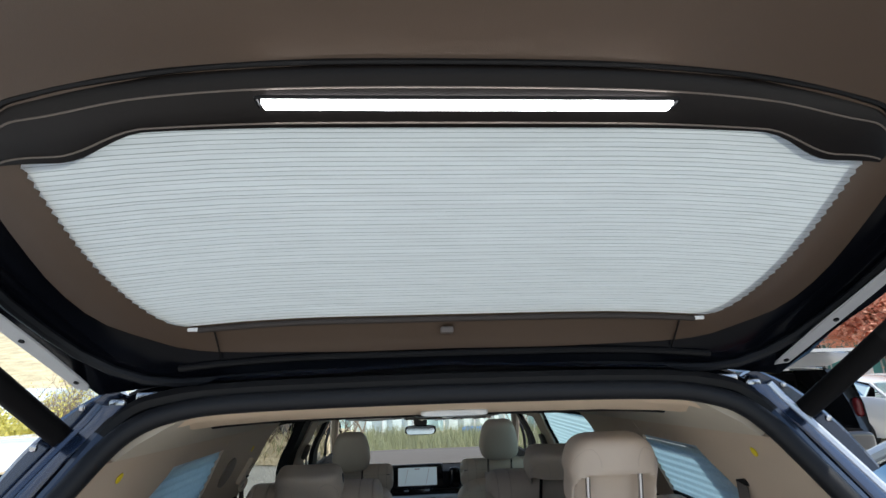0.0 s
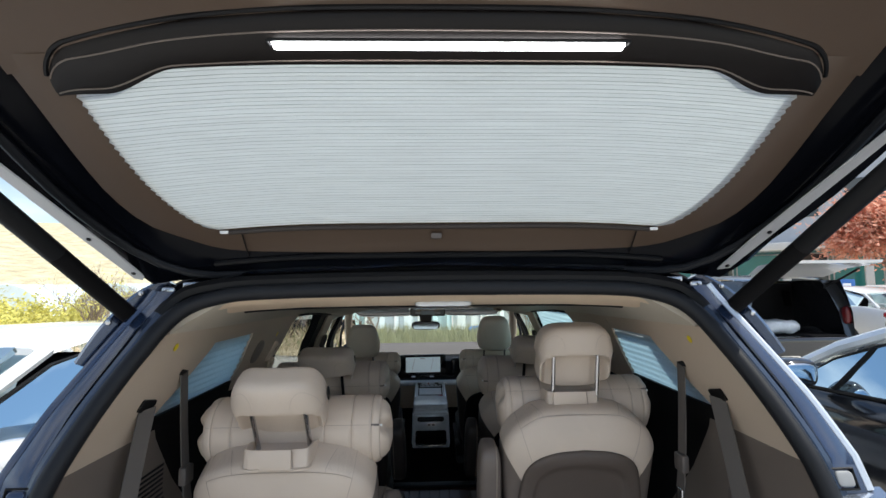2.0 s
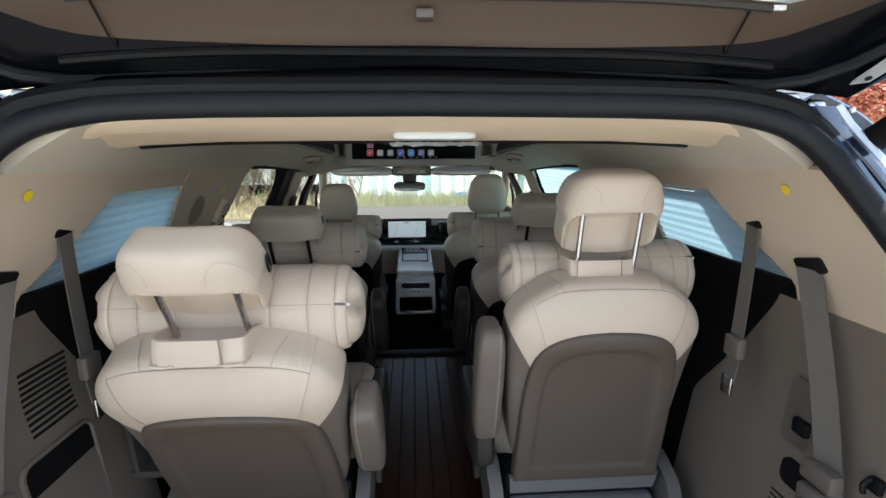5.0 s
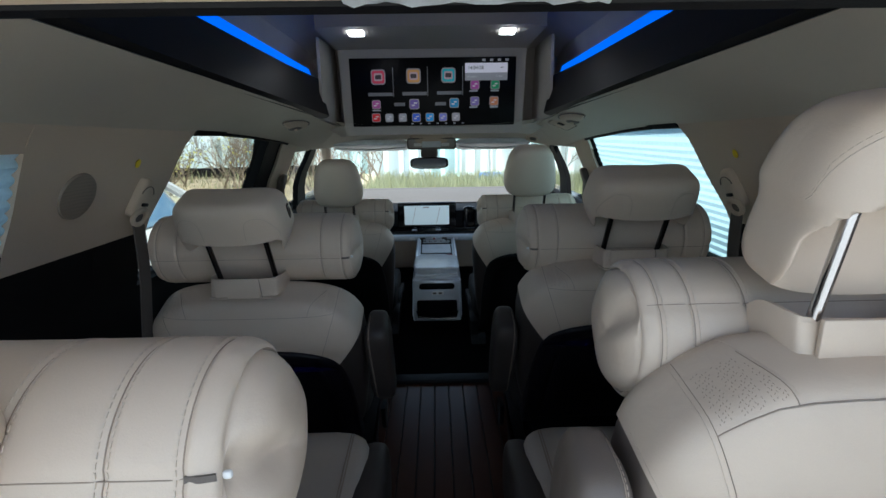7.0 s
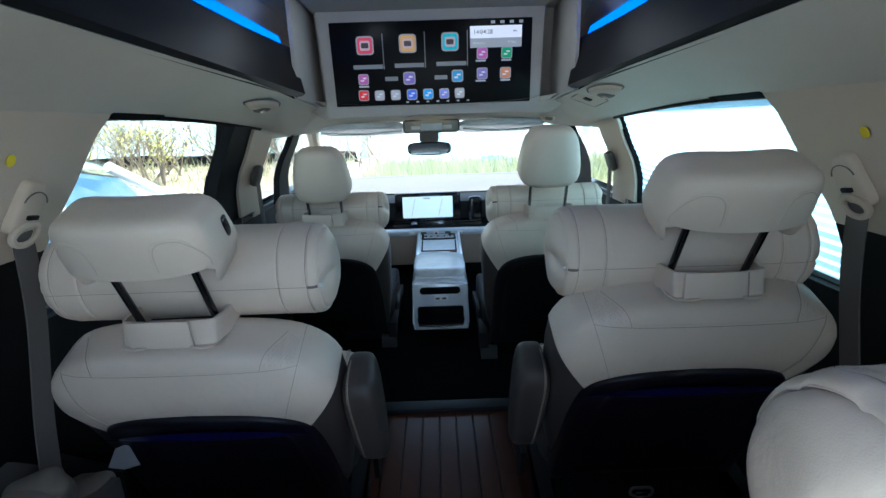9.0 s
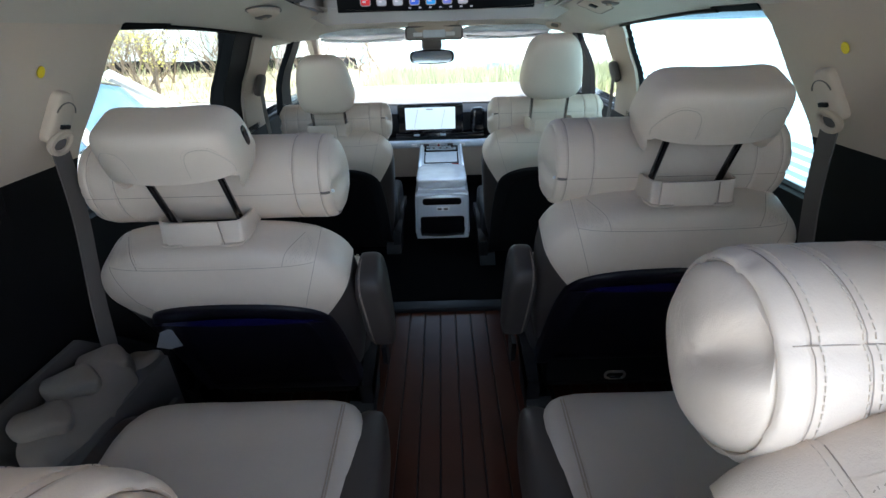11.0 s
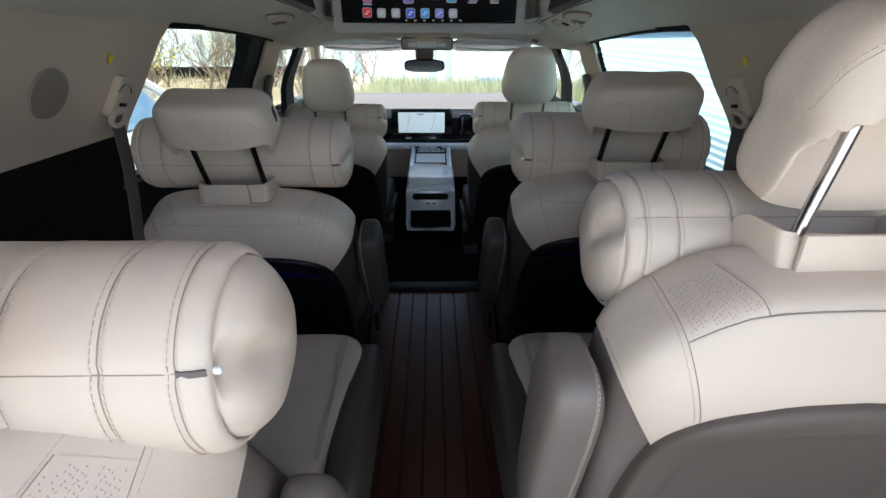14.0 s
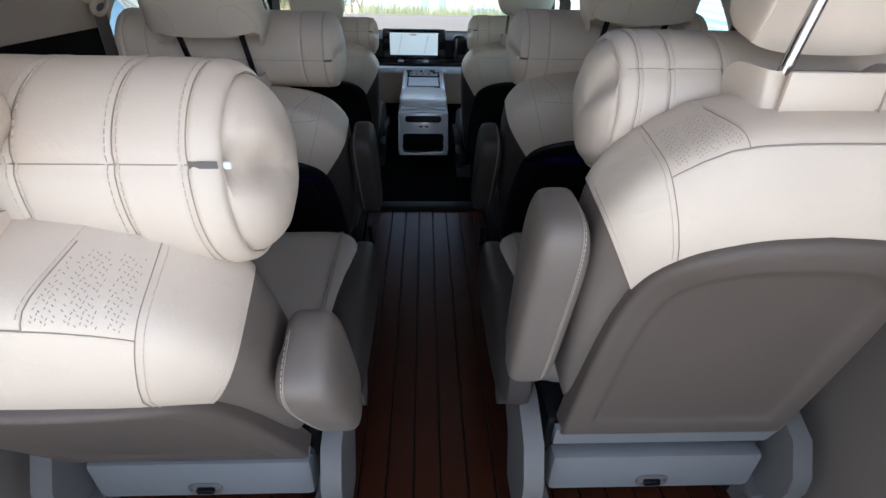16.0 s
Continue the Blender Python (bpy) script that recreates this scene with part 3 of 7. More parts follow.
for y, z in ((1.075, 1.585), (1.085, 1.563), (1.11, 1.552), (1.18, 1.540), (1.25, 1.526), (1.285, 1.523), (1.298, 1.538), (1.285, 1.60)):
    header.append([(x, y + 0.045 * (abs(x) / 0.7) ** 3 * (1 if y < 1.15 else -0.5), z - (0.05 if y < 1.15 else 0.022) * (abs(x) / 0.66) ** 5) for x in (-0.70, -0.64, -0.55, -0.4, -0.2, 0, 0.2, 0.4, 0.55, 0.64, 0.70)])
part("rear_header", loft(header, False), HEADER_LIT, ceiling, "beige cloth header over the tail opening")
lip = [(x, 1.30 - 0.022 * (abs(x) / 0.7) ** 3, 1.529 - 0.022 * (abs(x) / 0.66) ** 5) for x in [-0.57 + 1.14 * k / 24 for k in range(25)]]
part("header_lip", tube(lip, 0.012, 8), BLACK, ceiling, "black edge of the header")
roof = []
for y, k in ((1.08, -0.04), (1.15, 0.0), (1.23, 0.12), (1.34, 0.75), (1.5, 1.0), (2.9, 1.0), (3.5, 0.5), (4.05, -0.35)):
    z = 1.63 + 0.34 * k
    roof.append([(-0.755, y, min(1.52, z - 0.03)), (-0.70, y, z - 0.06 if k <= 0.3 else z - 0.16), (-0.5, y, z), (0, y, z + 0.02), (0.5, y, z), (0.70, y, z - 0.06 if k <= 0.3 else z - 0.16), (0.755, y, min(1.52, z - 0.03))])
part("outer_roof", loft(roof, False), PAINT, ceiling, "dark painted raised roof")

# ---- tail opening: seal, lip and bumper ----
def opening_line(grow=0.0, back=0.0):
    pts = [(x + grow * (1 if x > 0.45 else 0), z + grow * (1 if z > 1.45 else 0)) for x, z in OPENING]
    half = smooth_line([(x, 0, z) for x, z in pts], 6)
    right = [(p.x, rear_y(p.z) - back, p.z) for p in half]
    return [(-x, y, z) for x, y, z in right[::-1]] + right[1:]


seal = thing("door_seal", "black rubber seal round the tail opening", "seal", kind="structure", at=(0, 0.9, 0.44))
part("seal_tube", tube(opening_line(0.016, 0.012), 0.0205, 10), RUBBER, seal)
gutter = opening_line(0.042, -0.004)
part("seal_flange", tube([p for p in gutter if p[2] > 1.50], 0.020, 8), BLACK, seal, "black gutter over the seal")
for sx in (-1, 1):
    part("seal_flange", tube([p for p in gutter if p[2] < 1.52 and p[0] * sx > 0.3], 0.0195, 8), BLUE_FLANGE, seal, "blue painted gutter beside the seal")
bumper = loft([[(x, y, z) for x in (-0.95, -0.6, 0, 0.6, 0.95)] for y, z in ((0.70, 0.405), (0.63, 0.40), (0.52, 0.39), (0.47, 0.36), (0.46, 0.15))], False)
part("rear_bumper", bumper, TRIM_DARK, skin, "dark rear bumper ledge")

# the van's nose and wheels, closing the body in front
hood = []
for y, z in ((4.75, 0.935), (4.98, 0.925), (5.35, 0.87), (5.62, 0.80), (5.72, 0.70), (5.74, 0.45), (5.70, 0.25)):
    hood.append([(x * (0.90 if y < 5.5 else 0.84), y - 0.10 * (abs(x) / 1.0) ** 3, z - 0.05 * abs(x) ** 4) for x in (-1, -0.7, -0.35, 0, 0.35, 0.7, 1)])
part("nose", loft(hood, False), PAINT, skin, "dark painted bonnet and nose")
for sx in (-1, 1):
    part("wing", loft([[(sx * 0.98, 4.75, 0.28), (sx * 0.97, 4.75, 0.7), (sx * 0.90, 4.75, 0.92)], [(sx * 0.97, 5.3, 0.28), (sx * 0.96, 5.3, 0.65), (sx * 0.88, 5.3, 0.87)], [(sx * 0.84, 5.66, 0.28), (sx * 0.84, 5.66, 0.6), (sx * 0.80, 5.6, 0.80)]], False), PAINT, skin)
    for yy in (1.55, 4.72):
        tyre = part("wheel", moved(loft([[(sx * o, rr * math.cos(2 * math.pi * k / 32), rr * math.sin(2 * math.pi * k / 32)) for k in range(32)] for o, rr in ((-0.10, 0.2), (-0.10, 0.34), (-0.07, 0.36), (0.09, 0.36), (0.11, 0.34), (0.10, 0.25))]), pose(sx * 0.88, yy, 0.36)), RUBBER, skin)
        part("rim", moved(loft([[(sx * o, rr * math.cos(2 * math.pi * k / 32), rr * math.sin(2 * math.pi * k / 32)) for k in range(32)] for o, rr in ((0.02, 0.24), (0.102, 0.25), (0.095, 0.235), (0.05, 0.10), (0.07, 0.03))]), pose(sx * 0.88, yy, 0.36)), SILVER, tyre)



# ---- seats ----
SEAT_PLASTIC = material("pale_grey_seat_plastic", (0.135, 0.126, 0.12), 0.55, grain=0.2, grain_scale=600)
CUSHION = material("grey_beige_cushion_leather", (0.43, 0.37, 0.315), 0.46, crease=0.2, grain=0.10, grain_scale=800, stain=0.05, stain_scale=9)
LED_SHEEN = material("blue_led_sheen", (0.006, 0.006, 0.06), 0.25, stain=0.05)
def perforated(name, color):
    """Leather with rows of fine slanting slots."""
    m = material(name, color, 0.5, stain=0.05, stain_scale=9)
    nt = m.node_tree
    b = nt.nodes["Principled BSDF"]
    old = b.inputs["Base Color"].links[0].from_socket
    co, mp, br = nt.nodes.new("ShaderNodeTexCoord"), nt.nodes.new("ShaderNodeMapping"), nt.nodes.new("ShaderNodeTexVoronoi")
    mp.inputs["Scale"].default_value, mp.inputs["Rotation"].default_value = (620, 310, 310), (0, 0.5, 0.5)
    br.inputs["Scale"].default_value, br.inputs["Randomness"].default_value = 1.0, 0.0
    nt.links.new(co.outputs["Object"], mp.inputs[0])
    nt.links.new(mp.outputs[0], br.inputs["Vector"])
    hole = nt.nodes.new("ShaderNodeMapRange")
    hole.inputs[1].default_value, hole.inputs[2].default_value = 0.20, 0.34
    hole.inputs[3].default_value, hole.inputs[4].default_value = 0.5, 1.0
    nt.links.new(br.outputs["Distance"], hole.inputs[0])
    mul = nt.nodes.new("ShaderNodeVectorMath")
    mul.operation = "SCALE"
    nt.links.new(old, mul.inputs[0])
    nt.links.new(hole.outputs[0], mul.inputs["Scale"])
    nt.links.new(mul.outputs[0], b.inputs["Base Color"])
    return m



def seat_back_frame(x0, y, z, recline):
    """From the seat back's own axes (across, forward, up along it) to the world."""
    r = radians(recline)
    return Matrix(((1, 0, 0, x0), (0, math.cos(r), -math.sin(r), y), (0, math.sin(r), math.cos(r), z), (0, 0, 0, 1)))


def smooth_step(q):
    q = max(0.0, min(1.0, q))
    return q * q * (3 - 2 * q)


def back_shape(grow, crown_up=0.0):
    def fn(p):
        w = (p.z + 0.29) / 0.58
        bulge = 0.026 * math.exp(-((p.z + 0.29 - 0.475) / 0.075) ** 2) * (1 if p.y < 0 else 0) * max(0.0, 1 - (abs(p.x) / 0.25) ** 4)
        wide = 0.90 + 0.14 * max(0.0, min(1.0, w * 1.3)) - 0.10 * max(0.0, w - 0.80) * 5 * max(0.0, w - 0.80) * 5
        return Vector((p.x * wide, p.y - bulge + 0.008 * (1 - w) + 0.02 * (1 - w) * (1 if p.y > 0 else 0), p.z + 0.006 * math.cos(p.x * 9) + crown_up * smooth_step((0.212 - abs(p.x)) / 0.085) * smooth_step((w - 0.72) / 0.26)))
    return lambda: pillow(0.238 + grow, 0.062 + grow, 0.29 + grow, 5.5, 16, fn)


def cut(bm, co, no):
    """Keep what lies on the side to which no points."""
    bmesh.ops.bisect_plane(bm, geom=bm.verts[:] + bm.edges[:] + bm.faces[:], plane_co=co, plane_no=no, clear_inner=True)
    return bm


def seat(label, x0, y, z, recline, floor_y, arm_side, inner_side, group, front=False, head=(0.0, 0.0), seam_at=0.556, crown_up=0.0, arm=(0.19, 0.30, 0.0), cushion_in=0.0, wide=1.04, tall=1.0, dark=False, cushion_z=0.74, cushion_len=0.47, base_z=FLOOR):
    """A captain's seat: cushion, reclined back with a pale yoke and a dark board behind, headrest, armrest and base."""
    s = thing("captain_seat", label, "seat", group=group, at=(x0, floor_y + 0.2, base_z))
    m = seat_back_frame(x0, y, z, recline)
    mw = m @ Matrix.Diagonal((wide, 1, tall, 1))
    mb = m @ Matrix.Diagonal((wide, 1, 1.0 if tall == 1 else 1.02, 1))
    # with dark set, the row's shade comes from darker material colours
    leather = TAUPE_DARK if dark or front else TAUPE
    low_mat = BLACK if dark or front else SEAT_PLASTIC
    up = Matrix.Translation((0, 0.062, 0.29))
    back = part("backrest", moved(moved(back_shape(0.0, crown_up)(), up), mw), leather, s, "taupe leather seat back")
    def shell(grow=0.0035):
        y_ = moved(back_shape(grow, crown_up)(), up)
        cut(y_, (0, 0, 0.36), (0, 0, 1))
        for sx in (-1, 1):
            cut(y_, (sx * 0.19, 0, 0.385), (-sx * 0.135, 0, 0.075))
        return y_
    part("yoke_lining", moved(shell(0.0016), mw), BEIGE, s)
    lean, gap = Vector((1, 0, -0.32)), 0.00032
    slanted = not front and not dark
    ins, tip = (0.148, -0.45) if dark else (0.128, -0.31)
    for sx in (-1, 1):
        side = shell()
        cut(side, (sx * (0.155 + gap), 0, 0.44), (sx * lean.x, 0, lean.z))
        part("yoke_side", moved(side, mw), BEIGE, s, "beige leather shoulder piece")
        insert = shell(0.0042)
        cut(insert, (sx * (0.155 - gap), 0, 0.44), (-sx * lean.x, 0, -lean.z))
        cut(insert, (sx * ins, 0.03, 0.0), (sx, tip, 0))
        if slanted:
            cut(insert, (0, 0.006 + gap, 0), (0, 1, 0))
        else:
            cut(insert, (0, 0, seam_at + gap), (0, 0.15, 1))
        cut(insert, (0, 0.075, 0), (0, -1, 0))
        piece = part("perforated_insert", moved(insert.copy(), mw), BEIGE, s, "perforated beige leather insert")
        if not front:
            # short slots in slanting rows, cut through the insert
            tree_ = BVHTree.FromBMesh(insert)
            slots = bmesh.new()
            for i in range(32):
                for j in range(38):
                    if (2 * i + j) % 9 == 0 or i % 7 == 6:
                        continue
                    a = sx * (0.098 + 0.0036 * i + 0.0011 * (j % 3))
                    down = Vector((0, 0.5, -0.866))
                    start = Vector((a, -0.13 + 0.0044 * j + 0.0022 * (i % 2), 0.72))
                    hit, n, _, _ = tree_.ray_cast(start, down)
                    if hit is None or any(tree_.ray_cast(start + Vector((q, w, 0)), down)[0] is None for q, w in ((0.005, 0), (-0.005, 0), (0, 0.006), (0, -0.006))):
                        continue
                    if n.dot(down) > 0:
                        n = -n
                    u = n.cross(Vector((0.45 * (1 if i % 2 else -1), 0.5, 0.74))).normalized()
                    v = n.cross(u).normalized()
                    c = hit + n * 0.0004
                    slots.faces.new([slots.verts.new(c + p) for p in (v * 0.0011 + u * 0.00036, -v * 0.0011 + u * 0.00036, -v * 0.0011 - u * 0.00036, v * 0.0011 - u * 0.00036)])
            if len(slots.faces):
                part("perforation", moved(slots, mw), SEAM, piece, "rows of fine dark slots", smooth=False)
            else:
                slots.free()
        insert.free()
    middle = shell()
    low_mid = shell()
    for sx in (-1, 1):
        for piece in (middle, low_mid):
            cut(piece, (sx * (0.155 - gap), 0, 0.44), (-sx * lean.x, 0, -lean.z))
    ridge = ((0, 0.006, 0), Vector((0, 1, 0))) if slanted else ((0, 0, seam_at), Vector((0, 0.15, 1)))
    cut(middle, Vector(ridge[0]) + ridge[1] * gap, ridge[1])
    cut(low_mid, Vector(ridge[0]) - ridge[1] * gap, -ridge[1])
    if not slanted:
        cut(low_mid, (0, 0.06, 0), (0, -1, 0))
    part("yoke_top", moved(middle, mw), BEIGE, s, "beige leather top piece")
    part("yoke", moved(low_mid, mw), BEIGE, s, "beige leather upper back cover")
    # board on the back of the backrest
    def outline(inset):
        half = [(0.203, 0.0), (0.201, 0.12), (0.197, 0.24), (0.188, 0.33), (0.172, 0.392), (0.137, 0.430), (0.08, 0.450), (0.0, 0.456)]
        kx, kz = 1 - inset / 0.2, 1 - inset / 0.225
        half = [(p.x, p.y) for p in smooth_line([(a, b, 0) for a, b in half], 4)]
        half = [(a * kx, 0.225 + (b - 0.225) * kz) for a, b in half]
        return half + [(-a, b) for a, b in half[-2::-1]]
    def swell(a, b):
        return 0.026 * math.exp(-((b - 0.475) / 0.075) ** 2) * max(0.0, 1 - (abs(a) / 0.25) ** 4)
    rings = [[(a, v - swell(a, b * (1.0 if tall == 1 else 1.02 / tall)), b) for a, b in outline(i)] for i, v in ((-0.004, 0.03), (-0.004, -0.003), (-0.003, -0.007), (0.0, -0.0098), (0.005, -0.0115), (0.012, -0.0123), (0.030, -0.0126), (0.036, -0.0122), (0.040, -0.0105), (0.044, -0.0078), (0.049, -0.0062), (0.06, -0.0055))]
    part("back_board", moved(loft(rings), mb), BLACK if front else (BOARD_SHADED if dark else PANEL_BROWN), s, "dark seat back board, shade in its colour on the middle row" if front or dark else "brown moulded seat back board", angle=70)
    for sx in (-1, 1):
        seam_side = cut(shell(0.0038), (0, 0.07, 0), (0, -1, 0))
        part("side_stitch", moved(dashes(section(seam_side, (sx * 0.1855, 0, 0.3875), (-sx * 0.135, 0, 0.075))), mw), THREAD, s)
        lines = (((sx * 0.161, 0, 0.44), (sx * lean.x, 0, lean.z)), ((sx * (ins - 0.0045), 0.03, 0.0), (sx, tip, 0)))
        for co, no in lines:
            skin_ = shell(0.0041)
            if no[1]:
                cut(skin_, *(((0, 0.009, 0), (0, 1, 0)) if slanted else ((0, 0.0, seam_at), (0, 0.5, 1))))
            part("yoke_stitch", moved(dashes(section(skin_, co, no)), mw), THREAD, s)
        low_cut = ((0, 0.006, 0), (0, 1, 0)) if slanted else ((0, 0, seam_at), (0, 0.15, 1))
        inner_line = cut(cut(shell(0.0046), *low_cut), (0, 0.075, 0), (0, -1, 0))
        for seam_line in (section(cut(shell(0.0040), (0, 0.10, 0), (0, -1, 0)), (sx * 0.155, 0, 0.44), lines[0][1]), section(inner_line, (sx * ins, 0.03, 0.0), lines[1][1])):
            if len(seam_line) > 2:
                part("yoke_seam", moved(tube(seam_line, 0.0005, 5), mw), SEAM, s)
        edge_line = section(cut(shell(0.0038), (0, 0.09, 0), (0, -1, 0)), (sx * 0.1905, 0, 0.3851), (-sx * 0.135, 0, 0.075))
        if len(edge_line) > 2:
            part("side_seam", moved(tube(edge_line, 0.0009, 5), mw), SEAM, s)
    if slanted:
        top_run = shell(0.0042)
        for sx in (-1, 1):
            cut(top_run, (sx * 0.155, 0, 0.44), (-sx * lean.x, 0, -lean.z))
        part("yoke_seam", moved(tube(section(cut(top_run, (0, 0, 0.5), (0, 0, 1)), *ridge), 0.0005, 5), mw), SEAM, s)
    for dz_ in (() if slanted else (0.005,)):
        low = shell(0.0039)
        for sx in (-1, 1):
            cut(low, (sx * 0.155, 0, 0.44), (-sx * lean.x, 0, -lean.z))
        cut(low, (0, 0.06, 0), (0, -1, 0))
        part("yoke_stitch", moved(dashes(section(low, (0, 0, seam_at + dz_), (0, 0.15, 1))), mw), THREAD, s)
        low = cut(shell(0.0042), (0, 0.06, 0), (0, -1, 0))
        for sx in (-1, 1):
            cut(low, (sx * 0.155, 0, 0.44), (-sx * lean.x, 0, -lean.z))
        part("yoke_seam", moved(tube(section(low, (0, 0, seam_at), (0, 0.15, 1)), 0.0005, 5), mw), SEAM, s)
    # headrest: a body behind and a lower, winged pad before it
    dz, dy = head
    # top and foot along the back, half width, height of the rear edge above the middle
    high, foot, hw, sq, tap, rear_edge = (0.880, 0.656, 0.116, 4.2, 0.30, -1.0) if front else ((0.832, 0.680, 0.123, 5.2, 0.08, -0.018) if dark else (0.830, 0.628, 0.122, 4.4, 0.17, 0.022))
    hh, mid = (high - foot) / 2, (high + foot) / 2

    def soft(q):
        q = max(0.0, min(1.0, q))
        return q * q * (3 - 2 * q)

    def head_shape(p):
        t = (p.z + hh) / (2 * hh)
        notch = soft((rear_edge - (0.0 if dark else 0.030 * (abs(p.x) / 0.12) ** 4) - p.z) / (0.016 if dark else 0.022)) * soft(((0.116 if dark else 0.127) - abs(p.x)) / (0.020 if dark else 0.036)) if p.y < 0.03 else 0.0
        yy = p.y + notch * ((0.030 if dark else 0.010) - p.y)
        p.x *= 1 - (0.06 if dark else 0.075) * soft((rear_edge - p.z) / 0.03)
        thin = 1.0 - 0.25 * t
        return Vector((p.x * (1.02 - tap * t * t), yy * thin + 0.024 * (p.x / 0.13) ** 2 - 0.012 * t, p.z + 0.004 * math.cos(p.x * 11) * (t > 0.5)))
    hx0 = -0.008 if x0 > 0.43 and not dark and not front else 0.0
    head_mesh = moved(pillow(hw, 0.070, hh, sq, 12 if front else (26 if dark else 48), head_shape), Matrix.Translation((hx0, 0.092 + dy, mid + dz)))
    hr = part("headrest", moved(head_mesh, m), BEIGE, s, "beige leather winged headrest")
    for sx in (-1, 1):
        if not front:
            e0, e1 = max(rear_edge, -0.05) + 0.008, hh * (0.62 if dark else 0.80)
            if dark:
                bow = ((0.93, e0 - 0.002), (0.925, e0 + 0.012), (0.84, e1 * 0.55), (0.70, e1 * 0.95), (0.52, e1), (0.42, e1 * 0.80), (0.385, e1 * 0.4), (0.38, e0 + 0.006))
            else:
                bow = ((0.94, -0.045), (0.95, -0.010), (0.92, 0.028), (0.84, 0.055), (0.70, 0.074), (0.55, e1), (0.44, 0.070), (0.395, 0.056), (0.38, e0 + 0.010))
            arch = smooth_line([(hx0 + sx * u * hw, 0, mid + dz + v) for u, v in bow], 8)
            def head_skin():
                return moved(pillow(hw, 0.070, hh, sq, 26 if dark else 48, head_shape), Matrix.Translation((hx0, 0.092 + dy, mid + dz)))
            line = laid_on(head_skin(), arch, (0, 1, 0), 0.0002)
            if len(line) > 4:
                part("headrest_seam", moved(tube(line, 0.0006, 5), m), STITCH, hr)
            outer = [(p.x - sx * 0.004 * (1 if k > len(arch) * 0.55 else -0.2), 0, p.z + 0.004 * (0.3 < k / len(arch) < 0.75)) for k, p in enumerate(arch)]
            line = laid_on(head_skin(), outer, (0, 1, 0), 0.0002)
            if len(line) > 4:
                part("headrest_stitch", moved(dashes(line, radius=0.0006), m), THREAD, hr)
        post = tube([(sx * 0.0685, 0.073, 0.56), (sx * 0.0685, 0.073, 0.66), (sx * 0.0685, 0.073 + dy, 0.76 + dz)], 0.0065, 10)
        part("headrest_post", moved(post, m), SHADED_CHROME if dark else CHROME, s, "chrome headrest post")
        if arm_side > 0 and sx > 0:
            part("side_button", moved(moved(pillow(0.003, 0.010, 0.021, 3, 8), Matrix.Translation((hw * 0.985, 0.122 + dy, mid + dz + 0.012))), m), GLOSS_BLACK, hr, "black oval side button")
    if dark:
        # reflection of the blue roof strips, laid on the board as a navy band
        arc = [(-0.19 + 0.38 * k / 16) for k in range(17)]
        top_edge = [(x, -0.0145 - swell(x, 0.40), 0.402 - 0.022 * (x / 0.19) ** 2) for x in arc]
        low_edge = [(x, -0.0165 - swell(x, 0.37), 0.402 - 0.022 * (x / 0.19) ** 2 - 0.034 * (1 - (x / 0.19) ** 2) - 0.003) for x in arc]
        part("board_sheen", moved(loft([top_edge, low_edge], False), mb), LED_SHEEN, s, "blue sheen of the strip lights laid on the seat back board")
    # cushion
    inner, outer = x0 + inner_side * 0.245, x0 - inner_side * 0.245
    top = cushion_z
    part("cushion", moved(pillow(0.205 + (0.03 if cushion_in else 0.0), cushion_len / 2 - (0.035 if cushion_in else 0.0), 0.075, 5, 10, lambda p: Vector((p.x, p.y, p.z + 0.012 * (abs(p.x) / 0.2) ** 3 + 0.02 * (p.y / 0.24)))), Matrix.Translation((x0 + inner_side * cushion_in, floor_y + 0.03 + cushion_len / 2 + (0.035 if cushion_in else 0.0), top - 0.08))), CUSHION if not front else BEIGE, s, "grey-beige leather seat cushion")
    for d_ in (0.155, 0.16):
        xx = x0 + inner_side * (cushion_in + d_ + (0.03 if cushion_in else 0.0))
        part("cushion_seam", tube(smooth_line([(xx, floor_y + 0.12 + 0.70 * cushion_len * k / 4, top - 0.0115 + 0.028 * (k / 4)) for k in range(5)], 4), 0.0014, 5), SEAM, s)
    for sx in (-1, 1):
        part("bolster", moved(pillow(0.038, cushion_len / 2 - 0.01, 0.078, 4, 8), Matrix.Translation((x0 + inner_side * cushion_in + sx * (0.205 + (0.03 if cushion_in else 0.0)), floor_y + 0.03 + cushion_len / 2, top - 0.08))), BLACK if front else TAUPE_DARK, s, "dark side bolster")
        part("side_shield", plate([(x0 + sx * 0.243 - 0.018, floor_y + a, b) for a, b in ((-0.045, base_z + 0.05), (-0.02, base_z + 0.012), (0.06, base_z + 0.012), (0.10, base_z + 0.10), (0.20, base_z + 0.15), (0.42, base_z + 0.13), (0.42, top - 0.13), (0.24, top - 0.105), (0.06, top - 0.115), (-0.02, top - 0.15), (-0.055, top - 0.21), (-0.06, base_z + 0.12))], (0.036, 0, 0), 0.009), low_mat, s, "plastic seat shield")
        if sx == inner_side and not front:
            handle = [(x0 + sx * 0.266, floor_y + 0.12 + a, top - 0.16 + b) for a, b in ((0.0, 0.012), (0.03, 0.014), (0.075, 0.004), (0.085, -0.02), (0.06, -0.075), (0.035, -0.085), (0.012, -0.06))]
            part("recline_lever", plate(handle, (sx * 0.014, 0, 0), 0.004), BLACK if dark else GREY_PLASTIC, s, "dark recline lever on the seat side")
        part("leg", loft([[(x0 + sx * 0.228 + a, floor_y + b, zz) for a, b in ((-0.03, -0.03), (0.03, -0.03), (0.03, 0.05), (-0.03, 0.05))] for zz in (base_z - 0.005, base_z + 0.05, base_z + 0.06, top - 0.3)]), low_mat, s, "seat leg bracket")
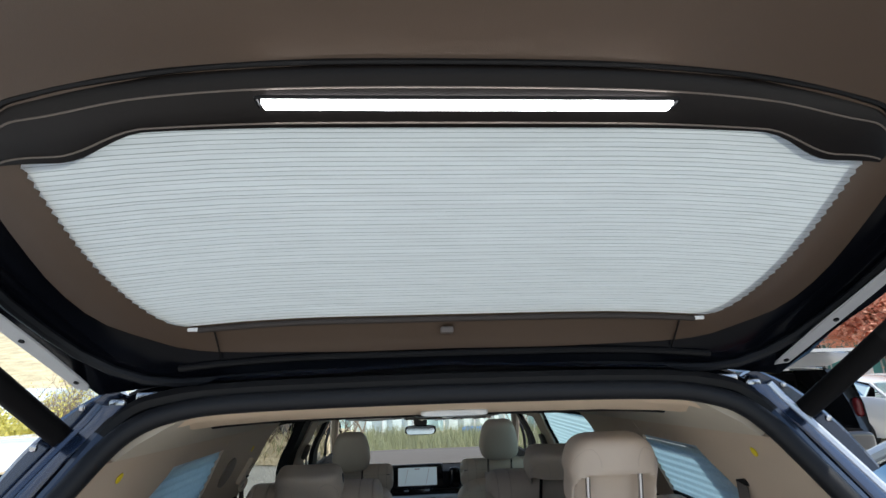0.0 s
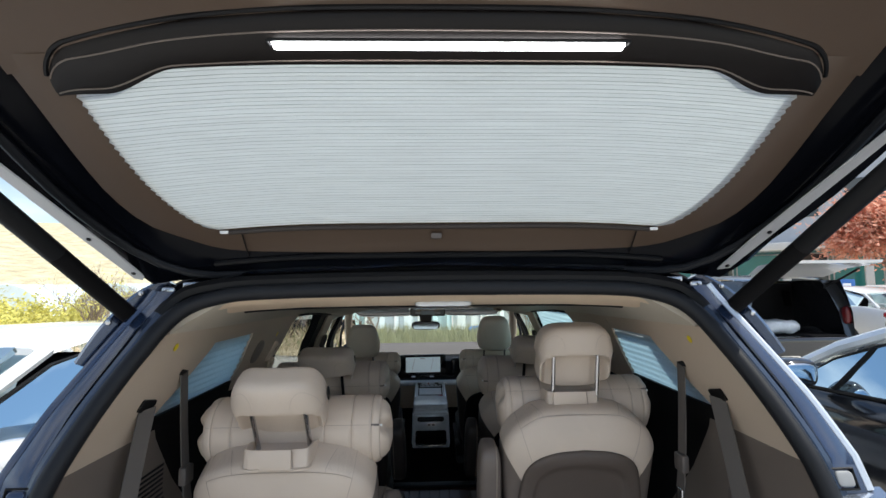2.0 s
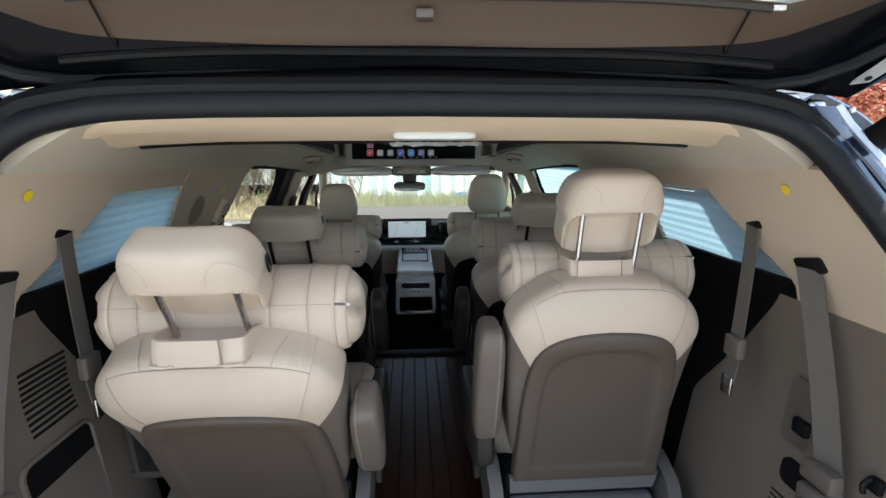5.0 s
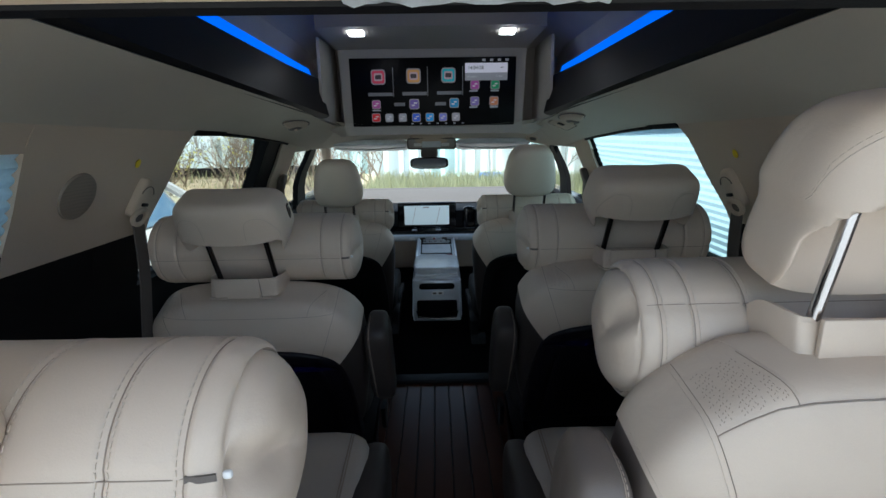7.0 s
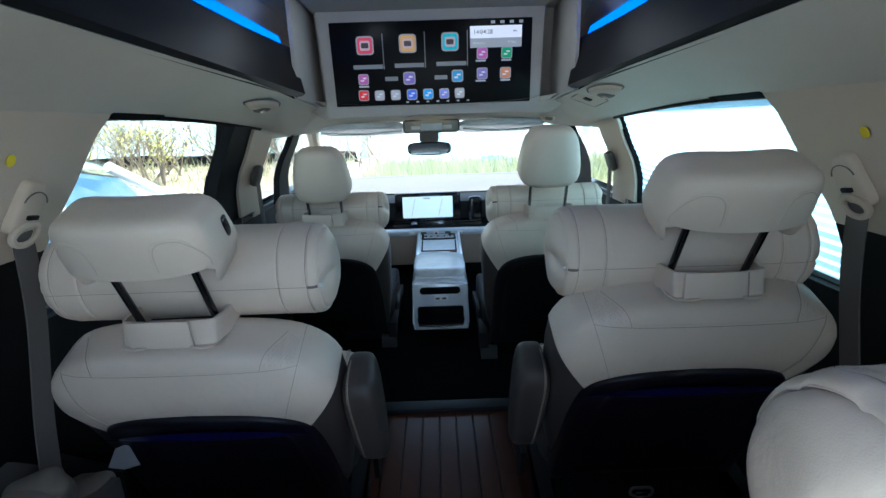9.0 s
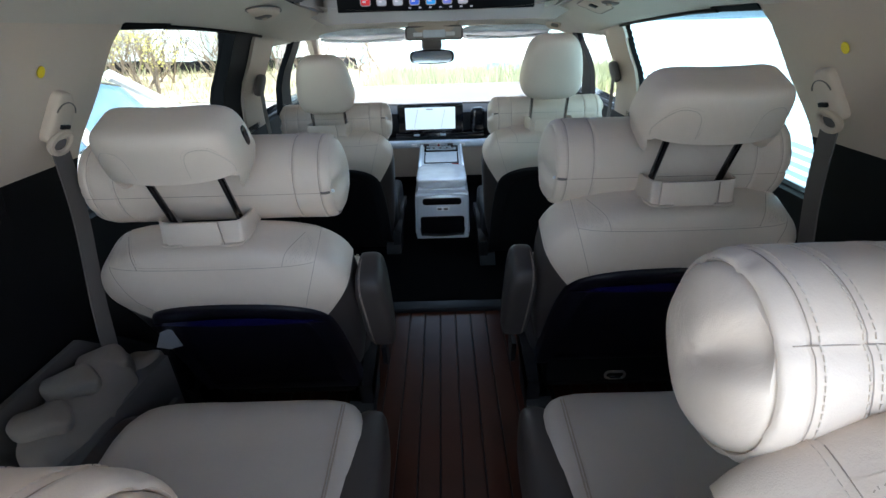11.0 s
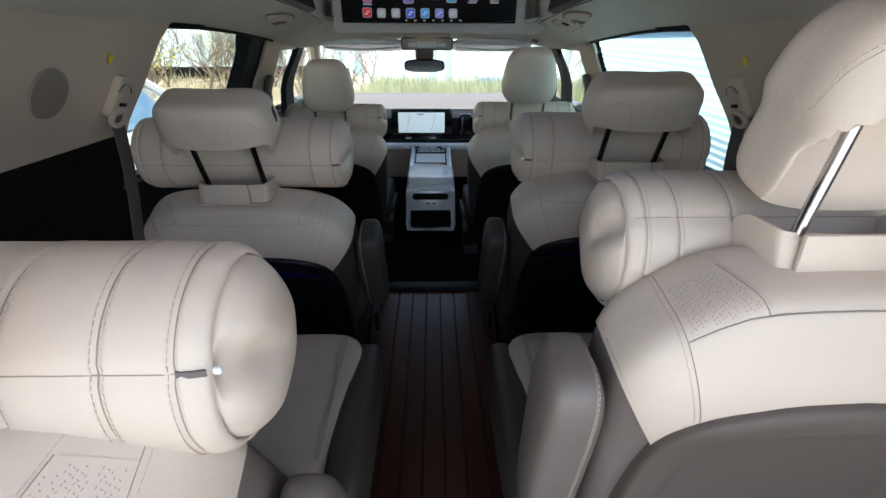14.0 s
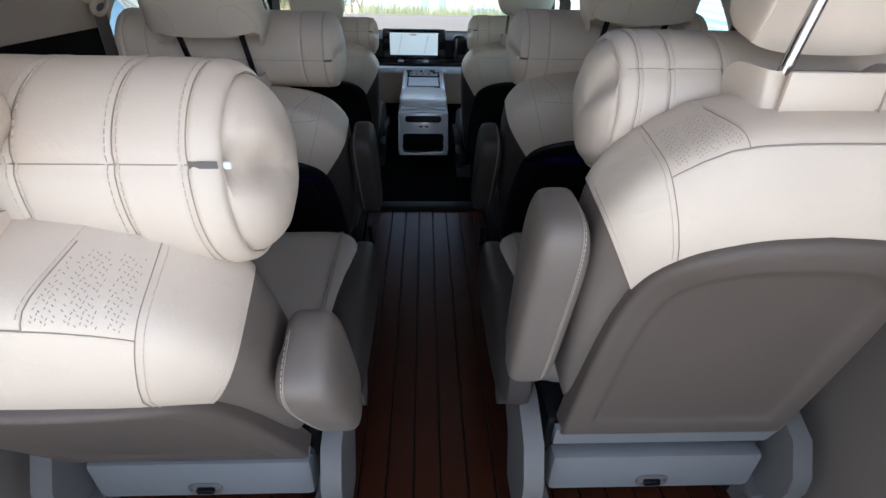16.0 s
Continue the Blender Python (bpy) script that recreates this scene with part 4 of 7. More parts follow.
        part("foot_bracket", plate([(x0 + sx * 0.225 - 0.035, floor_y + a, base_z + b) for a, b in ((-0.075, 0.0), (-0.02, 0.0), (-0.02, 0.05), (-0.05, 0.055), (-0.07, 0.03))], (0.07, 0, 0), 0.006), low_mat, s, "moulded foot bracket")
        part("bolt", tube([(x0 + sx * 0.225, floor_y - 0.066, base_z + 0.022), (x0 + sx * 0.225, floor_y - 0.058, base_z + 0.024)], 0.008, 8), BLACK, s)
        part("rail", box(x0 + sx * 0.21 - 0.02, x0 + sx * 0.21 + 0.02, floor_y + 0.02, floor_y + 0.5, base_z - 0.006, base_z + 0.035, 0.006), BLACK, s, "black seat rail")
    # folded armrest
    if arm_side:
        half_len, arm_mid, arm_dx = arm
        ax = x0 + arm_side * (max(0.238 * wide + 0.034, 0.272) + arm_dx)
        def arm_shape(p):
            t = (p.z + half_len) / (2 * half_len)
            return Vector((p.x * (1.0 + 0.12 * (p.y < 0)), p.y * (0.74 + 0.34 * t), p.z))
        arm_mesh = lambda: pillow(0.033, 0.058, half_len, 4.4, 12, arm_shape)
        ma = m @ Matrix.Translation((ax - x0, 0.05, arm_mid))
        a = part("armrest", moved(arm_mesh(), ma), leather, s, "taupe leather armrest folded up")
        for off in (0.018, 0.0205):
            run = section(cut(arm_mesh(), (0, 0.02, 0), (0, -1, 0)), (-arm_side * off, 0, 0), (1, 0, 0))
            part("arm_seam", moved(tube(run, 0.0008, 5) if off < 0.02 else dashes(run, radius=0.0006), ma), SEAM if off < 0.02 else STITCH, a)
    # rear of the base: felt flap, lower panel and lever
    part("rear_flap", moved(plate([(-0.20, 0, -0.055), (0.20, 0, -0.055), (0.205, -0.003, 0.004), (-0.205, -0.003, 0.004)], (0, 0.012, 0), 0.003), m), BLACK_FELT if dark or front else GREY_FELT, s, "felt flap under the back board")
    lower = part("rear_panel", box(x0 - 0.20, x0 + 0.20, floor_y - 0.012, floor_y + 0.05, base_z + 0.065, base_z + 0.165, 0.012), BLACK_FELT if dark or front else GREY_FELT, s, "felt panel on the seat base")
    ring = [(x0 + a, floor_y - 0.013, base_z + 0.095 + b) for a, b in ring_outline(0, 0, 0.028, 0.012, 0.011)]
    part("lever_bezel", tube(ring, 0.004, 6, closed=True), GREY_PLASTIC, lower)
    part("lever", box(x0 - 0.016, x0 + 0.016, floor_y - 0.020, floor_y - 0.008, base_z + 0.086, base_z + 0.098, 0.003), GLOSS_BLACK, lower, "black release lever")
    part("cushion_pan", box(x0 - 0.215, x0 + 0.215, floor_y + 0.02, floor_y + 0.46, top - 0.24, top - 0.13, 0.02), BLACK, s)
    return s


def neck_roll(label, x0, x1, y, z, r, zip_side, strap_at, turn=160, puff=0.018, group="neck rolls", rings_at=(0.021, 0.072), hug=False):
    """A long round leather roll with gathered ends, tied round the headrest posts by a strap."""
    t = thing("neck_roll", label, "pillow", group=group, at=((x0 + x1) / 2, y, z - r))
    rnd = random.Random(int(abs(x0) * 1000) + int(y * 100))
    length = x1 - x0
    seams = [x0 + d for d in rings_at] + [x1 - d for d in rings_at[::-1]]
    xs = sorted({x0 + length * k / 44 for k in range(45)} | {a + d for a in seams for d in (-0.009, -0.0045, -0.0018, 0.0, 0.0018, 0.0045, 0.009)} | {q for d in (0.0005, 0.0015, 0.003, 0.0055, 0.0085, 0.012, 0.016, 0.020) for q in (x0 + d, x1 - d)})

    creases = {}
    for side in (-1, 1):
        turns = [2 * math.pi * (k + rnd.uniform(-0.33, 0.33)) / 9 for k in range(9)]
        creases[side] = [(q, rnd.uniform(0.35, 1.0), rnd.uniform(0.045, 0.085)) for q in turns]

    def crease(side, a):
        """How deep the gathered lip is pinched at an angle, 0 to about 1."""
        return sum(d * math.exp(-(math.atan2(math.sin(a - q), math.cos(a - q)) / w) ** 2) for q, d, w in creases[side])

    def girth(x, a):
        """Radius of the roll at a place along it and an angle round it."""
        e = min(x - x0, x1 - x)
        rr = r * (1 if e > 0.024 else 0.895 + 0.105 * math.sqrt(max(0.0, 1 - (1 - e / 0.024) ** 2)))
        if e < 0.022:
            rr -= 0.0042 * crease(-1 if x - x0 < x1 - x else 1, a) * (1 - e / 0.022) ** 0.8
        rr -= sum(0.0026 * math.exp(-((x - q) / 0.0028) ** 2) for q in seams)
        da = math.atan2(math.sin(a - radians(turn)), math.cos(a - radians(turn)))
        rr -= 0.0020 * math.exp(-(da / 0.035) ** 2)
        return rr * (1 + 0.014 * noise.noise(Vector((x * 7, math.cos(a) * 1.4, math.sin(a) * 1.4 + y))) + 0.004 * noise.noise(Vector((x * 30, math.cos(a) * 4, math.sin(a) * 4 + y))))

    def at(x, a, off=0.0):
        q = girth(x, a) + off
        return (x, y + q * math.cos(a) * 0.97, z + q * math.sin(a) * 1.03)
    angles = [2 * math.pi * k / 72 + radians(turn) for k in range(72)]
    part("cover", loft([[at(x, a) for a in angles] for x in xs], True, False), BEIGE, t, "smooth beige leather roll cover")
    for side, xe in ((-1, x0), (1, x1)):
        # rolled, gathered lip of the cover, and the domed end that swells out of it
        phase = rnd.uniform(0, 6)
        rim = []
        for out, q, deep in ((0.0, 0.896, 1.0), (0.0004, 0.888, 1.0), (-0.001, 0.876, 0.9), (-0.005, 0.866, 0.6), (-0.012, 0.862, 0.2), (-0.022, 0.860, 0.0)):
            ring = []
            for k in range(144):
                a = 2 * math.pi * k / 144
                c = crease(side, a) * deep
                f = q - 0.034 * c + 0.006 * noise.noise(Vector((math.cos(a) * 2 + phase, math.sin(a) * 2, side))) * (q < 0.89)
                ring.append((xe + side * (out - 0.004 * c), y + r * 0.97 * f * math.cos(a), z + r * 1.03 * f * math.sin(a)))
            rim.append(ring)
        part("end_rim", loft(rim, True, False), BEIGE, t, "gathered leather lip of the roll")
        disc = []
        for j, (out, q) in enumerate(((-0.020, 0.89), (-0.008, 0.875), (0.08, 0.855), (0.32, 0.80), (0.54, 0.73), (0.72, 0.65), (0.84, 0.53), (0.93, 0.40), (0.98, 0.26), (1.0, 0.13), (1.0, 0.02))):
            ring = []
            for k in range(72):
                a = 2 * math.pi * k / 72
                o = out if j < 2 else puff * out
                o += 0.0028 * noise.noise(Vector((math.cos(a) * 1.9 * q + side, math.sin(a) * 1.9 * q, x0))) * (j > 1)
                da = math.atan2(math.sin(a - radians(turn)), math.cos(a - radians(turn)))
                across, inward = q * math.sin(da), q * math.cos(da)
                wide = 0.10 + 0.16 * max(0.0, inward)
                o -= 0.55 * puff * math.exp(-(across / wide) ** 2) * max(0.0, min(1.0, (inward + 0.25) / 0.5)) * (j > 1) * min(1.0, out * 2.2)
                o += 0.10 * puff * math.exp(-((abs(across) - 0.30) / 0.13) ** 2) * max(0.0, inward) * (j > 1)
                ring.append((xe + side * o, y + r * 0.97 * q * math.cos(a), z + r * 1.03 * q * math.sin(a)))
            disc.append(ring)
        part("end_disc", loft(disc), BEIGE, t, "domed leather end of the roll with a fold")
    for i, x in enumerate(seams):
        part("ring_seam", tube([at(x, a, 0.0001) for a in angles], 0.0006, 5, closed=True), SEAM, t)
        e = min(x - x0, x1 - x)
        inner = 1 if x < (x0 + x1) / 2 else -1
        for off in ((0.0042,) if abs(e - rings_at[0]) < 1e-6 else (-0.0042, 0.0042)):
            part("ring_stitch", dashes([at(x + inner * off, a, 0.0004) for a in angles + angles[:1]], radius=0.0008), THREAD, t)
    ta = radians(turn)
    part("long_seam", tube([at(x0 + length * k / 60, ta, 0.0001) for k in range(1, 60)], 0.0006, 5), SEAM, t)
    zx = x1 if zip_side > 0 else x0
    if hug:
        zx = x1
        zip_side = 1
    zs_ = [at(zx - zip_side * d, ta, 0.0012) for d in (rings_at[0] - 0.001, rings_at[0] * 0.5, 0.002)]
    part("zip", ribbon(zs_, (0, 0, 1), 0.0052, 0.002), GREY_PLASTIC, t, "dark end of the zip")
    part("zip_pull", moved(pillow(0.0036, 0.0022, 0.0032, 3, 4), Matrix.Translation(at(zx + zip_side * 0.003, ta, -0.001))), WHITE, t, "small pale zip pull")
    # strap round the headrest posts
    px, py, pz = strap_at
    h = 0.050 if hug else 0.044
    w = 0.080 if hug else 0.083
    ez = max(z - r * 0.62, pz - 0.012)
    ey = y - r * (0.5 if ez < z - r * 0.5 else 0.85)
    loop = smooth_line([(px + w + 0.001, ey, ez), (px + w, py + 0.02, pz), (px + w - 0.003, py - 0.016, pz), (px + w - 0.016, py - 0.026, pz - 0.002), (px, py - 0.028, pz - 0.004), (px - w + 0.016, py - 0.026, pz - 0.002), (px - w + 0.003, py - 0.016, pz), (px - w, py + 0.02, pz), (px - w - 0.001, ey, ez)], 6)
    part("strap", ribbon(loop, (0, 0.18, 1), h, 0.005), BEIGE, t, "beige leather strap round the headrest posts")
    part("strap_flap", box(px - w + 0.017, px + w * 0.5, py - 0.037, py - 0.031, pz - h * 0.62, pz + h * 0.5, 0.002), BEIGE, t, "overlapping end of the strap")
    for sx in (-1, 1):
        tab = [(px + sx * a * w / 0.083, py + b, pz - c * h / 0.044) for a, b, c in ((0.035, -0.030, 0.024), (0.038, -0.039, 0.027), (0.056, -0.041, 0.028), (0.080, -0.036, 0.027), (0.088, -0.018, 0.024), (0.084, 0.010, 0.022), (0.078, -0.018, 0.022))]
        part("strap_tab", plate(tab, (0, 0, 0.0035), 0.001), BEIGE, t, "flared foot of the strap")
    part("strap_edge", tube([(px + w * 0.5, py - 0.0375, pz + h * 0.48), (px + w * 0.5 + 0.005, py - 0.0375, pz - h * 0.6)], 0.0012, 6), SEAM, t)
    part("strap_stitch", dashes([(p.x, p.y, p.z + h * 0.40) for p in loop[8:-8]], radius=0.0007), THREAD, t)
    return t


ROWS = "passenger seats"
seat("reclined beige and taupe leather rear seat on wood planks", -0.410, 1.375, 0.600, 28, 1.39, 1, 1, ROWS, wide=0.98, cushion_z=0.765, head=(-0.012, 0.0), arm=(0.145, 0.262, 0.004), cushion_in=0.02)
seat("upright beige and taupe leather rear seat with armrest up", 0.430, 1.385, 0.638, 11, 1.39, -1, -1, ROWS, wide=0.95, tall=0.95, cushion_z=0.765, head=(-0.014, 0.0), crown_up=0.018, arm=(0.172, 0.286, 0.0), cushion_in=0.03)
seat("reclined beige leather middle row seat beside the blind-free window", -0.478, 2.229, 0.488, 24, 2.24, 1, 1, ROWS, arm=(0.155, 0.335, 0.012), cushion_z=0.66, head=(0.018, 0.0), wide=1.10, dark=True)
seat("reclined beige leather middle row seat beside a white blind", 0.479, 2.250, 0.537, 24, 2.24, -1, -1, ROWS, arm=(0.155, 0.265, 0.006), cushion_z=0.66, head=(0.004, 0.0), wide=1.10, dark=True)
seat("beige leather driver seat with black back board", -0.480, 3.30, 0.42, 15, 3.30, 0, 1, "front seats", front=True, head=(0.02, 0.0), cushion_z=0.62, cushion_len=0.5)
seat("beige leather front passenger seat with black back board", 0.415, 3.16, 0.45, 15, 3.16, 0, -1, "front seats", front=True, head=(0.048, 0.0), cushion_z=0.62, cushion_len=0.5)
neck_roll("beige leather neck roll on the reclined rear seat", -0.640, -0.160, 1.268, 1.172, 0.090, 1, (-0.41, 1.115, 1.155), 160, 0.030, rings_at=(0.023, 0.077, 0.150))
neck_roll("beige leather neck roll on the upright rear seat", 0.222, 0.690, 1.475, 1.180, 0.088, -1, (0.421, 1.360, 1.226), 140, 0.020, rings_at=(0.020, 0.057, 0.119), hug=True)
neck_roll("beige leather neck roll on a middle row seat", -0.730, -0.228, 2.145, 1.140, 0.087, 1, (-0.478, 2.035, 1.075), 188)
neck_roll("beige leather neck roll before the white window blind", 0.229, 0.697, 2.165, 1.149, 0.089, -1, (0.479, 2.05, 1.125), 188)
neck_roll("beige leather neck roll on the driver seat", -0.700, -0.245, 3.315, 1.028, 0.079, 1, (-0.480, 3.16, 1.03))
neck_roll("beige leather neck roll on the front passenger seat", 0.205, 0.64, 3.17, 1.058, 0.079, -1, (0.415, 3.02, 1.06))


# ---- open tailgate ----
GATE = [(1.135, 1.655), (1.10, 1.715), (1.05, 1.762), (0.90, 1.866), (0.719, 1.998), (0.64, 2.050), (0.50, 2.112), (0.30, 2.20), (0.12, 2.28)]


def gate_z(y):
    return lerp(sorted((a, b) for a, b in GATE), y)


def on_gate(x, y, drop=0.0):
    return (x + 0.014, y, gate_z(y) - 0.035 * (max(0.0, abs(x) - 0.25) / 0.5) ** 2 - drop)


gate = thing("tailgate", "open tailgate with brown-beige lining and dark painted frame", "tailgate", at=(0, 1.15, 1.62))
# window outline in x, y: narrow near the hinge, wide above
SHADE = [(0.0, 1.055), (0.30, 1.055), (0.53, 1.055), (0.597, 1.03), (0.645, 0.95), (0.671, 0.85), (0.684, 0.72), (0.687, 0.66)]
LINING = [(0.0, 1.118), (0.30, 1.118), (0.56, 1.105), (0.65, 1.073), (0.718, 1.029), (0.755, 0.95), (0.768, 0.86), (0.773, 0.76), (0.78, 0.60), (0.785, 0.40), (0.78, 0.16)]
FRAME_OUT = [(0.0, 1.158), (0.35, 1.158), (0.64, 1.152), (0.80, 1.125), (0.885, 0.98), (0.93, 0.80), (0.955, 0.60), (0.955, 0.40), (0.93, 0.14)]


def half_curve(points, n):
    pts = smooth_line([(x, y, 0) for x, y in points], 8)
    total = [0.0]
    for a, b in zip(pts, pts[1:]):
        total.append(total[-1] + (b - a).length)
    out = []
    for k in range(n + 1):
        d = total[-1] * k / n
        i = max(j for j in range(len(total)) if total[j] <= d + 1e-9)
        if i == len(pts) - 1:
            out.append(pts[-1])
        else:
            f = (d - total[i]) / (total[i + 1] - total[i])
            out.append(pts[i].lerp(pts[i + 1], f))
    return [(p.x, p.y) for p in out]


def both(points):
    return [(-x, y) for x, y in points[::-1]] + points[1:]


N = 26
LINING_SHORT = LINING[:8] + [(0.777, 0.66)]
shade_line, lining_line, frame_line, short_line = (both(half_curve(c, N)) for c in (SHADE, LINING, FRAME_OUT, LINING_SHORT))
# beige lining between the blind and the frame
rings = [[on_gate(x * 0.996, y - 0.006, 0.009) for x, y in shade_line], [on_gate(x * 0.998, y - 0.003, 0.012) for x, y in shade_line], [on_gate(x * 1.004, y + 0.004, 0.0155) for x, y in shade_line],
         [on_gate(*[(a * 0.35 + c * 0.65) for a, c in zip(p, q)], 0.014) for p, q in zip(shade_line, short_line)],
         [on_gate(x, y, 0.010) for x, y in short_line], [on_gate(x * 1.008, y + 0.006, -0.012) for x, y in short_line]]
part("lining", loft(rings, False), GATE_LINING, gate, "brown-beige moulded tailgate lining")
rings = [[on_gate(x, y, -0.008) for x, y in lining_line], [on_gate(x * 1.02, y + 0.008, 0.006) for x, y in lining_line],
         [on_gate(*[(a * 0.5 + c * 0.5) for a, c in zip(p, q)], 0.016) for p, q in zip(lining_line, frame_line)],
         [on_gate(x, y, 0.022) for x, y in frame_line], [on_gate(x * 1.012, y + 0.012, 0.008) for x, y in frame_line], [on_gate(x * 1.015, y + 0.012, -0.05) for x, y in frame_line]]
part("frame", loft(rings, False), GATE_BLACK, gate, "dark painted tailgate frame")
line = [on_gate(x * 1.0, y, 0.026) for x, y in [tuple((a * 0.42 + c * 0.58) for a, c in zip(p, q)) for p, q in zip(lining_line, frame_line)]]
part("gate_seal", tube(line, 0.011, 8), RUBBER, gate, "black rubber tailgate seal")
# lining of the lower half and the outer skin
rows = [[on_gate(x, y, 0.012) for x in (-0.782, -0.7, -0.45, -0.2, 0, 0.2, 0.45, 0.7, 0.782)] for y in (0.69, 0.63, 0.58, 0.5, 0.4, 0.3, 0.2, 0.13)]
part("lower_lining", loft(rows, False), GATE_LINING, gate, "brown-beige lower tailgate lining")
rows = [[on_gate(x, y, -0.07) for x in (-0.92, -0.7, -0.35, 0, 0.35, 0.7, 0.92)] for y in (0.62, 0.45, 0.3, 0.2, 0.11)]
rows.append([on_gate(x, 0.11, 0.02) for x in (-0.92, -0.7, -0.35, 0, 0.35, 0.7, 0.92)])
part("outer_panel", loft(rows, False), PAINT, gate, "dark painted tailgate panel")
rows = [[on_gate(x * k, y, -0.03) for x in (-1, -0.6, -0.2, 0.2, 0.6, 1)] for y, k in ((1.10, 0.70), (1.0, 0.78), (0.8, 0.82), (0.6, 0.85))]
glass = part("rear_glass", loft(rows, False), TINTED, gate, "tinted rear window glass")
# pleated blind in the rear window
rows = []
count = 54
ys = [1.052 + (0.68 - 1.052) * (k + 0.25 * noise.noise(Vector((k * 0.83, 0.5, 0)))) / count for k in range(count + 1)]
edge = sorted((y, x) for x, y in half_curve(SHADE, 60))
for i, y in enumerate(ys):
    w = lerp(edge, y) + 0.010 - (0.006 if i % 2 else 0.0)
    drop = 0.0175 + (0.0009 if i % 2 else 0.0) + 0.0005 * noise.noise(Vector((i * 0.37, 2.0, 0)))
    rows.append([on_gate(w * k, y, drop) for k in (-1, -0.8, -0.6, -0.4, -0.2, 0, 0.2, 0.4, 0.6, 0.8, 1)])
blind = thing("rear_blind", "white pleated sun blind drawn over the rear window", "blind", group="van window blinds", at=(0, 1.05, 1.75))
for i in range(0, count, 2):
    part("pleat", loft(rows[i:i + 3], False), BLIND, blind, smooth=False)
# thin darker tubes paint the shade of the pleats onto the white blind
FOLD_SHADE = cloth_screen("blind_fold_shade", (0.50, 0.55, 0.58), 0.45)
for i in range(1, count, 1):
    part("fold", tube([p[:2] + (p[2] - 0.0006,) for p in rows[i]], 0.00055 if i % 2 else 0.0004, 4), FOLD_SHADE, blind)
part("blind_bar", tube([on_gate(-0.538 + 1.076 * k / 24, 1.054, 0.026) for k in range(25)], 0.006, 8), TAUPE_DARK, blind, "dark bar at the foot of the blind")
for sx in (-1, 1):
    part("bar_hook", moved(box(-0.011, 0.011, -0.004, 0.004, -0.004, 0.004, 0.002), Matrix.Translation(on_gate(sx * 0.548, 1.052, 0.026))), WHITE, gate, "white clip of the blind bar")
    part("lining_joint", tube([on_gate(sx * 0.51, 1.062, 0.0185), on_gate(sx * 0.51, 1.115, 0.0155)], 0.0018, 5), BLACK, gate)
part("bar_latch", box(-0.014, 0.014, 1.066, 1.092, gate_z(1.08) - 0.030, gate_z(1.08) - 0.016, 0.003), GREY_PLASTIC, gate, "small grey latch of the blind")
part("lining_step", tube([on_gate(x, 1.121, 0.016) for x in [-0.6 + 1.2 * k / 20 for k in range(21)]], 0.008, 8), BLACK, gate)
# dark upper cover with the cargo lamp
def cover_low(x):
    a = abs(x)
    t = max(0.0, min(1.0, (a - 0.48) / 0.15))
    t = t * t * (3 - 2 * t)
    return 0.690 + 0.042 * t


def cover_top(x):
    a = abs(x)
    top = 0.618 + 0.048 * (a / 0.719) ** 2.6
    t = max(0.0, (a - 0.655) / 0.070)
    return top + (0.728 - top) * (1 - math.sqrt(max(0.0, 1 - t * t)))


XS = [-0.719 * math.sin(math.pi / 2 * (1 - k / 40)) for k in range(81)]
rings = []
for f, drop in ((0.0, 0.0), (0.0, 0.026), (0.10, 0.040), (0.45, 0.046), (0.80, 0.040), (0.97, 0.030), (1.0, 0.018), (1.0, -0.01)):
    ring = []
    for x in XS:
        y = cover_low(x) + (cover_top(x) - cover_low(x)) * f
        fade = 1 - 0.55 * (abs(x) / 0.719) ** 6
        ring.append(on_gate(x, y, drop * fade))
    rings.append(ring)
cover = part("lamp_cover", loft(rings, False), material("dark_brown_plastic", (0.008, 0.006, 0.0055), 0.42, grain=0.2, grain_scale=600, specular=0.25), gate, "dark brown cover over the rear window")
for off, drop in ((-0.006, 0.014), (-0.018, 0.006)):
    part("cover_edge", tube([on_gate(x, cover_top(x) + off, drop) for x in XS], 0.0045, 6), BLACK, cover)
for f, d in ((0.25, 0.0448), (0.86, 0.0385)):
    pts = [on_gate(x, cover_low(x) + (cover_top(x) - cover_low(x)) * f, d * (1 - 0.55 * (abs(x) / 0.719) ** 6)) for x in XS[3:-3]]
    part("crease", tube(pts, 0.0016, 5), TRIM_BROWN, cover)
lamp = thing("cargo_lamp", "long white strip lamp lit in the tailgate cover", "lamp", at=(0.02, 0.64, 1.99))
part("diffuser", joined(*[box(a, b, 0.632, 0.653, gate_z(0.643) - 0.056, gate_z(0.643) - 0.046, 0.003) for a, b in ((-0.285, 0.325),)]), LED_WHITE, lamp)
ring = [(0.02 + a, 0.6425 + b, gate_z(0.643) - 0.049) for a, b in ring_outline(0, 0, 0.312, 0.0145, 0.004)]
part("bezel", tube(ring, 0.003, 6, closed=True), BLACK, lamp)

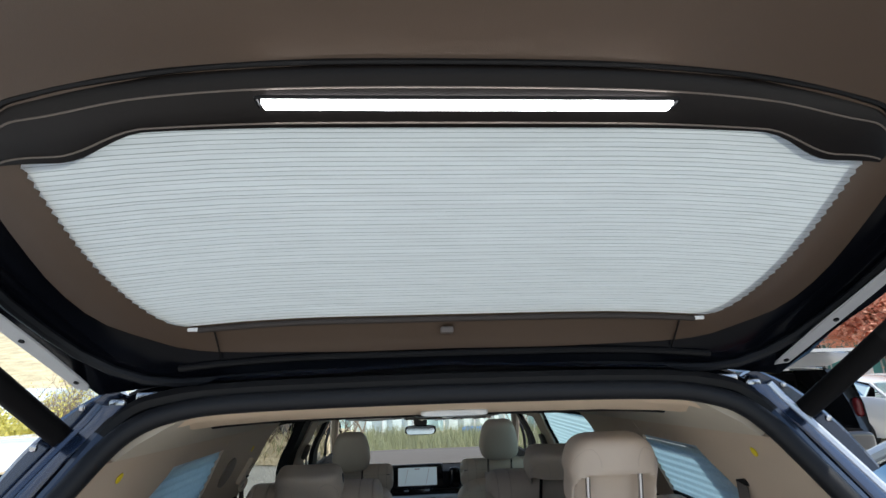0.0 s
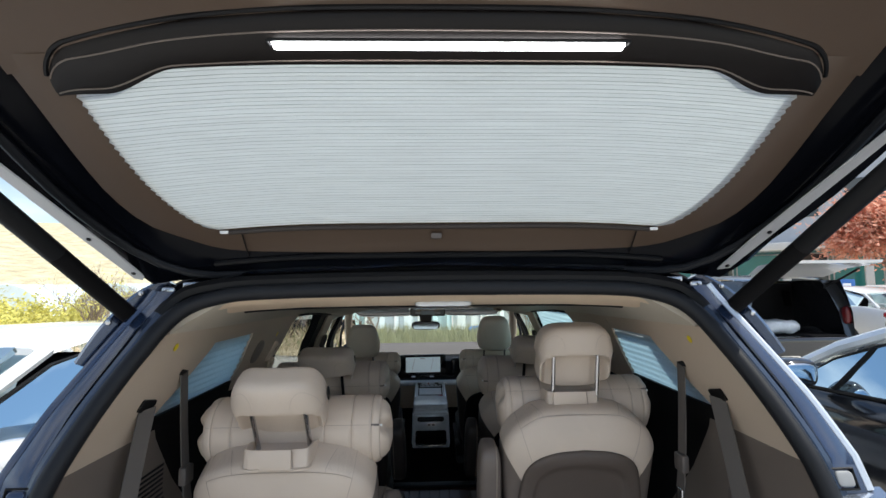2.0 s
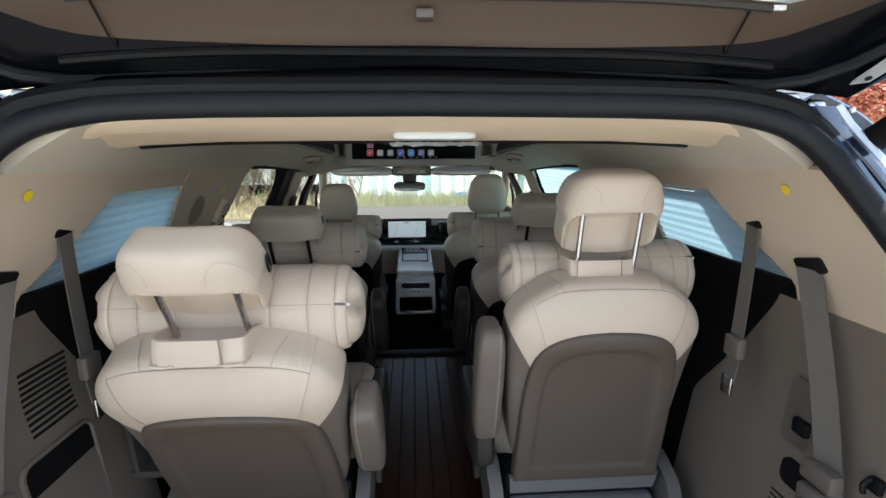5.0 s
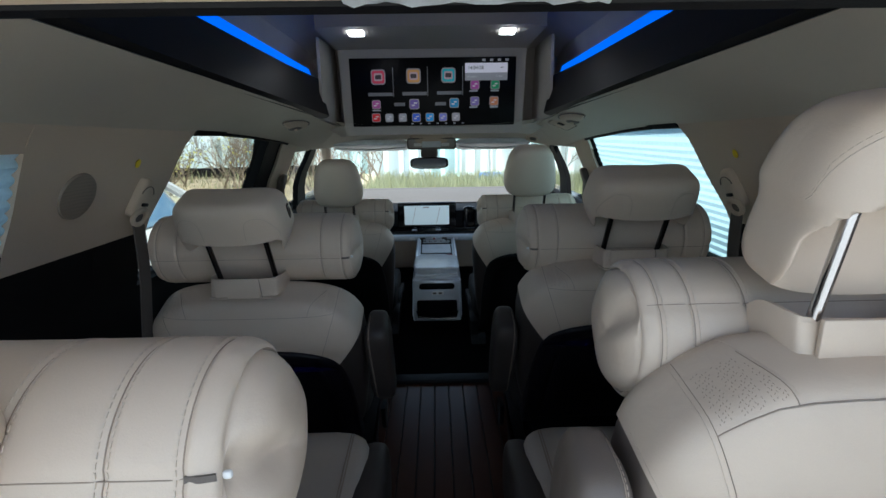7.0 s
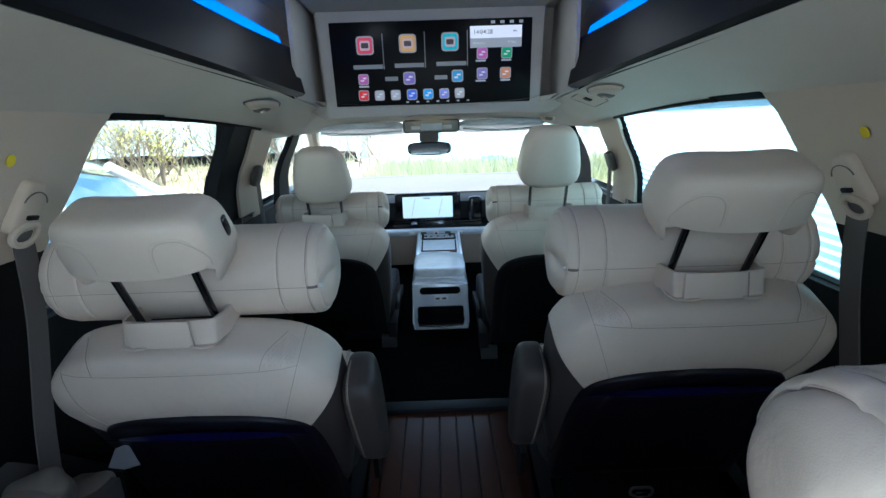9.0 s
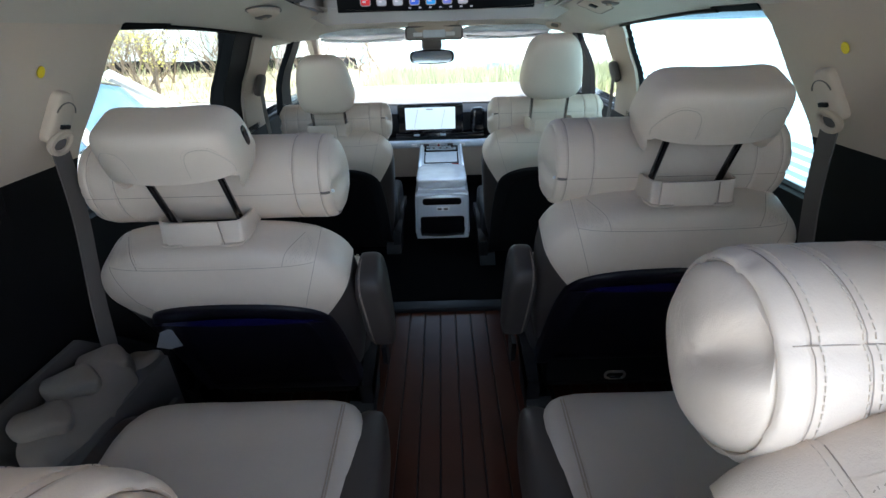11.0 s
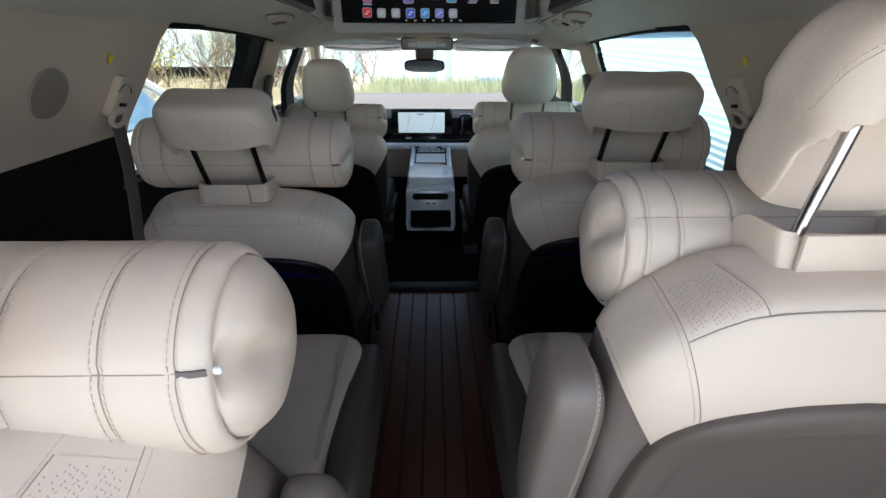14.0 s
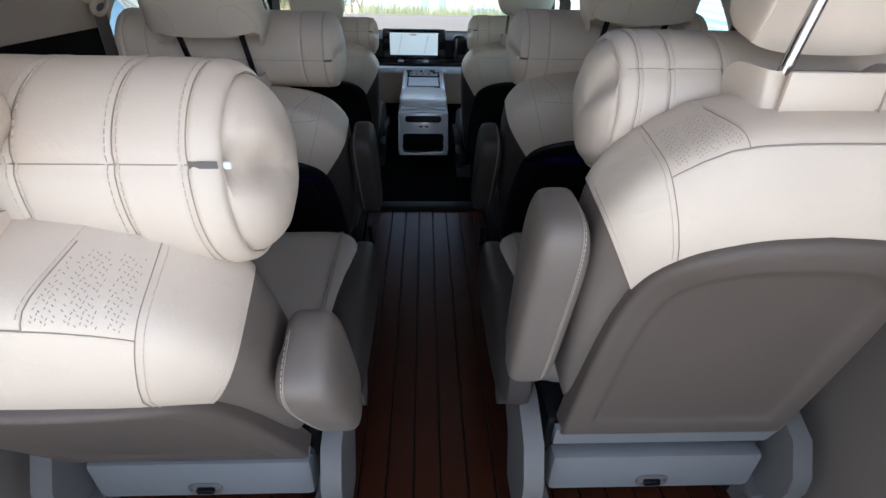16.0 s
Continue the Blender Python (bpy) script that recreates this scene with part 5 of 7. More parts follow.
# gas struts and grey link plates
for sx in (-1, 1):
    st = thing("gas_strut", "black gas strut holding the tailgate open", "strut", group="tailgate struts", at=(sx * 0.80, 1.12, 1.47))
    a, b = Vector((sx * 0.765, 1.115, 1.485)), Vector((sx * 0.895, 0.50, 1.94))
    part("cylinder", tube([a.lerp(b, 0.38), a.lerp(b, 1.0)], 0.021, 12), BLACK, st)
    part("sleeve", tube([a.lerp(b, 0.0), a.lerp(b, 0.05), a.lerp(b, 0.40)], 0.0207, 12), TRIM_DARK, st, "black rubber sleeve")
    part("foot", tube([a + Vector((0, 0.02, -0.02)), a], 0.012, 8), CHROME, st)
    pl = thing("link_plate", "grey painted metal plate on the tailgate frame", "bracket", group="tailgate plates", at=(sx * 0.79, 1.13, 1.62))
    p, q = Vector((sx * 0.785, 1.13, 1.615)), Vector((sx * 0.892, 0.66, 1.90))
    d = (q - p).normalized()
    side_v = Vector((sx, 0.0, 0.0))
    side_v = (side_v - d * side_v.dot(d)).normalized()
    n = d.cross(side_v).normalized()
    outl = [p + side_v * 0.016, p - d * 0.012, p - side_v * 0.014, p.lerp(q, 0.25) - side_v * 0.020, q - side_v * 0.015, q + side_v * 0.010, p.lerp(q, 0.3) + side_v * 0.016]
    part("blade", plate(outl, n * 0.004, 0.001), STEEL_PAINT, pl)
    for f in (0.03, 0.30):
        c = p.lerp(q, f) - n * 0.001 + d * 0.006
        part("hole", tube([c - n * 0.002, c + n * 0.007], 0.0055, 8), BLACK, pl)
    # hinge hardware on the body
    hg = thing("gate_hinge", "dark and bright metal hinge of the tailgate", "hinge", group="tailgate hinges", at=(sx * 0.66, 1.15, 1.57))
    part("arm", tube(smooth_line([(sx * 0.60, 1.16, 1.60), (sx * 0.66, 1.14, 1.59), (sx * 0.72, 1.12, 1.555), (sx * 0.76, 1.10, 1.50)], 4), 0.014, 8), GATE_BLACK, hg)
    part("knuckle", box(sx * 0.635 - 0.025, sx * 0.635 + 0.025, 1.10, 1.15, 1.575, 1.60, 0.006), CHROME, hg, "bright hinge knuckle")
# dark underside between roof and gate
rows = [[(x, y, z - 0.05 * (abs(x) / 0.66) ** 5) for x in (-0.74, -0.66, -0.5, -0.25, 0, 0.25, 0.5, 0.66, 0.74)] for y, z in ((1.10, 1.588), (1.15, 1.60), (1.19, 1.635), (1.20, 1.68))]
part("roof_gutter", loft(rows, False), BLACK, ceiling, "black gutter at the roof's rear edge")
for x in (-0.28, -0.12, 0.31):
    bolt = part("gutter_bolt", moved(pillow(0.008, 0.006, 0.006, 3, 5), pose(x, 1.16, 1.601)), CHROME)
    tagged(bolt, "small bright bolt in the black roof gutter", "bolt", group="gutter bolts")
for sx in (-1, 1):
    link = thing("hinge_link", "dark folded hinge link beside the seal", "hinge", group="hinge links", at=(sx * 0.74, 1.1, 1.5))
    part("bar", tube(smooth_line([(sx * 0.69, 1.13, 1.585), (sx * 0.765, 1.085, 1.515), (sx * 0.81, 1.035, 1.43)], 6), 0.013, 8), GATE_BLACK, link)
    cover_line = smooth_line([(sx * 0.72, 1.16, 1.60), (sx * 0.775, 1.12, 1.555), (sx * 0.82, 1.07, 1.48), (sx * 0.85, 1.03, 1.40)], 5)
    part("channel", loft([[p + Vector((sx * 0.012, -0.012, 0.006)), p + Vector((sx * 0.024, 0.0, 0.010)), p + Vector((sx * 0.012, 0.03, 0.0)), p + Vector((-sx * 0.016, 0.01, -0.012))] for p in cover_line]), PILLAR_GLOSS, link, "dark painted hinge channel")
    for f in (4, 9):
        c = cover_line[f]
        part("screw", moved(pillow(0.007, 0.004, 0.007, 3, 4), Matrix.Translation(c + Vector((sx * 0.008, -0.014, 0.004)))), CHROME, link)
    part("pivot", moved(pillow(0.018, 0.010, 0.014, 3, 6), pose(sx * 0.70, 1.115, 1.575)), CHROME, link, "bright pivot")


# ---- roof monitor ----
SUEDE_LIGHT = material("pale_grey_housing", (0.40, 0.375, 0.35), 0.7, grain=0.2, grain_scale=600, stain=0.05)
mon = thing("roof_monitor", "wide ceiling monitor with lit app icons on its screen", "monitor", at=(0, 3.1, 1.43))
MON = Matrix.Translation((-0.0125, 3.086, 1.6035)) @ Matrix.Rotation(radians(0.4), 4, "Z") @ Matrix.Rotation(radians(6.0), 4, "X")
# local x right, z up, minus y towards the viewer
def slab(x0, x1, z0, z1, y0, y1, r=0.0):
    return moved(box(x0, x1, y0, y1, z0, z1, r), MON)


ring = [(0.402, 0.15), (0.396, -0.158), (0.378, -0.178), (-0.378, -0.178), (-0.396, -0.158), (-0.402, 0.15), (-0.404, 0.195), (0.404, 0.195)]
part("housing", moved(plate([(a, 0.0, b) for a, b in ring], (0, 0.07, 0), 0.010), MON), SUEDE_LIGHT, mon, "grey-beige monitor housing")
part("brow", plate([(-0.42, 3.17, 1.775), (-0.425, 2.72, 1.792), (-0.36, 2.69, 1.793), (0.33, 2.69, 1.793), (0.395, 2.72, 1.792), (0.39, 3.17, 1.775)], (0, 0, 0.05), 0.008), SUEDE_LIGHT, mon, "housing over the screen with two lamps")
screen = part("screen", slab(-0.3593, 0.3593, -0.1418, 0.1418, -0.006, 0.004, 0.004), SCREEN, mon, "glossy black screen")
for sx in (-1, 1):
    part("reading_lamp", box(sx * 0.276 - 0.040, sx * 0.276 - 0.0 + 0.014, 2.745, 2.80, 1.780, 1.794, 0.004), LAMP_WHITE, mon, "small lit reading lamp")


def screen_px(u, v):
    """From the screen's own fractions, across and down, to its axes."""
    return -0.3593 + 0.7186 * u, 0.1418 - 0.2836 * v


ICON = {}


def icon(u, v, w, color, strength=1.2):
    """A rounded app tile with a pale rim."""
    x, z = screen_px(u, v)
    if color not in ICON:
        ICON[color] = glow("tile_%d" % len(ICON), color, strength * 0.06)
    rim = part("tile_rim", moved(plate([(x + a, -0.0065, z + b) for a, b in ring_outline(0, 0, w / 2, w / 2, w * 0.2, 3)], (0, -0.0006, 0)), MON), TILE_RIM, screen)
    part("tile", moved(plate([(x + a, -0.0072, z + b) for a, b in ring_outline(0, 0, w * 0.42, w * 0.42, w * 0.14, 3)], (0, -0.0006, 0)), MON), ICON[color], screen)
    if w < 0.05:
        for dz in (-0.11, 0.11):
            part("tile_mark", moved(plate([(x + a, -0.0079, z + b) for a, b in ring_outline(w * dz, w * dz, w * 0.16, w * 0.07, w * 0.03, 2)], (0, -0.0004, 0)), MON), TILE_SIGN, screen)
        return
    part("tile_core", moved(plate([(x + a, -0.0076, z + b) for a, b in ring_outline(0, 0, w * 0.29, w * 0.26, w * 0.10, 3)], (0, -0.0003, 0)), MON), TILE_CORE, screen)
    part("tile_mark", moved(plate([(x + a, -0.0079, z + b) for a, b in ring_outline(0, 0, w * 0.21, w * 0.14, w * 0.06, 2)], (0, -0.0005, 0)), MON), TILE_MARK, screen)


def bar(u0, u1, v0, v1, mat, lift=0.0068):
    x0, z0 = screen_px(u0, v1)
    x1, z1 = screen_px(u1, v0)
    part("screen_bar", slab(x0, x1, z0, z1, -lift - 0.0006, -lift), mat, screen)


TILE_RIM = glow("tile_rim_glow", (0.36, 0.32, 0.34), 0.06)
TILE_MARK = glow("tile_mark_glow", (0.05, 0.03, 0.04), 0.03)
TILE_CORE = glow("tile_core_glow", (0.62, 0.42, 0.46), 0.055)
FAINT = glow("faint_screen_line", (0.20, 0.20, 0.22), 0.032)
TILE_SIGN = glow("tile_sign_glow", (0.7, 0.66, 0.70), 0.07)
PALE = glow("pale_screen_box", (0.72, 0.70, 0.80), 0.16)
DIM = glow("dim_screen_box", (0.36, 0.36, 0.40), 0.08)
for u, v, w, c in ((0.17, 0.27, 0.062, (0.75, 0.05, 0.12)), (0.382, 0.26, 0.062, (0.72, 0.36, 0.10)), (0.592, 0.255, 0.062, (0.02, 0.50, 0.58)),
                   (0.752, 0.40, 0.040, (0.50, 0.09, 0.42)), (0.875, 0.40, 0.040, (0.02, 0.38, 0.16)), (0.752, 0.64, 0.040, (0.24, 0.17, 0.50)), (0.87, 0.64, 0.040, (0.62, 0.22, 0.10)),
                   (0.150, 0.67, 0.038, (0.50, 0.10, 0.40)), (0.382, 0.67, 0.044, (0.20, 0.12, 0.48)), (0.626, 0.66, 0.042, (0.02, 0.30, 0.60)),
                   (0.145, 0.865, 0.038, (0.75, 0.02, 0.03)), (0.226, 0.87, 0.036, (0.45, 0.45, 0.5)), (0.308, 0.87, 0.036, (0.45, 0.45, 0.5)), (0.392, 0.87, 0.038, (0.03, 0.12, 0.75)),
                   (0.475, 0.87, 0.038, (0.02, 0.36, 0.85)), (0.557, 0.87, 0.036, (0.20, 0.22, 0.7)), (0.636, 0.87, 0.036, (0.42, 0.40, 0.46))):
    icon(u, v, w, c)
bar(0.692, 0.948, 0.085, 0.225, PALE)
bar(0.692, 0.948, 0.225, 0.335, DIM)
for u0, u1, v0, v1 in ((0.105, 0.252, 0.495, 0.545), (0.312, 0.46, 0.49, 0.54), (0.522, 0.672, 0.485, 0.535)):
    bar(u0, u1, v0, v1, FAINT)
    bar(u1 + 0.004, u1 + 0.008, v0 - 0.36, v1 + 0.01, FAINT)
for u0, v0 in ((0.719, 0.475), (0.848, 0.475), (0.719, 0.715), (0.845, 0.715), (0.125, 0.745)):
    bar(u0, u0 + 0.05, v0, v0 + 0.022, DIM)
for u0 in (0.25, 0.5):
    bar(u0 + 0.01, u0 + 0.075, 0.645, 0.695, FAINT)
for k in range(7):
    u = 0.36 + 0.052 * k
    bar(u, u + 0.014, 0.953, 0.972, DIM)
for k in range(4):
    u = 0.795 + 0.046 * k
    bar(u, u + 0.020, 0.028, 0.062, DIM)


def words(text, u, v, size, mat, parent=screen, lift=0.0078):
    c = bpy.data.curves.new("words", "FONT")
    c.body, c.size, c.align_x, c.align_y = text, size, "LEFT", "CENTER"
    me = bpy.data.meshes.new_from_object(bpy.data.objects.new("tmp", c))
    x, z = screen_px(u, v)
    bm = bmesh.new()
    bm.from_mesh(me)
    moved(bm, MON @ Matrix.Translation((x, -lift, z)) @ Matrix.Rotation(radians(90), 4, "X"))
    part("lettering", bm, mat, parent, smooth=False)


INK = material("screen_ink", (0.01, 0.01, 0.015), 0.5)
LETTER = glow("pale_letters", (0.6, 0.6, 0.62), 0.16)
words("14:04:28", 0.708, 0.155, 0.020, INK)
words("PM", 0.905, 0.155, 0.010, INK)
words("Friday", 0.880, 0.275, 0.012, LETTER)
words("09/04/2021", 0.705, 0.282, 0.010, LETTER)

# ---- front header: mirror, console, visors, grips ----
mirror = thing("rear_view_mirror", "black rear view mirror on the windscreen", "mirror", at=(-0.05, 3.9, 1.22))
part("shell", moved(pillow(0.118, 0.022, 0.036, 3.5, 8), pose(-0.048, 3.86, 1.252)), GLOSS_BLACK, mirror)
part("mirror_glass", moved(plate([(a, 0, b) for a, b in ring_outline(0, 0, 0.106, 0.028, 0.026, 5)], (0, -0.002, 0)), pose(-0.048, 3.8375, 1.252, -5.5)), material("mirror_face", (0.6, 0.62, 0.63), 0.06, metal=1.0, stain=0.01), mirror)
part("camera_box", box(-0.10, 0.005, 3.88, 4.0, 1.285, 1.36, 0.012), GREY_PLASTIC, mirror)
oh = thing("overhead_console", "silver overhead console with two small white lamps", "console", at=(-0.03, 3.78, 1.40))
part("base", moved(pillow(0.125, 0.10, 0.035, 5, 8), pose(-0.03, 3.75, 1.40)), TRIM_BEIGE, oh)
part("face", box(-0.165, 0.105, 3.655, 3.70, 1.345, 1.400, 0.010), SUEDE_LIGHT, oh)
part("glasses_lid", box(-0.085, 0.025, 3.650, 3.66, 1.352, 1.390, 0.006), FILM, oh, "pale glasses box lid")
part("face_rim", tube([(-0.03 + a, 3.654, 1.3725 + b) for a, b in ring_outline(0, 0, 0.135, 0.028, 0.012)], 0.004, 6, closed=True), GREY_PLASTIC, oh)
for sx in (-1, 1):
    part("map_lamp", box(-0.03 + sx * 0.078 - 0.022, -0.03 + sx * 0.078 + 0.022, 3.648, 3.66, 1.358, 1.376, 0.004), WHITE, oh, "small white map lamp")
for sx, x0, x1 in ((-1, -0.62, -0.165), (1, 0.11, 0.56)):
    v = thing("sun_visor", "folded sun visor still in clear film", "sun visor", group="sun visors", at=((x0 + x1) / 2, 3.85, 1.35))
    part("board", moved(pillow((x1 - x0) / 2, 0.10, 0.018, 5, 8), pose((x0 + x1) / 2, 3.85, 1.362, -14)), FILM, v)
    part("film_edge", tube(smooth_line([(x0 + 0.02, 3.76, 1.352), ((x0 + x1) / 2, 3.75, 1.340), (x1 - 0.02, 3.76, 1.352)], 6), 0.006, 6), FILM, v)
for sx in (-1, 1):
    gx, gy, gz = (-0.553, 2.800, 1.468) if sx < 0 else (0.520, 2.760, 1.477)
    g = thing("roof_grip", "beige scalloped grip with a dark coat hook on the headliner", "grip", group="roof grips", at=(gx, gy, gz))
    lie = pose(gx, gy, gz, -4, sx * 14, 0) @ Matrix.Diagonal((1.25, 1.2, 1.1, 1.0))
    arc = [2 * math.pi * k / 40 for k in range(40)]
    shell = []
    for q, h in ((1.0, 0.006), (0.99, -0.002), (0.94, -0.007), (0.84, -0.010), (0.6, -0.0115), (0.3, -0.012), (0.02, -0.012)):
        shell.append([(-sx * (q * (0.040 * max(0.0, math.sin(a)) ** 0.9 + 0.014 * min(0.0, math.sin(a)))), q * 0.088 * math.cos(a), h) for a in arc])
    part("shell", moved(loft(shell), lie), TRIM_BEIGE, g)
    part("gap", moved(tube([(-sx * (0.043 * max(0.0, math.sin(a)) ** 0.9 + 0.016 * min(0.0, math.sin(a))), 0.091 * math.cos(a), -0.0005) for a in arc], 0.002, 5, closed=True), lie), GREY_PLASTIC, g, "dark gap round the grip")
    part("finger_well", moved(pillow(0.019, 0.032, 0.005, 2.4, 10), lie @ Matrix.Translation((sx * 0.001, 0.012, -0.0105))), GREY_PLASTIC, g, "dark oval finger well")
    part("hook", moved(pillow(0.006, 0.010, 0.005, 2.6, 6), lie @ Matrix.Translation((0, 0.012, -0.0165))), TRIM_BEIGE, g)
sw = thing("headliner_switch", "beige switch panel with a black button on the headliner", "switch", at=(0.53, 2.98, 1.45))
lie = pose(0.535, 2.985, 1.463, -9, 21, 0)
part("plate", moved(box(-0.047, 0.047, -0.062, 0.062, -0.006, 0.010, 0.004), lie), TRIM_BEIGE, sw)
part("plate_gap", moved(tube([(a, b, -0.004) for a, b in ring_outline(0, 0, 0.048, 0.063, 0.012)], 0.0018, 5, closed=True), lie), GREY_PLASTIC, sw, "dark gap round the panel")
part("button", moved(box(-0.020, 0.008, -0.016, 0.010, -0.0095, -0.005, 0.002), lie), BLACK, sw, "black button")
hk = thing("coat_hook", "small beige coat hook on the front headliner", "hook", at=(0.530, 3.60, 1.405))
part("base", moved(pillow(0.034, 0.014, 0.020, 3, 8), pose(0.515, 3.54, 1.398, 20, 12, 0)), TRIM_BEIGE, hk)
part("recess", moved(pillow(0.018, 0.006, 0.008, 3, 6), pose(0.519, 3.527, 1.392, 20, 12, 0)), GREY_PLASTIC, hk, "dark recess of the hook")
lamp2 = thing("rear_roof_lamp", "rear roof lamp wrapped in loose protective film", "lamp", at=(0.0, 1.26, 1.54))
part("lens", moved(pillow(0.080, 0.022, 0.008, 5, 10), pose(0.020, 1.214, 1.530)), FILM, lamp2)
wrap = []
for j in range(7):
    row = []
    for k in range(25):
        x = -0.066 + 0.176 * k / 24
        y = 1.188 + 0.064 * j / 6
        row.append((x + 0.006 * noise.noise(Vector((j, k * 0.4, 3))), y, 1.5175 - 0.004 * noise.noise(Vector((k * 0.7, j * 0.8, 0))) - (0.002 * max(0, j - 3))))
    wrap.append(row)
part("film", loft(wrap, False), FILM, lamp2, "crumpled clear film")

# ---- dashboard and console ----
dash = thing("dashboard", "dark dashboard with silver trim strip and beige lower panel", "dashboard", at=(0, 4.4, 0.5))
sec = [(4.95, 0.97), (4.55, 0.955), (4.28, 0.93), (4.20, 0.90), (4.17, 0.80), (4.20, 0.755), (4.16, 0.735), (4.17, 0.70), (4.25, 0.62), (4.32, 0.45)]
part("body", loft([[(x, y + 0.05 * (abs(x) / 0.85) ** 2, z) for x in (-0.86, -0.6, -0.3, 0, 0.3, 0.6, 0.86)] for y, z in sec], False), BLACK, dash)
part("top_pad", loft([[(x, y, z + 0.006) for x in (-0.85, -0.4, 0, 0.4, 0.85)] for y, z in ((4.98, 0.972), (4.6, 0.960), (4.33, 0.935))], False), GREY_PLASTIC, dash, "grey dashboard top")
part("trim_strip", box(-0.36, 0.30, 4.112, 4.16, 0.700, 0.746, 0.018, 4), SILVER, dash, "silver switch strip")
part("switch_plate", box(-0.19, 0.13, 4.108, 4.114, 0.709, 0.737, 0.003), FILM, dash, "pale switch plate")
for k in range(5):
    part("switch", box(-0.20 + 0.075 * k, -0.165 + 0.075 * k, 4.102, 4.112, 0.712, 0.730, 0.003), GREY_PLASTIC if k % 2 else WHITE, dash)
part("hazard_mark", moved(plate([(-0.012, 0, -0.009), (0.012, 0, -0.009), (0.0, 0, 0.012)], (0, -0.003, 0)), pose(-0.03, 4.103, 0.721)), RED_LENS, dash, "red warning triangle")
part("vent", box(-0.30, 0.26, 4.15, 4.18, 0.752, 0.790, 0.006), GLOSS_BLACK, dash, "dark air vent slot")
for x in (-0.165, 0.0):
    part("vent_knob", box(x - 0.018, x + 0.018, 4.135, 4.155, 0.772, 0.782, 0.003), SILVER, dash)
part("lower_panel", loft([[(x, y, z) for x in (-0.42, -0.2, 0.2, 0.40)] for y, z in ((4.155, 0.70), (4.19, 0.60), (4.24, 0.48))], False), TRIM_BEIGE, dash, "beige lower dashboard")
nav = thing("centre_display", "wide dashboard display showing a pale parking map", "display", at=(-0.07, 4.1, 0.8))
part("bezel", box(-0.275, 0.125, 4.10, 4.13, 0.797, 0.975, 0.012), GLOSS_BLACK, nav)
part("picture", box(-0.228, 0.076, 4.094, 4.101, 0.822, 0.952, 0.003), glow("map_glow", (0.62, 0.74, 0.80), 0.22), nav, "pale lit map picture")
for x0, x1 in ((-0.175, -0.150), (-0.01, 0.015)):
    part("map_line", tube([(x0, 4.0925, 0.835), (x1, 4.0925, 0.94)], 0.0015, 5), DIM, nav)
part("map_caption", box(-0.10, -0.06, 4.0905, 4.0945, 0.938, 0.946), DIM, nav)
pod = thing("side_display", "small dark instrument pod beside the display", "display", at=(0.22, 4.1, 0.8))
part("shell", moved(pillow(0.045, 0.02, 0.075, 4, 8), pose(0.215, 4.13, 0.865)), GLOSS_BLACK, pod)
con = thing("centre_console", "silver centre console with rear tray under clear film", "console", at=(-0.015, 3.7, FLOOR))
part("body", loft([[(-0.155, y, 0.43), (-0.150, y, z - 0.02), (-0.135, y, z), (0.105, y, z), (0.120, y, z - 0.02), (0.125, y, 0.43)] for y, z in ((3.41, 0.60), (3.44, 0.655), (3.6, 0.665), (3.80, 0.66), (4.15, 0.69))]), SILVER, con)
part("armrest_lid", moved(pillow(0.132, 0.16, 0.028, 5, 10, lambda p: Vector((p.x, p.y, p.z + 0.003 * noise.noise(p * 40)))), pose(-0.015, 3.62, 0.672)), FILM, con, "arm lid in crinkled clear film")
part("rear_face", box(-0.150, 0.120, 3.395, 3.42, 0.395, 0.645, 0.022), SILVER, con, "silver rear face of the console")
part("grip_slot", moved(plate([(a, 0, b) for a, b in ring_outline(-0.015, 0.61, 0.098, 0.018, 0.016)], (0, -0.004, 0)), pose(0, 3.394, 0)), GLOSS_BLACK, con, "dark grip slot")
part("socket_plate", moved(plate([(a, 0, b) for a, b in ring_outline(-0.01, 0.570, 0.034, 0.010, 0.008)], (0, -0.004, 0)), pose(0, 3.394, 0)), WHITE, con, "white socket plate")
for x in (-0.028, 0.004):
    part("socket", box(x - 0.010, x + 0.010, 3.386, 3.392, 0.566, 0.575), GREY_PLASTIC, con)
part("tray", moved(plate([(a, 0, b) for a, b in ring_outline(-0.015, 0.478, 0.112, 0.052, 0.014)], (0, -0.004, 0)), pose(0, 3.394, 0)), GLOSS_BLACK, con, "black open tray")
part("tray_lip", tube([(-0.128, 3.386, 0.47), (-0.122, 3.384, 0.432), (-0.015, 3.382, 0.426), (0.092, 3.384, 0.432), (0.098, 3.386, 0.47)], 0.005, 6), CHROME, con, "bright lip of the tray")
def deck(y):
    return 0.668 + (y - 3.76) * 0.095


def on_deck(x0, x1, y0, y1, lift, thick, r=0.003):
    """A plate lying on the sloping deck between dashboard and arm lid."""
    bm = plate([(x0, y0, deck(y0) + lift), (x1, y0, deck(y0) + lift), (x1, y1, deck(y1) + lift), (x0, y1, deck(y1) + lift)], (0, 0, thick), r)
    return bm


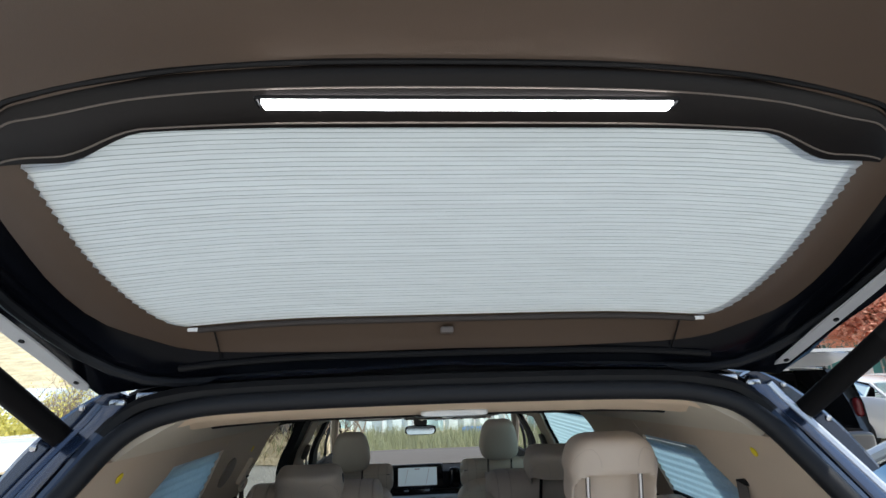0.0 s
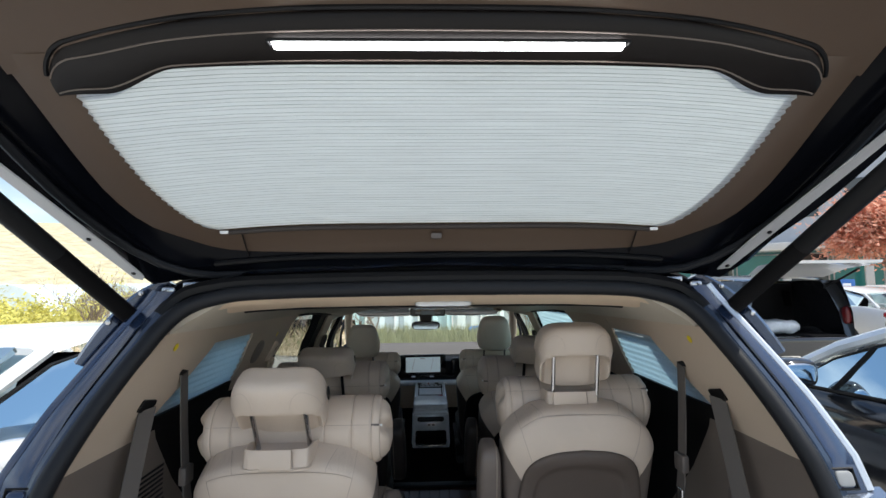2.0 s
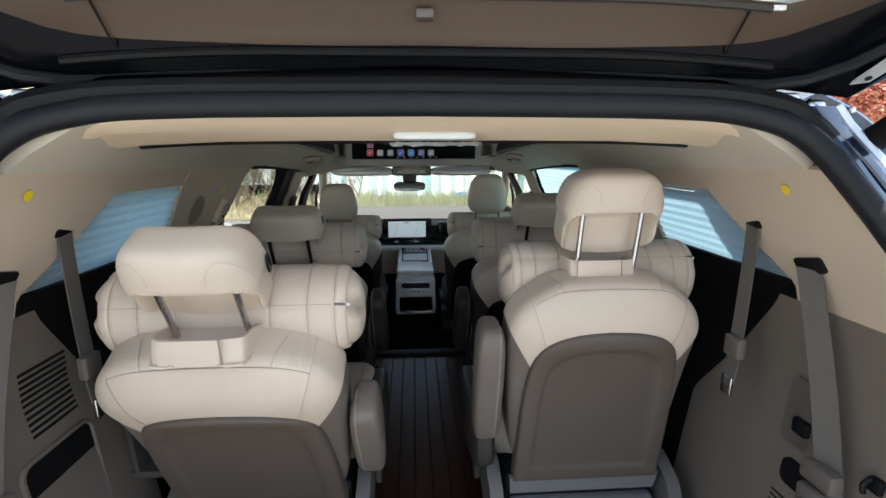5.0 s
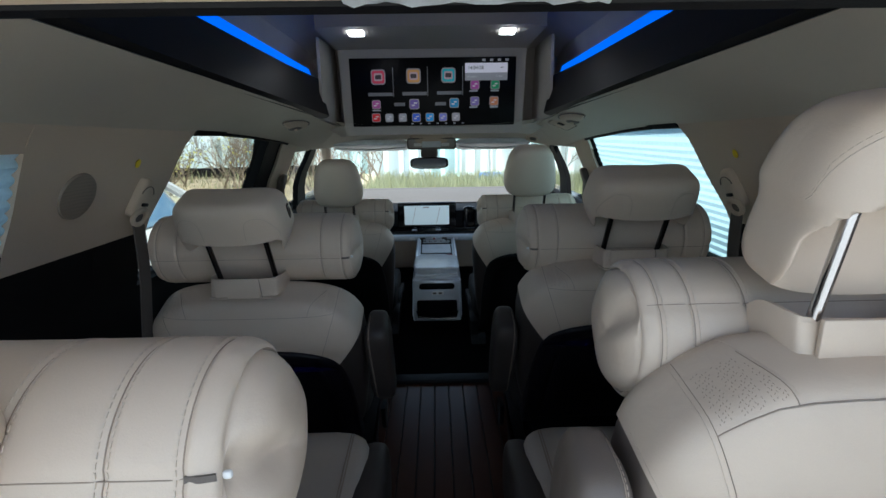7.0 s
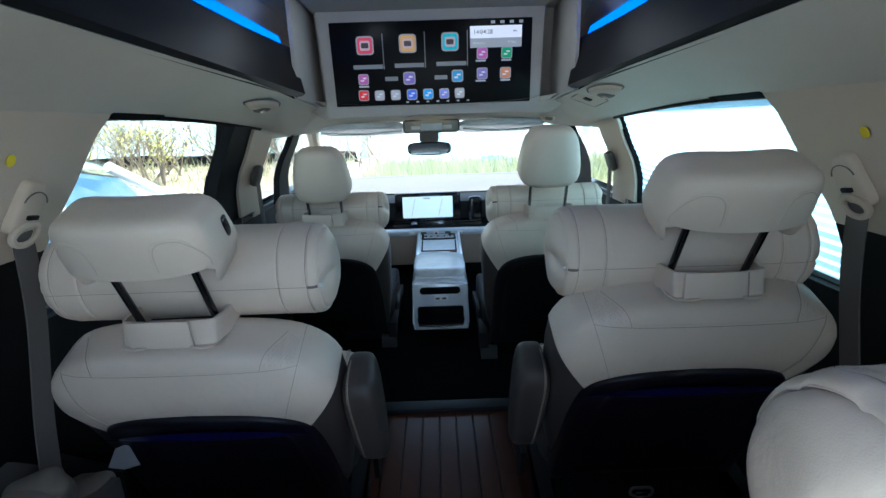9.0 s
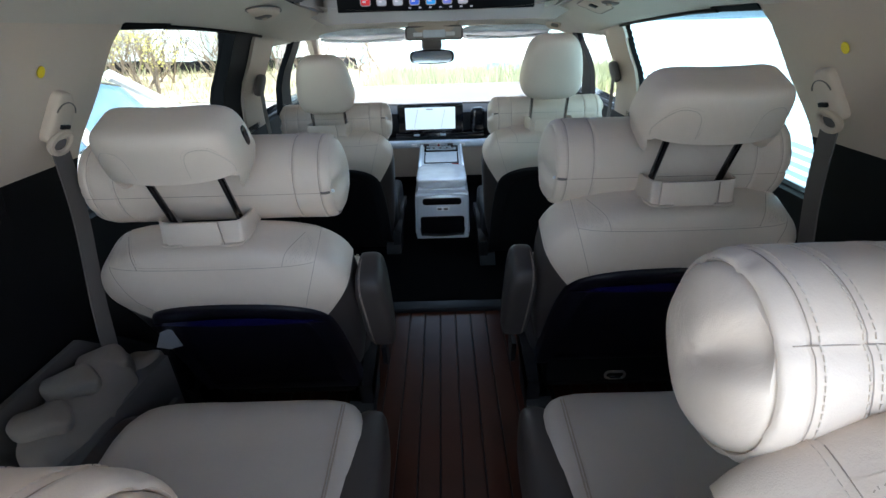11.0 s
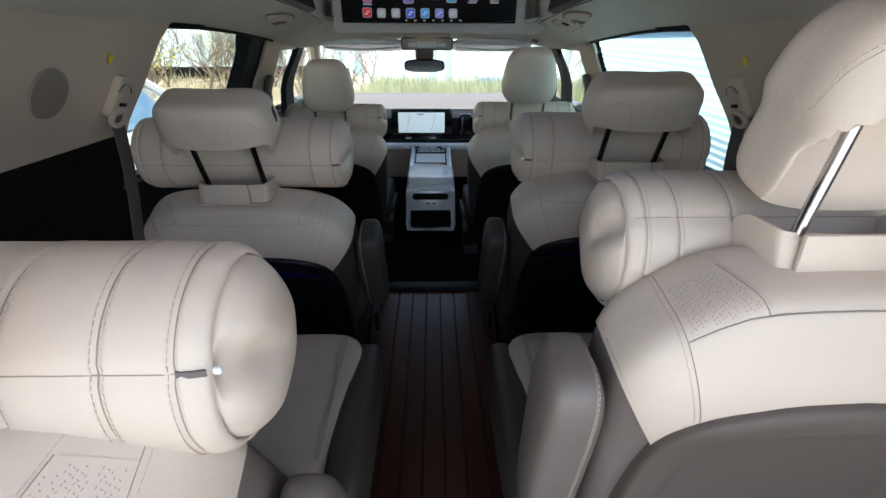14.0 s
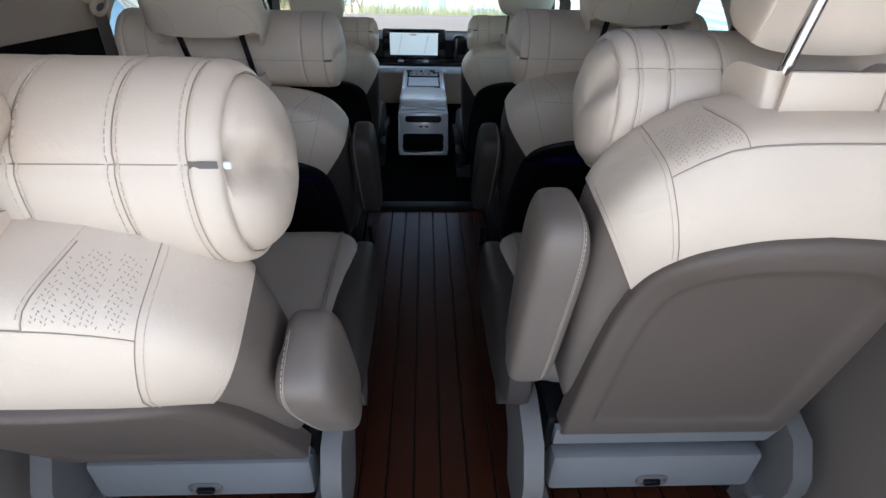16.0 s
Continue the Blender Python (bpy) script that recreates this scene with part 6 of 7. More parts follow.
part("deck", on_deck(-0.142, 0.112, 3.76, 4.135, 0.0, 0.012, 0.004), SILVER, con, "silver deck of the console")
part("vent_inset", on_deck(-0.118, 0.088, 4.005, 4.105, 0.0125, 0.004), GLOSS_BLACK, con, "dark control inset with bright bars")
for k, yy in enumerate((4.03, 4.055, 4.08)):
    part("control_bar", on_deck(-0.105 + 0.02 * (k == 1), 0.075 - 0.03 * (k == 2), yy - 0.004, yy + 0.004, 0.0168, 0.004, 0.001), SILVER, con)
for x in (-0.06, -0.02, 0.02, 0.055):
    part("toggle", on_deck(x - 0.006, x + 0.006, 4.038, 4.048, 0.0168, 0.009, 0.002), GREY_PLASTIC, con)
part("shelf_rim", on_deck(-0.115, 0.085, 3.815, 3.985, 0.0125, 0.003), GLOSS_BLACK, con, "dark rim of the console shelf")
part("shelf", on_deck(-0.108, 0.078, 3.822, 3.978, 0.0158, 0.003), FILM, con, "pale blue shelf under film")
for x in (-0.136, 0.106):
    part("side_rail", tube([(x, 4.13, deck(4.13) + 0.014), (x, 3.95, deck(3.95) + 0.014), (x, 3.78, deck(3.78) + 0.012), (x, 3.745, 0.66)], 0.010, 8), SILVER, con, "bright silver side rail")
part("tag", box(0.045, 0.085, 3.79, 3.80, 0.672, 0.690, 0.002), RED_LENS, con, "red tag")
part("pedestal", box(-0.12, 0.09, 3.44, 4.1, FLOOR, 0.44, 0.01), BLACK, con)

# windscreen
ws = thing("window_7", "clear windscreen over the dashboard", "window", kind="structure", at=(0, 4.5, 0.96))
rows = [[(x * k, y - 0.12 * (abs(x * k) / 0.8) ** 2, z) for x in (-1, -0.66, -0.33, 0, 0.33, 0.66, 1)] for y, z, k in ((4.08, 1.42, 0.70), (4.4, 1.24, 0.76), (4.7, 1.08, 0.80), (4.98, 0.95, 0.84))]
part("pane", loft(rows, False), GLASS, ws)

# ---- seat belts, stickers, trim details ----
SPEAKER_MESH = perforated("speaker_mesh", (0.27, 0.225, 0.185))
def belt(label, pts, width_dir, width=0.046):
    b = thing("seat_belt", label, "seat belt", group="seat belts", at=pts[-1])
    part("webbing", ribbon(smooth_line(pts, 6), width_dir, width, 0.003), WEBBING, b)
    return b


for sx in (-1, 1):
    b = belt("taupe seat belt hanging from the rear pillar trim", [(sx * 0.757, 1.135, 1.270), (sx * 0.758, 1.105, 1.18), (sx * 0.756, 1.06, 1.05), (sx * 0.750, 1.015, 0.90), (sx * 0.742, 0.97, 0.72), (sx * 0.738, 0.94, 0.56), (sx * 0.732, 0.92, 0.42)], (sx * -0.5, 1, 0.1))
    part("slot", moved(plate([(0, a, c) for a, c in ring_outline(0, 0, 0.037, 0.017, 0.008)], (sx * 0.006, 0, 0)), pose(sx * 0.757, 1.137, 1.276, -14, -sx * 26, 0)), BLACK, b, "black belt slot")
    part("buckle_tongue", box(sx * 0.735 - 0.014, sx * 0.735 + 0.014, 0.98, 1.05, 0.88, 0.92, 0.006), GREY_PLASTIC, b, "grey belt tongue")
    part("buckle", box(sx * 0.722 - 0.012, sx * 0.722 + 0.012, 0.99, 1.04, 0.82, 0.875, 0.006), GREY_PLASTIC, b, "grey buckle")
    part("buckle_plate", box(sx * 0.708 - 0.003, sx * 0.708 + 0.003, 1.0, 1.025, 0.80, 0.85, 0.002), CHROME, b)
    b = belt("thin seat belt with two buckles beside the rear seat", [(sx * 0.734, 1.273, 1.335), (sx * 0.728, 1.265, 1.24), (sx * 0.718, 1.256, 1.12), (sx * 0.708, 1.250, 1.03), (sx * 0.700, 1.246, 0.985)], (0, 1, 0.2), 0.040)
    part("slot", moved(plate([(0, a, c) for a, c in ring_outline(0, 0, 0.026, 0.010, 0.008)], (sx * 0.004, 0, 0)), pose(sx * 0.735, 1.273, 1.337, -14, -sx * 24, 0)), BLACK, b, "black belt slot")
    part("buckle", box(sx * 0.710 - 0.011, sx * 0.710 + 0.011, 1.226, 1.276, 1.035, 1.085, 0.006), GREY_PLASTIC, b)
    part("buckle_tongue", box(sx * 0.699 - 0.004, sx * 0.699 + 0.004, 1.230, 1.264, 0.945, 0.99, 0.003), CHROME, b, "bright metal tongue")
    # middle row belts with their anchor covers
    b = belt("taupe seat belt from the middle pillar anchor", [(sx * 0.760, 2.095, 1.238), (sx * 0.742, 2.06, 1.10), (sx * 0.73, 2.0, 0.90), (sx * 0.72, 1.96, 0.70)], (0, 1, 0.3), 0.048)
    turn_ = pose(sx * 0.757, 2.11, 1.285, -10, -sx * 24, 0) @ Matrix.Diagonal((1.0, 0.88, 0.9, 1.0))
    part("anchor_cover", moved(pillow(0.019, 0.034, 0.058, 4.2, 12, lambda p: Vector((p.x, p.y * (1.0 - 0.18 * (p.z / 0.058)), p.z))), turn_), TRIM_BEIGE, b, "beige anchor cover")
    part("cover_joint", moved(tube([(-sx * 0.0185, 0.030 * math.cos(a_), 0.030 * math.sin(a_) * 0.9 + 0.012) for a_ in [math.pi * (0.05 + 0.9 * k / 14) for k in range(15)]], 0.0014, 5), turn_), GREY_PLASTIC, b)
    part("cover_slot", moved(box(-sx * 0.021 - 0.003, -sx * 0.021 + 0.003, -0.014, 0.014, -0.020, -0.010, 0.002), turn_), BLACK, b, "dark slot in the anchor cover")
    loop_ = [(0, 0.029 * math.cos(a_) + 0.010, 0.016 * math.sin(a_) * (1.25 if math.sin(a_) < 0 else 0.8)) for a_ in [2 * math.pi * k / 22 for k in range(22)]]
    part("anchor_ring", moved(tube(loop_, 0.0065, 8, closed=True), pose(sx * 0.754, 2.085, 1.236, 14, -sx * 12, 0)), TRIM_BEIGE, b, "beige belt ring")
    by = 3.39 if sx > 0 else 3.27
    b = belt("dark seat belt on the pillar beside a front seat", [(sx * 0.768, by, 1.175), (sx * 0.765, by - 0.01, 1.08), (sx * 0.755, by - 0.02, 0.90), (sx * 0.74, by - 0.03, 0.70)], (0, 1, 0.2), 0.040)
    part("anchor_cover", moved(pillow(0.016, 0.030, 0.045, 4.2, 8), pose(sx * 0.772, by + 0.005, 1.20, 0, -sx * 20, 0)), GREY_PLASTIC, b, "grey anchor cover")
    d = thing("speaker_grille", "round perforated speaker grille in the pillar trim", "speaker", group="speaker grilles", at=(sx * 0.744, 1.89, 1.313))
    disc = []
    for rr, out in ((0.052, -0.004), (0.050, 0.001), (0.044, 0.002), (0.02, 0.0025), (0.004, 0.0027)):
        disc.append([(-sx * out, rr * math.cos(2 * math.pi * k / 24), rr * math.sin(2 * math.pi * k / 24)) for k in range(24)])
    part("mesh_cover", moved(loft(disc), pose(sx * 0.742, 1.89, 1.313, 0, -sx * 24, 0)), SPEAKER_MESH, d)
    for yy, zz, xx in ((1.15, 1.408, 0.688), (2.065, 1.37, 0.711)):
        st = part("sticker", moved(plate([(0, 0.009 * math.cos(2 * math.pi * k / 14), 0.011 * math.sin(2 * math.pi * k / 14)) for k in range(14)], (-sx * 0.0015, 0, 0)), pose(sx * (inner_x(zz) - 0.0045), yy, crown(yy, zz), 0, -sx * 25, 0)), YELLOW)
        tagged(st, "small round yellow sticker on the beige trim", "sticker", group="yellow stickers")
    h = thing("cargo_hook", "small black cargo hook on the side trim", "hook", group="cargo hooks", at=(sx * 0.80, 0.88, 0.8))
    part("cup", box(sx * 0.799 - 0.008, sx * 0.799 + 0.008, 0.957, 0.983, 0.895, 0.925, 0.005), BLACK, h)
    part("tongue", tube(smooth_line([(sx * 0.785, 0.97, 0.925), (sx * 0.772, 0.97, 0.915), (sx * 0.774, 0.97, 0.898)], 4), 0.005, 6), BLACK, h)
# louvred vents, bins and handles in the quarter trims
vent_l = thing("trim_louvre", "slotted louvre in the taupe quarter trim", "vent", group="trim louvres", at=(-0.80, 1.25, 0.92))
for k in range(11):
    part("slat", box(-inner_x(0.93 + 0.0135 * k) - 0.01, -inner_x(0.93 + 0.0135 * k) + 0.0012, 1.195, 1.325, 0.925 + 0.0135 * k, 0.932 + 0.0135 * k, 0.001), BLACK, vent_l)
vent_r = thing("trim_louvre", "slotted louvre low in the taupe quarter trim", "vent", group="trim louvres", at=(0.775, 1.1, 0.6))
for k in range(13):
    part("slat", box(inner_x(0.603 + 0.0125 * k) - 0.0012, inner_x(0.603 + 0.0125 * k) + 0.01, 1.02, 1.17, 0.60 + 0.0125 * k, 0.605 + 0.0125 * k, 0.001), BLACK, vent_r)
bin_l = thing("trim_bin", "dark open bin in the quarter trim", "bin", at=(-0.79, 1.2, 0.75))
part("recess", moved(plate([(0, a, c) for a, c in ring_outline(0, 0, 0.098, 0.105, 0.025)], (0.006, 0, 0)), pose(-0.790, 1.24, 0.782, 0, -6, 0)), BLACK, bin_l)
part("rim", moved(tube([(0.006, a, c) for a, c in ring_outline(0, 0, 0.101, 0.108, 0.025)], 0.006, 6, closed=True), pose(-0.790, 1.24, 0.782, 0, -6, 0)), TRIM_BROWN, bin_l)
bin_r = thing("grab_recess", "recessed grey handle in the quarter trim", "handle", at=(0.80, 1.17, 0.95))
part("recess", moved(plate([(0, a, c) for a, c in ring_outline(0, 0, 0.037, 0.075, 0.018)], (-0.006, 0, 0)), pose(0.806, 1.15, 0.945, 0, 4, 0)), GREY_PLASTIC, bin_r)
part("notch", box(0.786, 0.804, 1.115, 1.155, 0.905, 0.94, 0.006), BLACK, bin_r)
part("cup", moved(plate([(0, a, c) for a, c in ring_outline(0, 0, 0.05, 0.03, 0.02)], (-0.006, 0, 0)), pose(0.790, 1.11, 0.815, 0, 6, 0)), BLACK, bin_r)

# open side bin beside the rear seat, with soft clutter in it
SIDE_GREY = material("grey_side_trim", (0.075, 0.068, 0.062), 0.6, grain=0.2, grain_scale=600, stain=0.1)
SOFT_CLOTH = material("pale_soft_cloth", (0.17, 0.145, 0.12), 0.8, grain=0.3, grain_scale=500, stain=0.1, stain_scale=12)
sb = thing("side_bin", "pale grey open side bin with soft cloth things in it", "bin", at=(-0.70, 1.8, FLOOR))
part("inner_panel", plate([(-0.60, 1.60, 0.41), (-0.60, 1.98, 0.41), (-0.645, 2.03, 0.76), (-0.645, 1.60, 0.79)], (-0.03, 0, 0.006), 0.006), SIDE_GREY, sb)
part("step", plate([(-0.598, 1.62, 0.60), (-0.598, 1.96, 0.59), (-0.615, 1.98, 0.68), (-0.615, 1.62, 0.70)], (-0.012, 0, 0), 0.004), SIDE_GREY, sb)
part("tray", box(-0.785, -0.65, 1.42, 2.04, 0.66, 0.68, 0.004), SIDE_GREY, sb)
part("outer_lip", plate([(-0.775, 1.42, 0.86), (-0.775, 1.96, 0.86), (-0.77, 2.04, 0.78), (-0.76, 2.04, 0.68), (-0.76, 1.42, 0.68)], (0.012, 0, 0), 0.004), SIDE_GREY, sb)
part("end_panel", plate([(-0.775, 2.03, 0.68), (-0.64, 2.03, 0.68), (-0.65, 2.045, 0.76), (-0.77, 2.045, 0.80)], (0, 0.012, 0), 0.003), TRIM_DARK, sb)
bag = thing("cloth_bag", "crumpled pale beige cloth bag in the side bin", "bag", at=(-0.70, 1.84, 0.68))
part("body", moved(pillow(0.050, 0.15, 0.080, 3, 22, lambda p: p + Vector((0.014, 0.012, 0.022)) * noise.noise(Vector((p.x * 9, p.y * 17, p.z * 9)))), pose(-0.700, 1.84, 0.765, 0, 0, 6)), SOFT_CLOTH, bag)
for yy, zz, turn_ in ((1.76, 0.832, 14), (1.84, 0.845, 20), (1.925, 0.828, 9)):
    part("fold", moved(pillow(0.046, 0.030, 0.026, 2.6, 14, lambda p: p + Vector((0.008, 0.008, 0.010)) * noise.noise(p * 26 + Vector((yy, 0, 0)))), pose(-0.700, yy, zz, 0, 10, turn_)), SOFT_CLOTH, bag, "rolled cloth fold")
for k, (yy, xx) in enumerate(((1.62, -0.70), (2.00, -0.695))):
    lump = part("soft_pouch", moved(pillow(0.045, 0.055, 0.055, 3, 14, lambda p: p + Vector((0.015, 0.02, 0.02)) * noise.noise(p * 16 + Vector((k, 0, 0)))), pose(xx, yy, 0.728, 0, 0, 8 * k)), SOFT_CLOTH)
    tagged(lump, "small soft beige pouch lying in the side bin", "pouch")
tag_card = part("paper_tag", moved(plate([(-0.03, 0, -0.02), (0.03, 0, -0.016), (0.01, 0, 0.03), (-0.012, 0, 0.026)], (0, 0.002, 0)), pose(-0.655, 2.06, 0.775, -30, 0, 20)), GREY_FELT)
tagged(tag_card, "small grey paper tag hanging by the side bin", "tag")

# tail lamps
for sx in (-1, 1):
    tl = thing("tail_lamp", "red tail lamp wrapped round the body corner", "tail lamp", group="tail lamps", at=(sx * 0.93, 0.66, 0.85))
    part("lens", moved(pillow(0.042, 0.060, 0.125, 4, 12), pose(sx * 0.952, 0.762, 0.985, -8, 0, sx * 18)), RED_LENS, tl)

# ---- planks of the aisle floor ----
plank_width = 0.0575
WOOD = material("mahogany_plank", (0.047, 0.0135, 0.0062), 0.33, specular=0.22, grain=0.15, grain_scale=120, stain=0.25, stain_scale=12, spread=0.18)
board = box(-plank_width / 2 + 0.002, plank_width / 2 - 0.002, 1.30, 2.72, -0.008, 0.0, 0.0015, 1)
first = part("plank", board, WOOD, floor, smooth=False)
first.location = (-0.7475, 0, FLOOR)
for k in range(1, 27):
    x = -0.7475 + plank_width * k
    p = new("plank", first.data)
    p.parent, p.matrix_parent_inverse, p.location = floor, first.matrix_parent_inverse, (x, 0, FLOOR)
part("joint_filler", box(-0.79, 0.79, 1.30, 2.72, FLOOR - 0.011, FLOOR - 0.004), BLACK, floor, "black joints between the planks")
part("front_mat", box(-0.80, 0.80, 2.76, 4.3, FLOOR - 0.012, FLOOR + 0.004, 0.002), material("black_front_carpet", (0.0025, 0.0025, 0.003), 1.0, specular=0.02), floor, "black front carpet")
part("edge_strip", box(-0.30, 0.30, 2.72, 2.775, FLOOR - 0.01, FLOOR + 0.018, 0.006), material("blue_grey_edge", (0.008, 0.010, 0.013), 0.55, specular=0.2), floor, "dark edge strip before the front seats")
part("cargo_mat", box(-0.78, 0.78, 0.66, 1.30, FLOOR - 0.012, FLOOR - 0.002, 0.002), material("blue_black_mat", (0.02, 0.023, 0.03), 0.7, grain=0.3), floor, "dark cargo mat")


# ---- outdoors ----
GROUND = material("worn_asphalt", (0.43, 0.42, 0.40), 0.9, grain=0.2, grain_scale=60, stain=0.18, stain_scale=1.5)
EARTH = material("dry_grass_earth", (0.52, 0.44, 0.31), 0.95, grain=0.5, grain_scale=40, stain=0.45, stain_scale=3)
DRY = material("dry_grass_blades", (0.62, 0.54, 0.38), 0.9, stain=0.25, stain_scale=2)
GREEN = material("fresh_grass_blades", (0.40, 0.42, 0.25), 0.8, stain=0.3, stain_scale=2)
BARK = material("pale_brown_bark", (0.24, 0.19, 0.145), 0.9, grain=0.3, grain_scale=90, stain=0.2)
LEAF_YELLOW = material("yellow_green_leaves", (0.70, 0.66, 0.20), 0.7, stain=0.3, stain_scale=3)
LEAF_RED = material("rusty_red_leaves", (0.78, 0.43, 0.31), 0.75, stain=0.3, stain_scale=3)


def thin_leaf(m, share=0.45):
    """Let part of the light through a leaf surface."""
    nt = m.node_tree
    b = nt.nodes["Principled BSDF"]
    trans, mix = nt.nodes.new("ShaderNodeBsdfTranslucent"), nt.nodes.new("ShaderNodeMixShader")
    nt.links.new(b.inputs["Base Color"].links[0].from_socket, trans.inputs[0])
    mix.inputs[0].default_value = share
    nt.links.new(b.outputs[0], mix.inputs[1])
    nt.links.new(trans.outputs[0], mix.inputs[2])
    nt.links.new(mix.outputs[0], nt.nodes["Material Output"].inputs[0])


for leafy in (LEAF_YELLOW, LEAF_RED, GREEN, DRY):
    thin_leaf(leafy)

HILL = material("spring_hill", (0.50, 0.44, 0.29), 0.95, grain=0.5, grain_scale=3, stain=0.5, stain_scale=0.35)
TEAL = material("teal_plastic_sheet", (0.22, 0.52, 0.53), 0.45, stain=0.15, stain_scale=1.2)
FENCE_BLUE = material("pale_blue_plastic_sheet", (0.46, 0.66, 0.70), 0.45, stain=0.15, stain_scale=1.2)
PALE_SHEET = material("milky_plastic_sheet", (0.62, 0.72, 0.74), 0.4, stain=0.12, stain_scale=1.0)
CAR_BLACK = material("black_car_paint", (0.012, 0.013, 0.016), 0.12, coat=1.0, stain=0.02)
CAR_WHITE = material("white_car_paint", (0.75, 0.76, 0.77), 0.2, coat=1.0, stain=0.02)
CAR_GLASS = material("dark_car_glass", (0.02, 0.03, 0.035), 0.04, stain=0.01, specular=0.9)
DULL_RED = material("dark_red_lens", (0.10, 0.006, 0.008), 0.2)
MIRROR_FILM = material("mirror_film_glass", (0.80, 0.97, 1.0), 0.03, metal=1.0, stain=0.03, stain_scale=1)
TYRE = material("tyre_rubber", (0.02, 0.02, 0.02), 0.8)


def edge_y(x):
    """Where the paved ground ends."""
    return 10.2 + (0.36 * max(0.0, -x - 1.0) if x > -4 else 1.08 - 0.05 * (-x - 4.0))


def land(x, y):
    d = y - edge_y(x)
    if d < 0:
        return 0.0
    bump = 0.25 * min(1.0, d / 2.5) * (1 if x < -2 else 0.3)
    return bump - 0.06 * max(0.0, d - 3.0) + 0.08 * noise.noise(Vector((x * 0.6, y * 0.6, 0))) * min(1, d)


g = part("ground", loft([[(x, y, min(0.0, land(x, y)) - (0.02 if y > edge_y(x) else 0.0)) for x in (-400, -60, -25, -12, -8, -4, 0, 4, 8, 25, 60, 400)] for y in (-400, -60, -15, 0, 8, 11, 13, 16, 20, 26, 40, 80, 500)], False), GROUND, None, smooth=False)
tagged(g, "pale worn asphalt parking ground", "ground", kind="structure")
rows = [[(x, edge_y(x) + d, land(x, edge_y(x) + d) + 0.015) for x in [-40 + 1.0 * k for k in range(70)]] for d in [0, 0.15, 0.5, 1, 1.5, 2, 2.5, 3, 4, 5, 6, 8, 10, 13]]
v = part("grass_bank", loft(rows, False), EARTH)
tagged(v, "rough dry grass bank beside the parking ground", "bank", kind="structure")


def blades(name, label, count, area, height, mat, seed):
    """Loose grass blades in a stretch of the bank, as one mesh."""
    rnd = random.Random(seed)
    verts, faces = [], []
    x0, x1, d0, d1 = area
    for _ in range(count):
        x, d = rnd.uniform(x0, x1), rnd.uniform(d0, d1)
        y = edge_y(x) + d
        z = land(x, y)
        h, a = height * rnd.uniform(0.4, 1.2), rnd.uniform(0, math.pi)
        w = 0.018
        lx, ly = rnd.uniform(-0.4, 0.4) * h, rnd.uniform(-0.4, 0.4) * h
        i = len(verts)
        verts += [(x - w * math.cos(a), y - w * math.sin(a), z), (x + w * math.cos(a), y + w * math.sin(a), z), (x + lx, y + ly, z + h)]
        faces.append((i, i + 1, i + 2))
    me = bpy.data.meshes.new(name)
    me.from_pydata(verts, [], faces)
    me.materials.append(mat)
    return tagged(new(name, me), label, "grass", kind="stuff")


blades("dry_grass", "straw-coloured dry grass on the bank", 6000, (-16, 6, 0.0, 4.0), 0.14, DRY, 3)
blades("fresh_grass", "fresh green grass along the paved edge", 9000, (-1.6, 6, 0.4, 3.5), 0.42, GREEN, 4)
blades("weeds", "sparse green weeds on the bank", 700, (-16, -2, 0.5, 5.0), 0.35, GREEN, 5)


def grow(rnd, base, direction, length, radius, depth, out, tips):
    """Branches by halving: each entry is a bent line with its thickness."""
    pts = [base]
    p, d = base.copy(), direction.copy()
    for k in range(4):
        d = (d + Vector((rnd.uniform(-1, 1), rnd.uniform(-1, 1), rnd.uniform(-0.5, 0.9))) * 0.22).normalized()
        p = p + d * length / 4
        pts.append(p.copy())
    out.append((pts, radius))
    if depth == 0:
        tips.extend(pts[1:])
        return
    for _ in range(rnd.choice((2, 3, 3))):
        at = pts[rnd.choice((2, 3, 4))]
        nd = (d + Vector((rnd.uniform(-1, 1), rnd.uniform(-1, 1), rnd.uniform(-0.25, 0.7))) * 0.8).normalized()
        grow(rnd, at, nd, length * rnd.uniform(0.6, 0.85), radius * 0.6, depth - 1, out, tips)


def tapered(lines, seg=4):
    bms = bmesh.new()
    for pts, r in lines:
        rings = []
        for i, p in enumerate(pts):
            d = (pts[min(i + 1, len(pts) - 1)] - pts[max(i - 1, 0)]).normalized()
            u = d.orthogonal().normalized()
            w = d.cross(u)
            rr = r * (1 - 0.45 * i / (len(pts) - 1))
            rings.append([bms.verts.new(p + rr * (math.cos(a) * u + math.sin(a) * w)) for a in (2 * math.pi * k / seg for k in range(seg))])
        for a, b in zip(rings, rings[1:]):
            for k in range(seg):
                bms.faces.new((a[k], a[(k + 1) % seg], b[(k + 1) % seg], b[k]))
    return bms


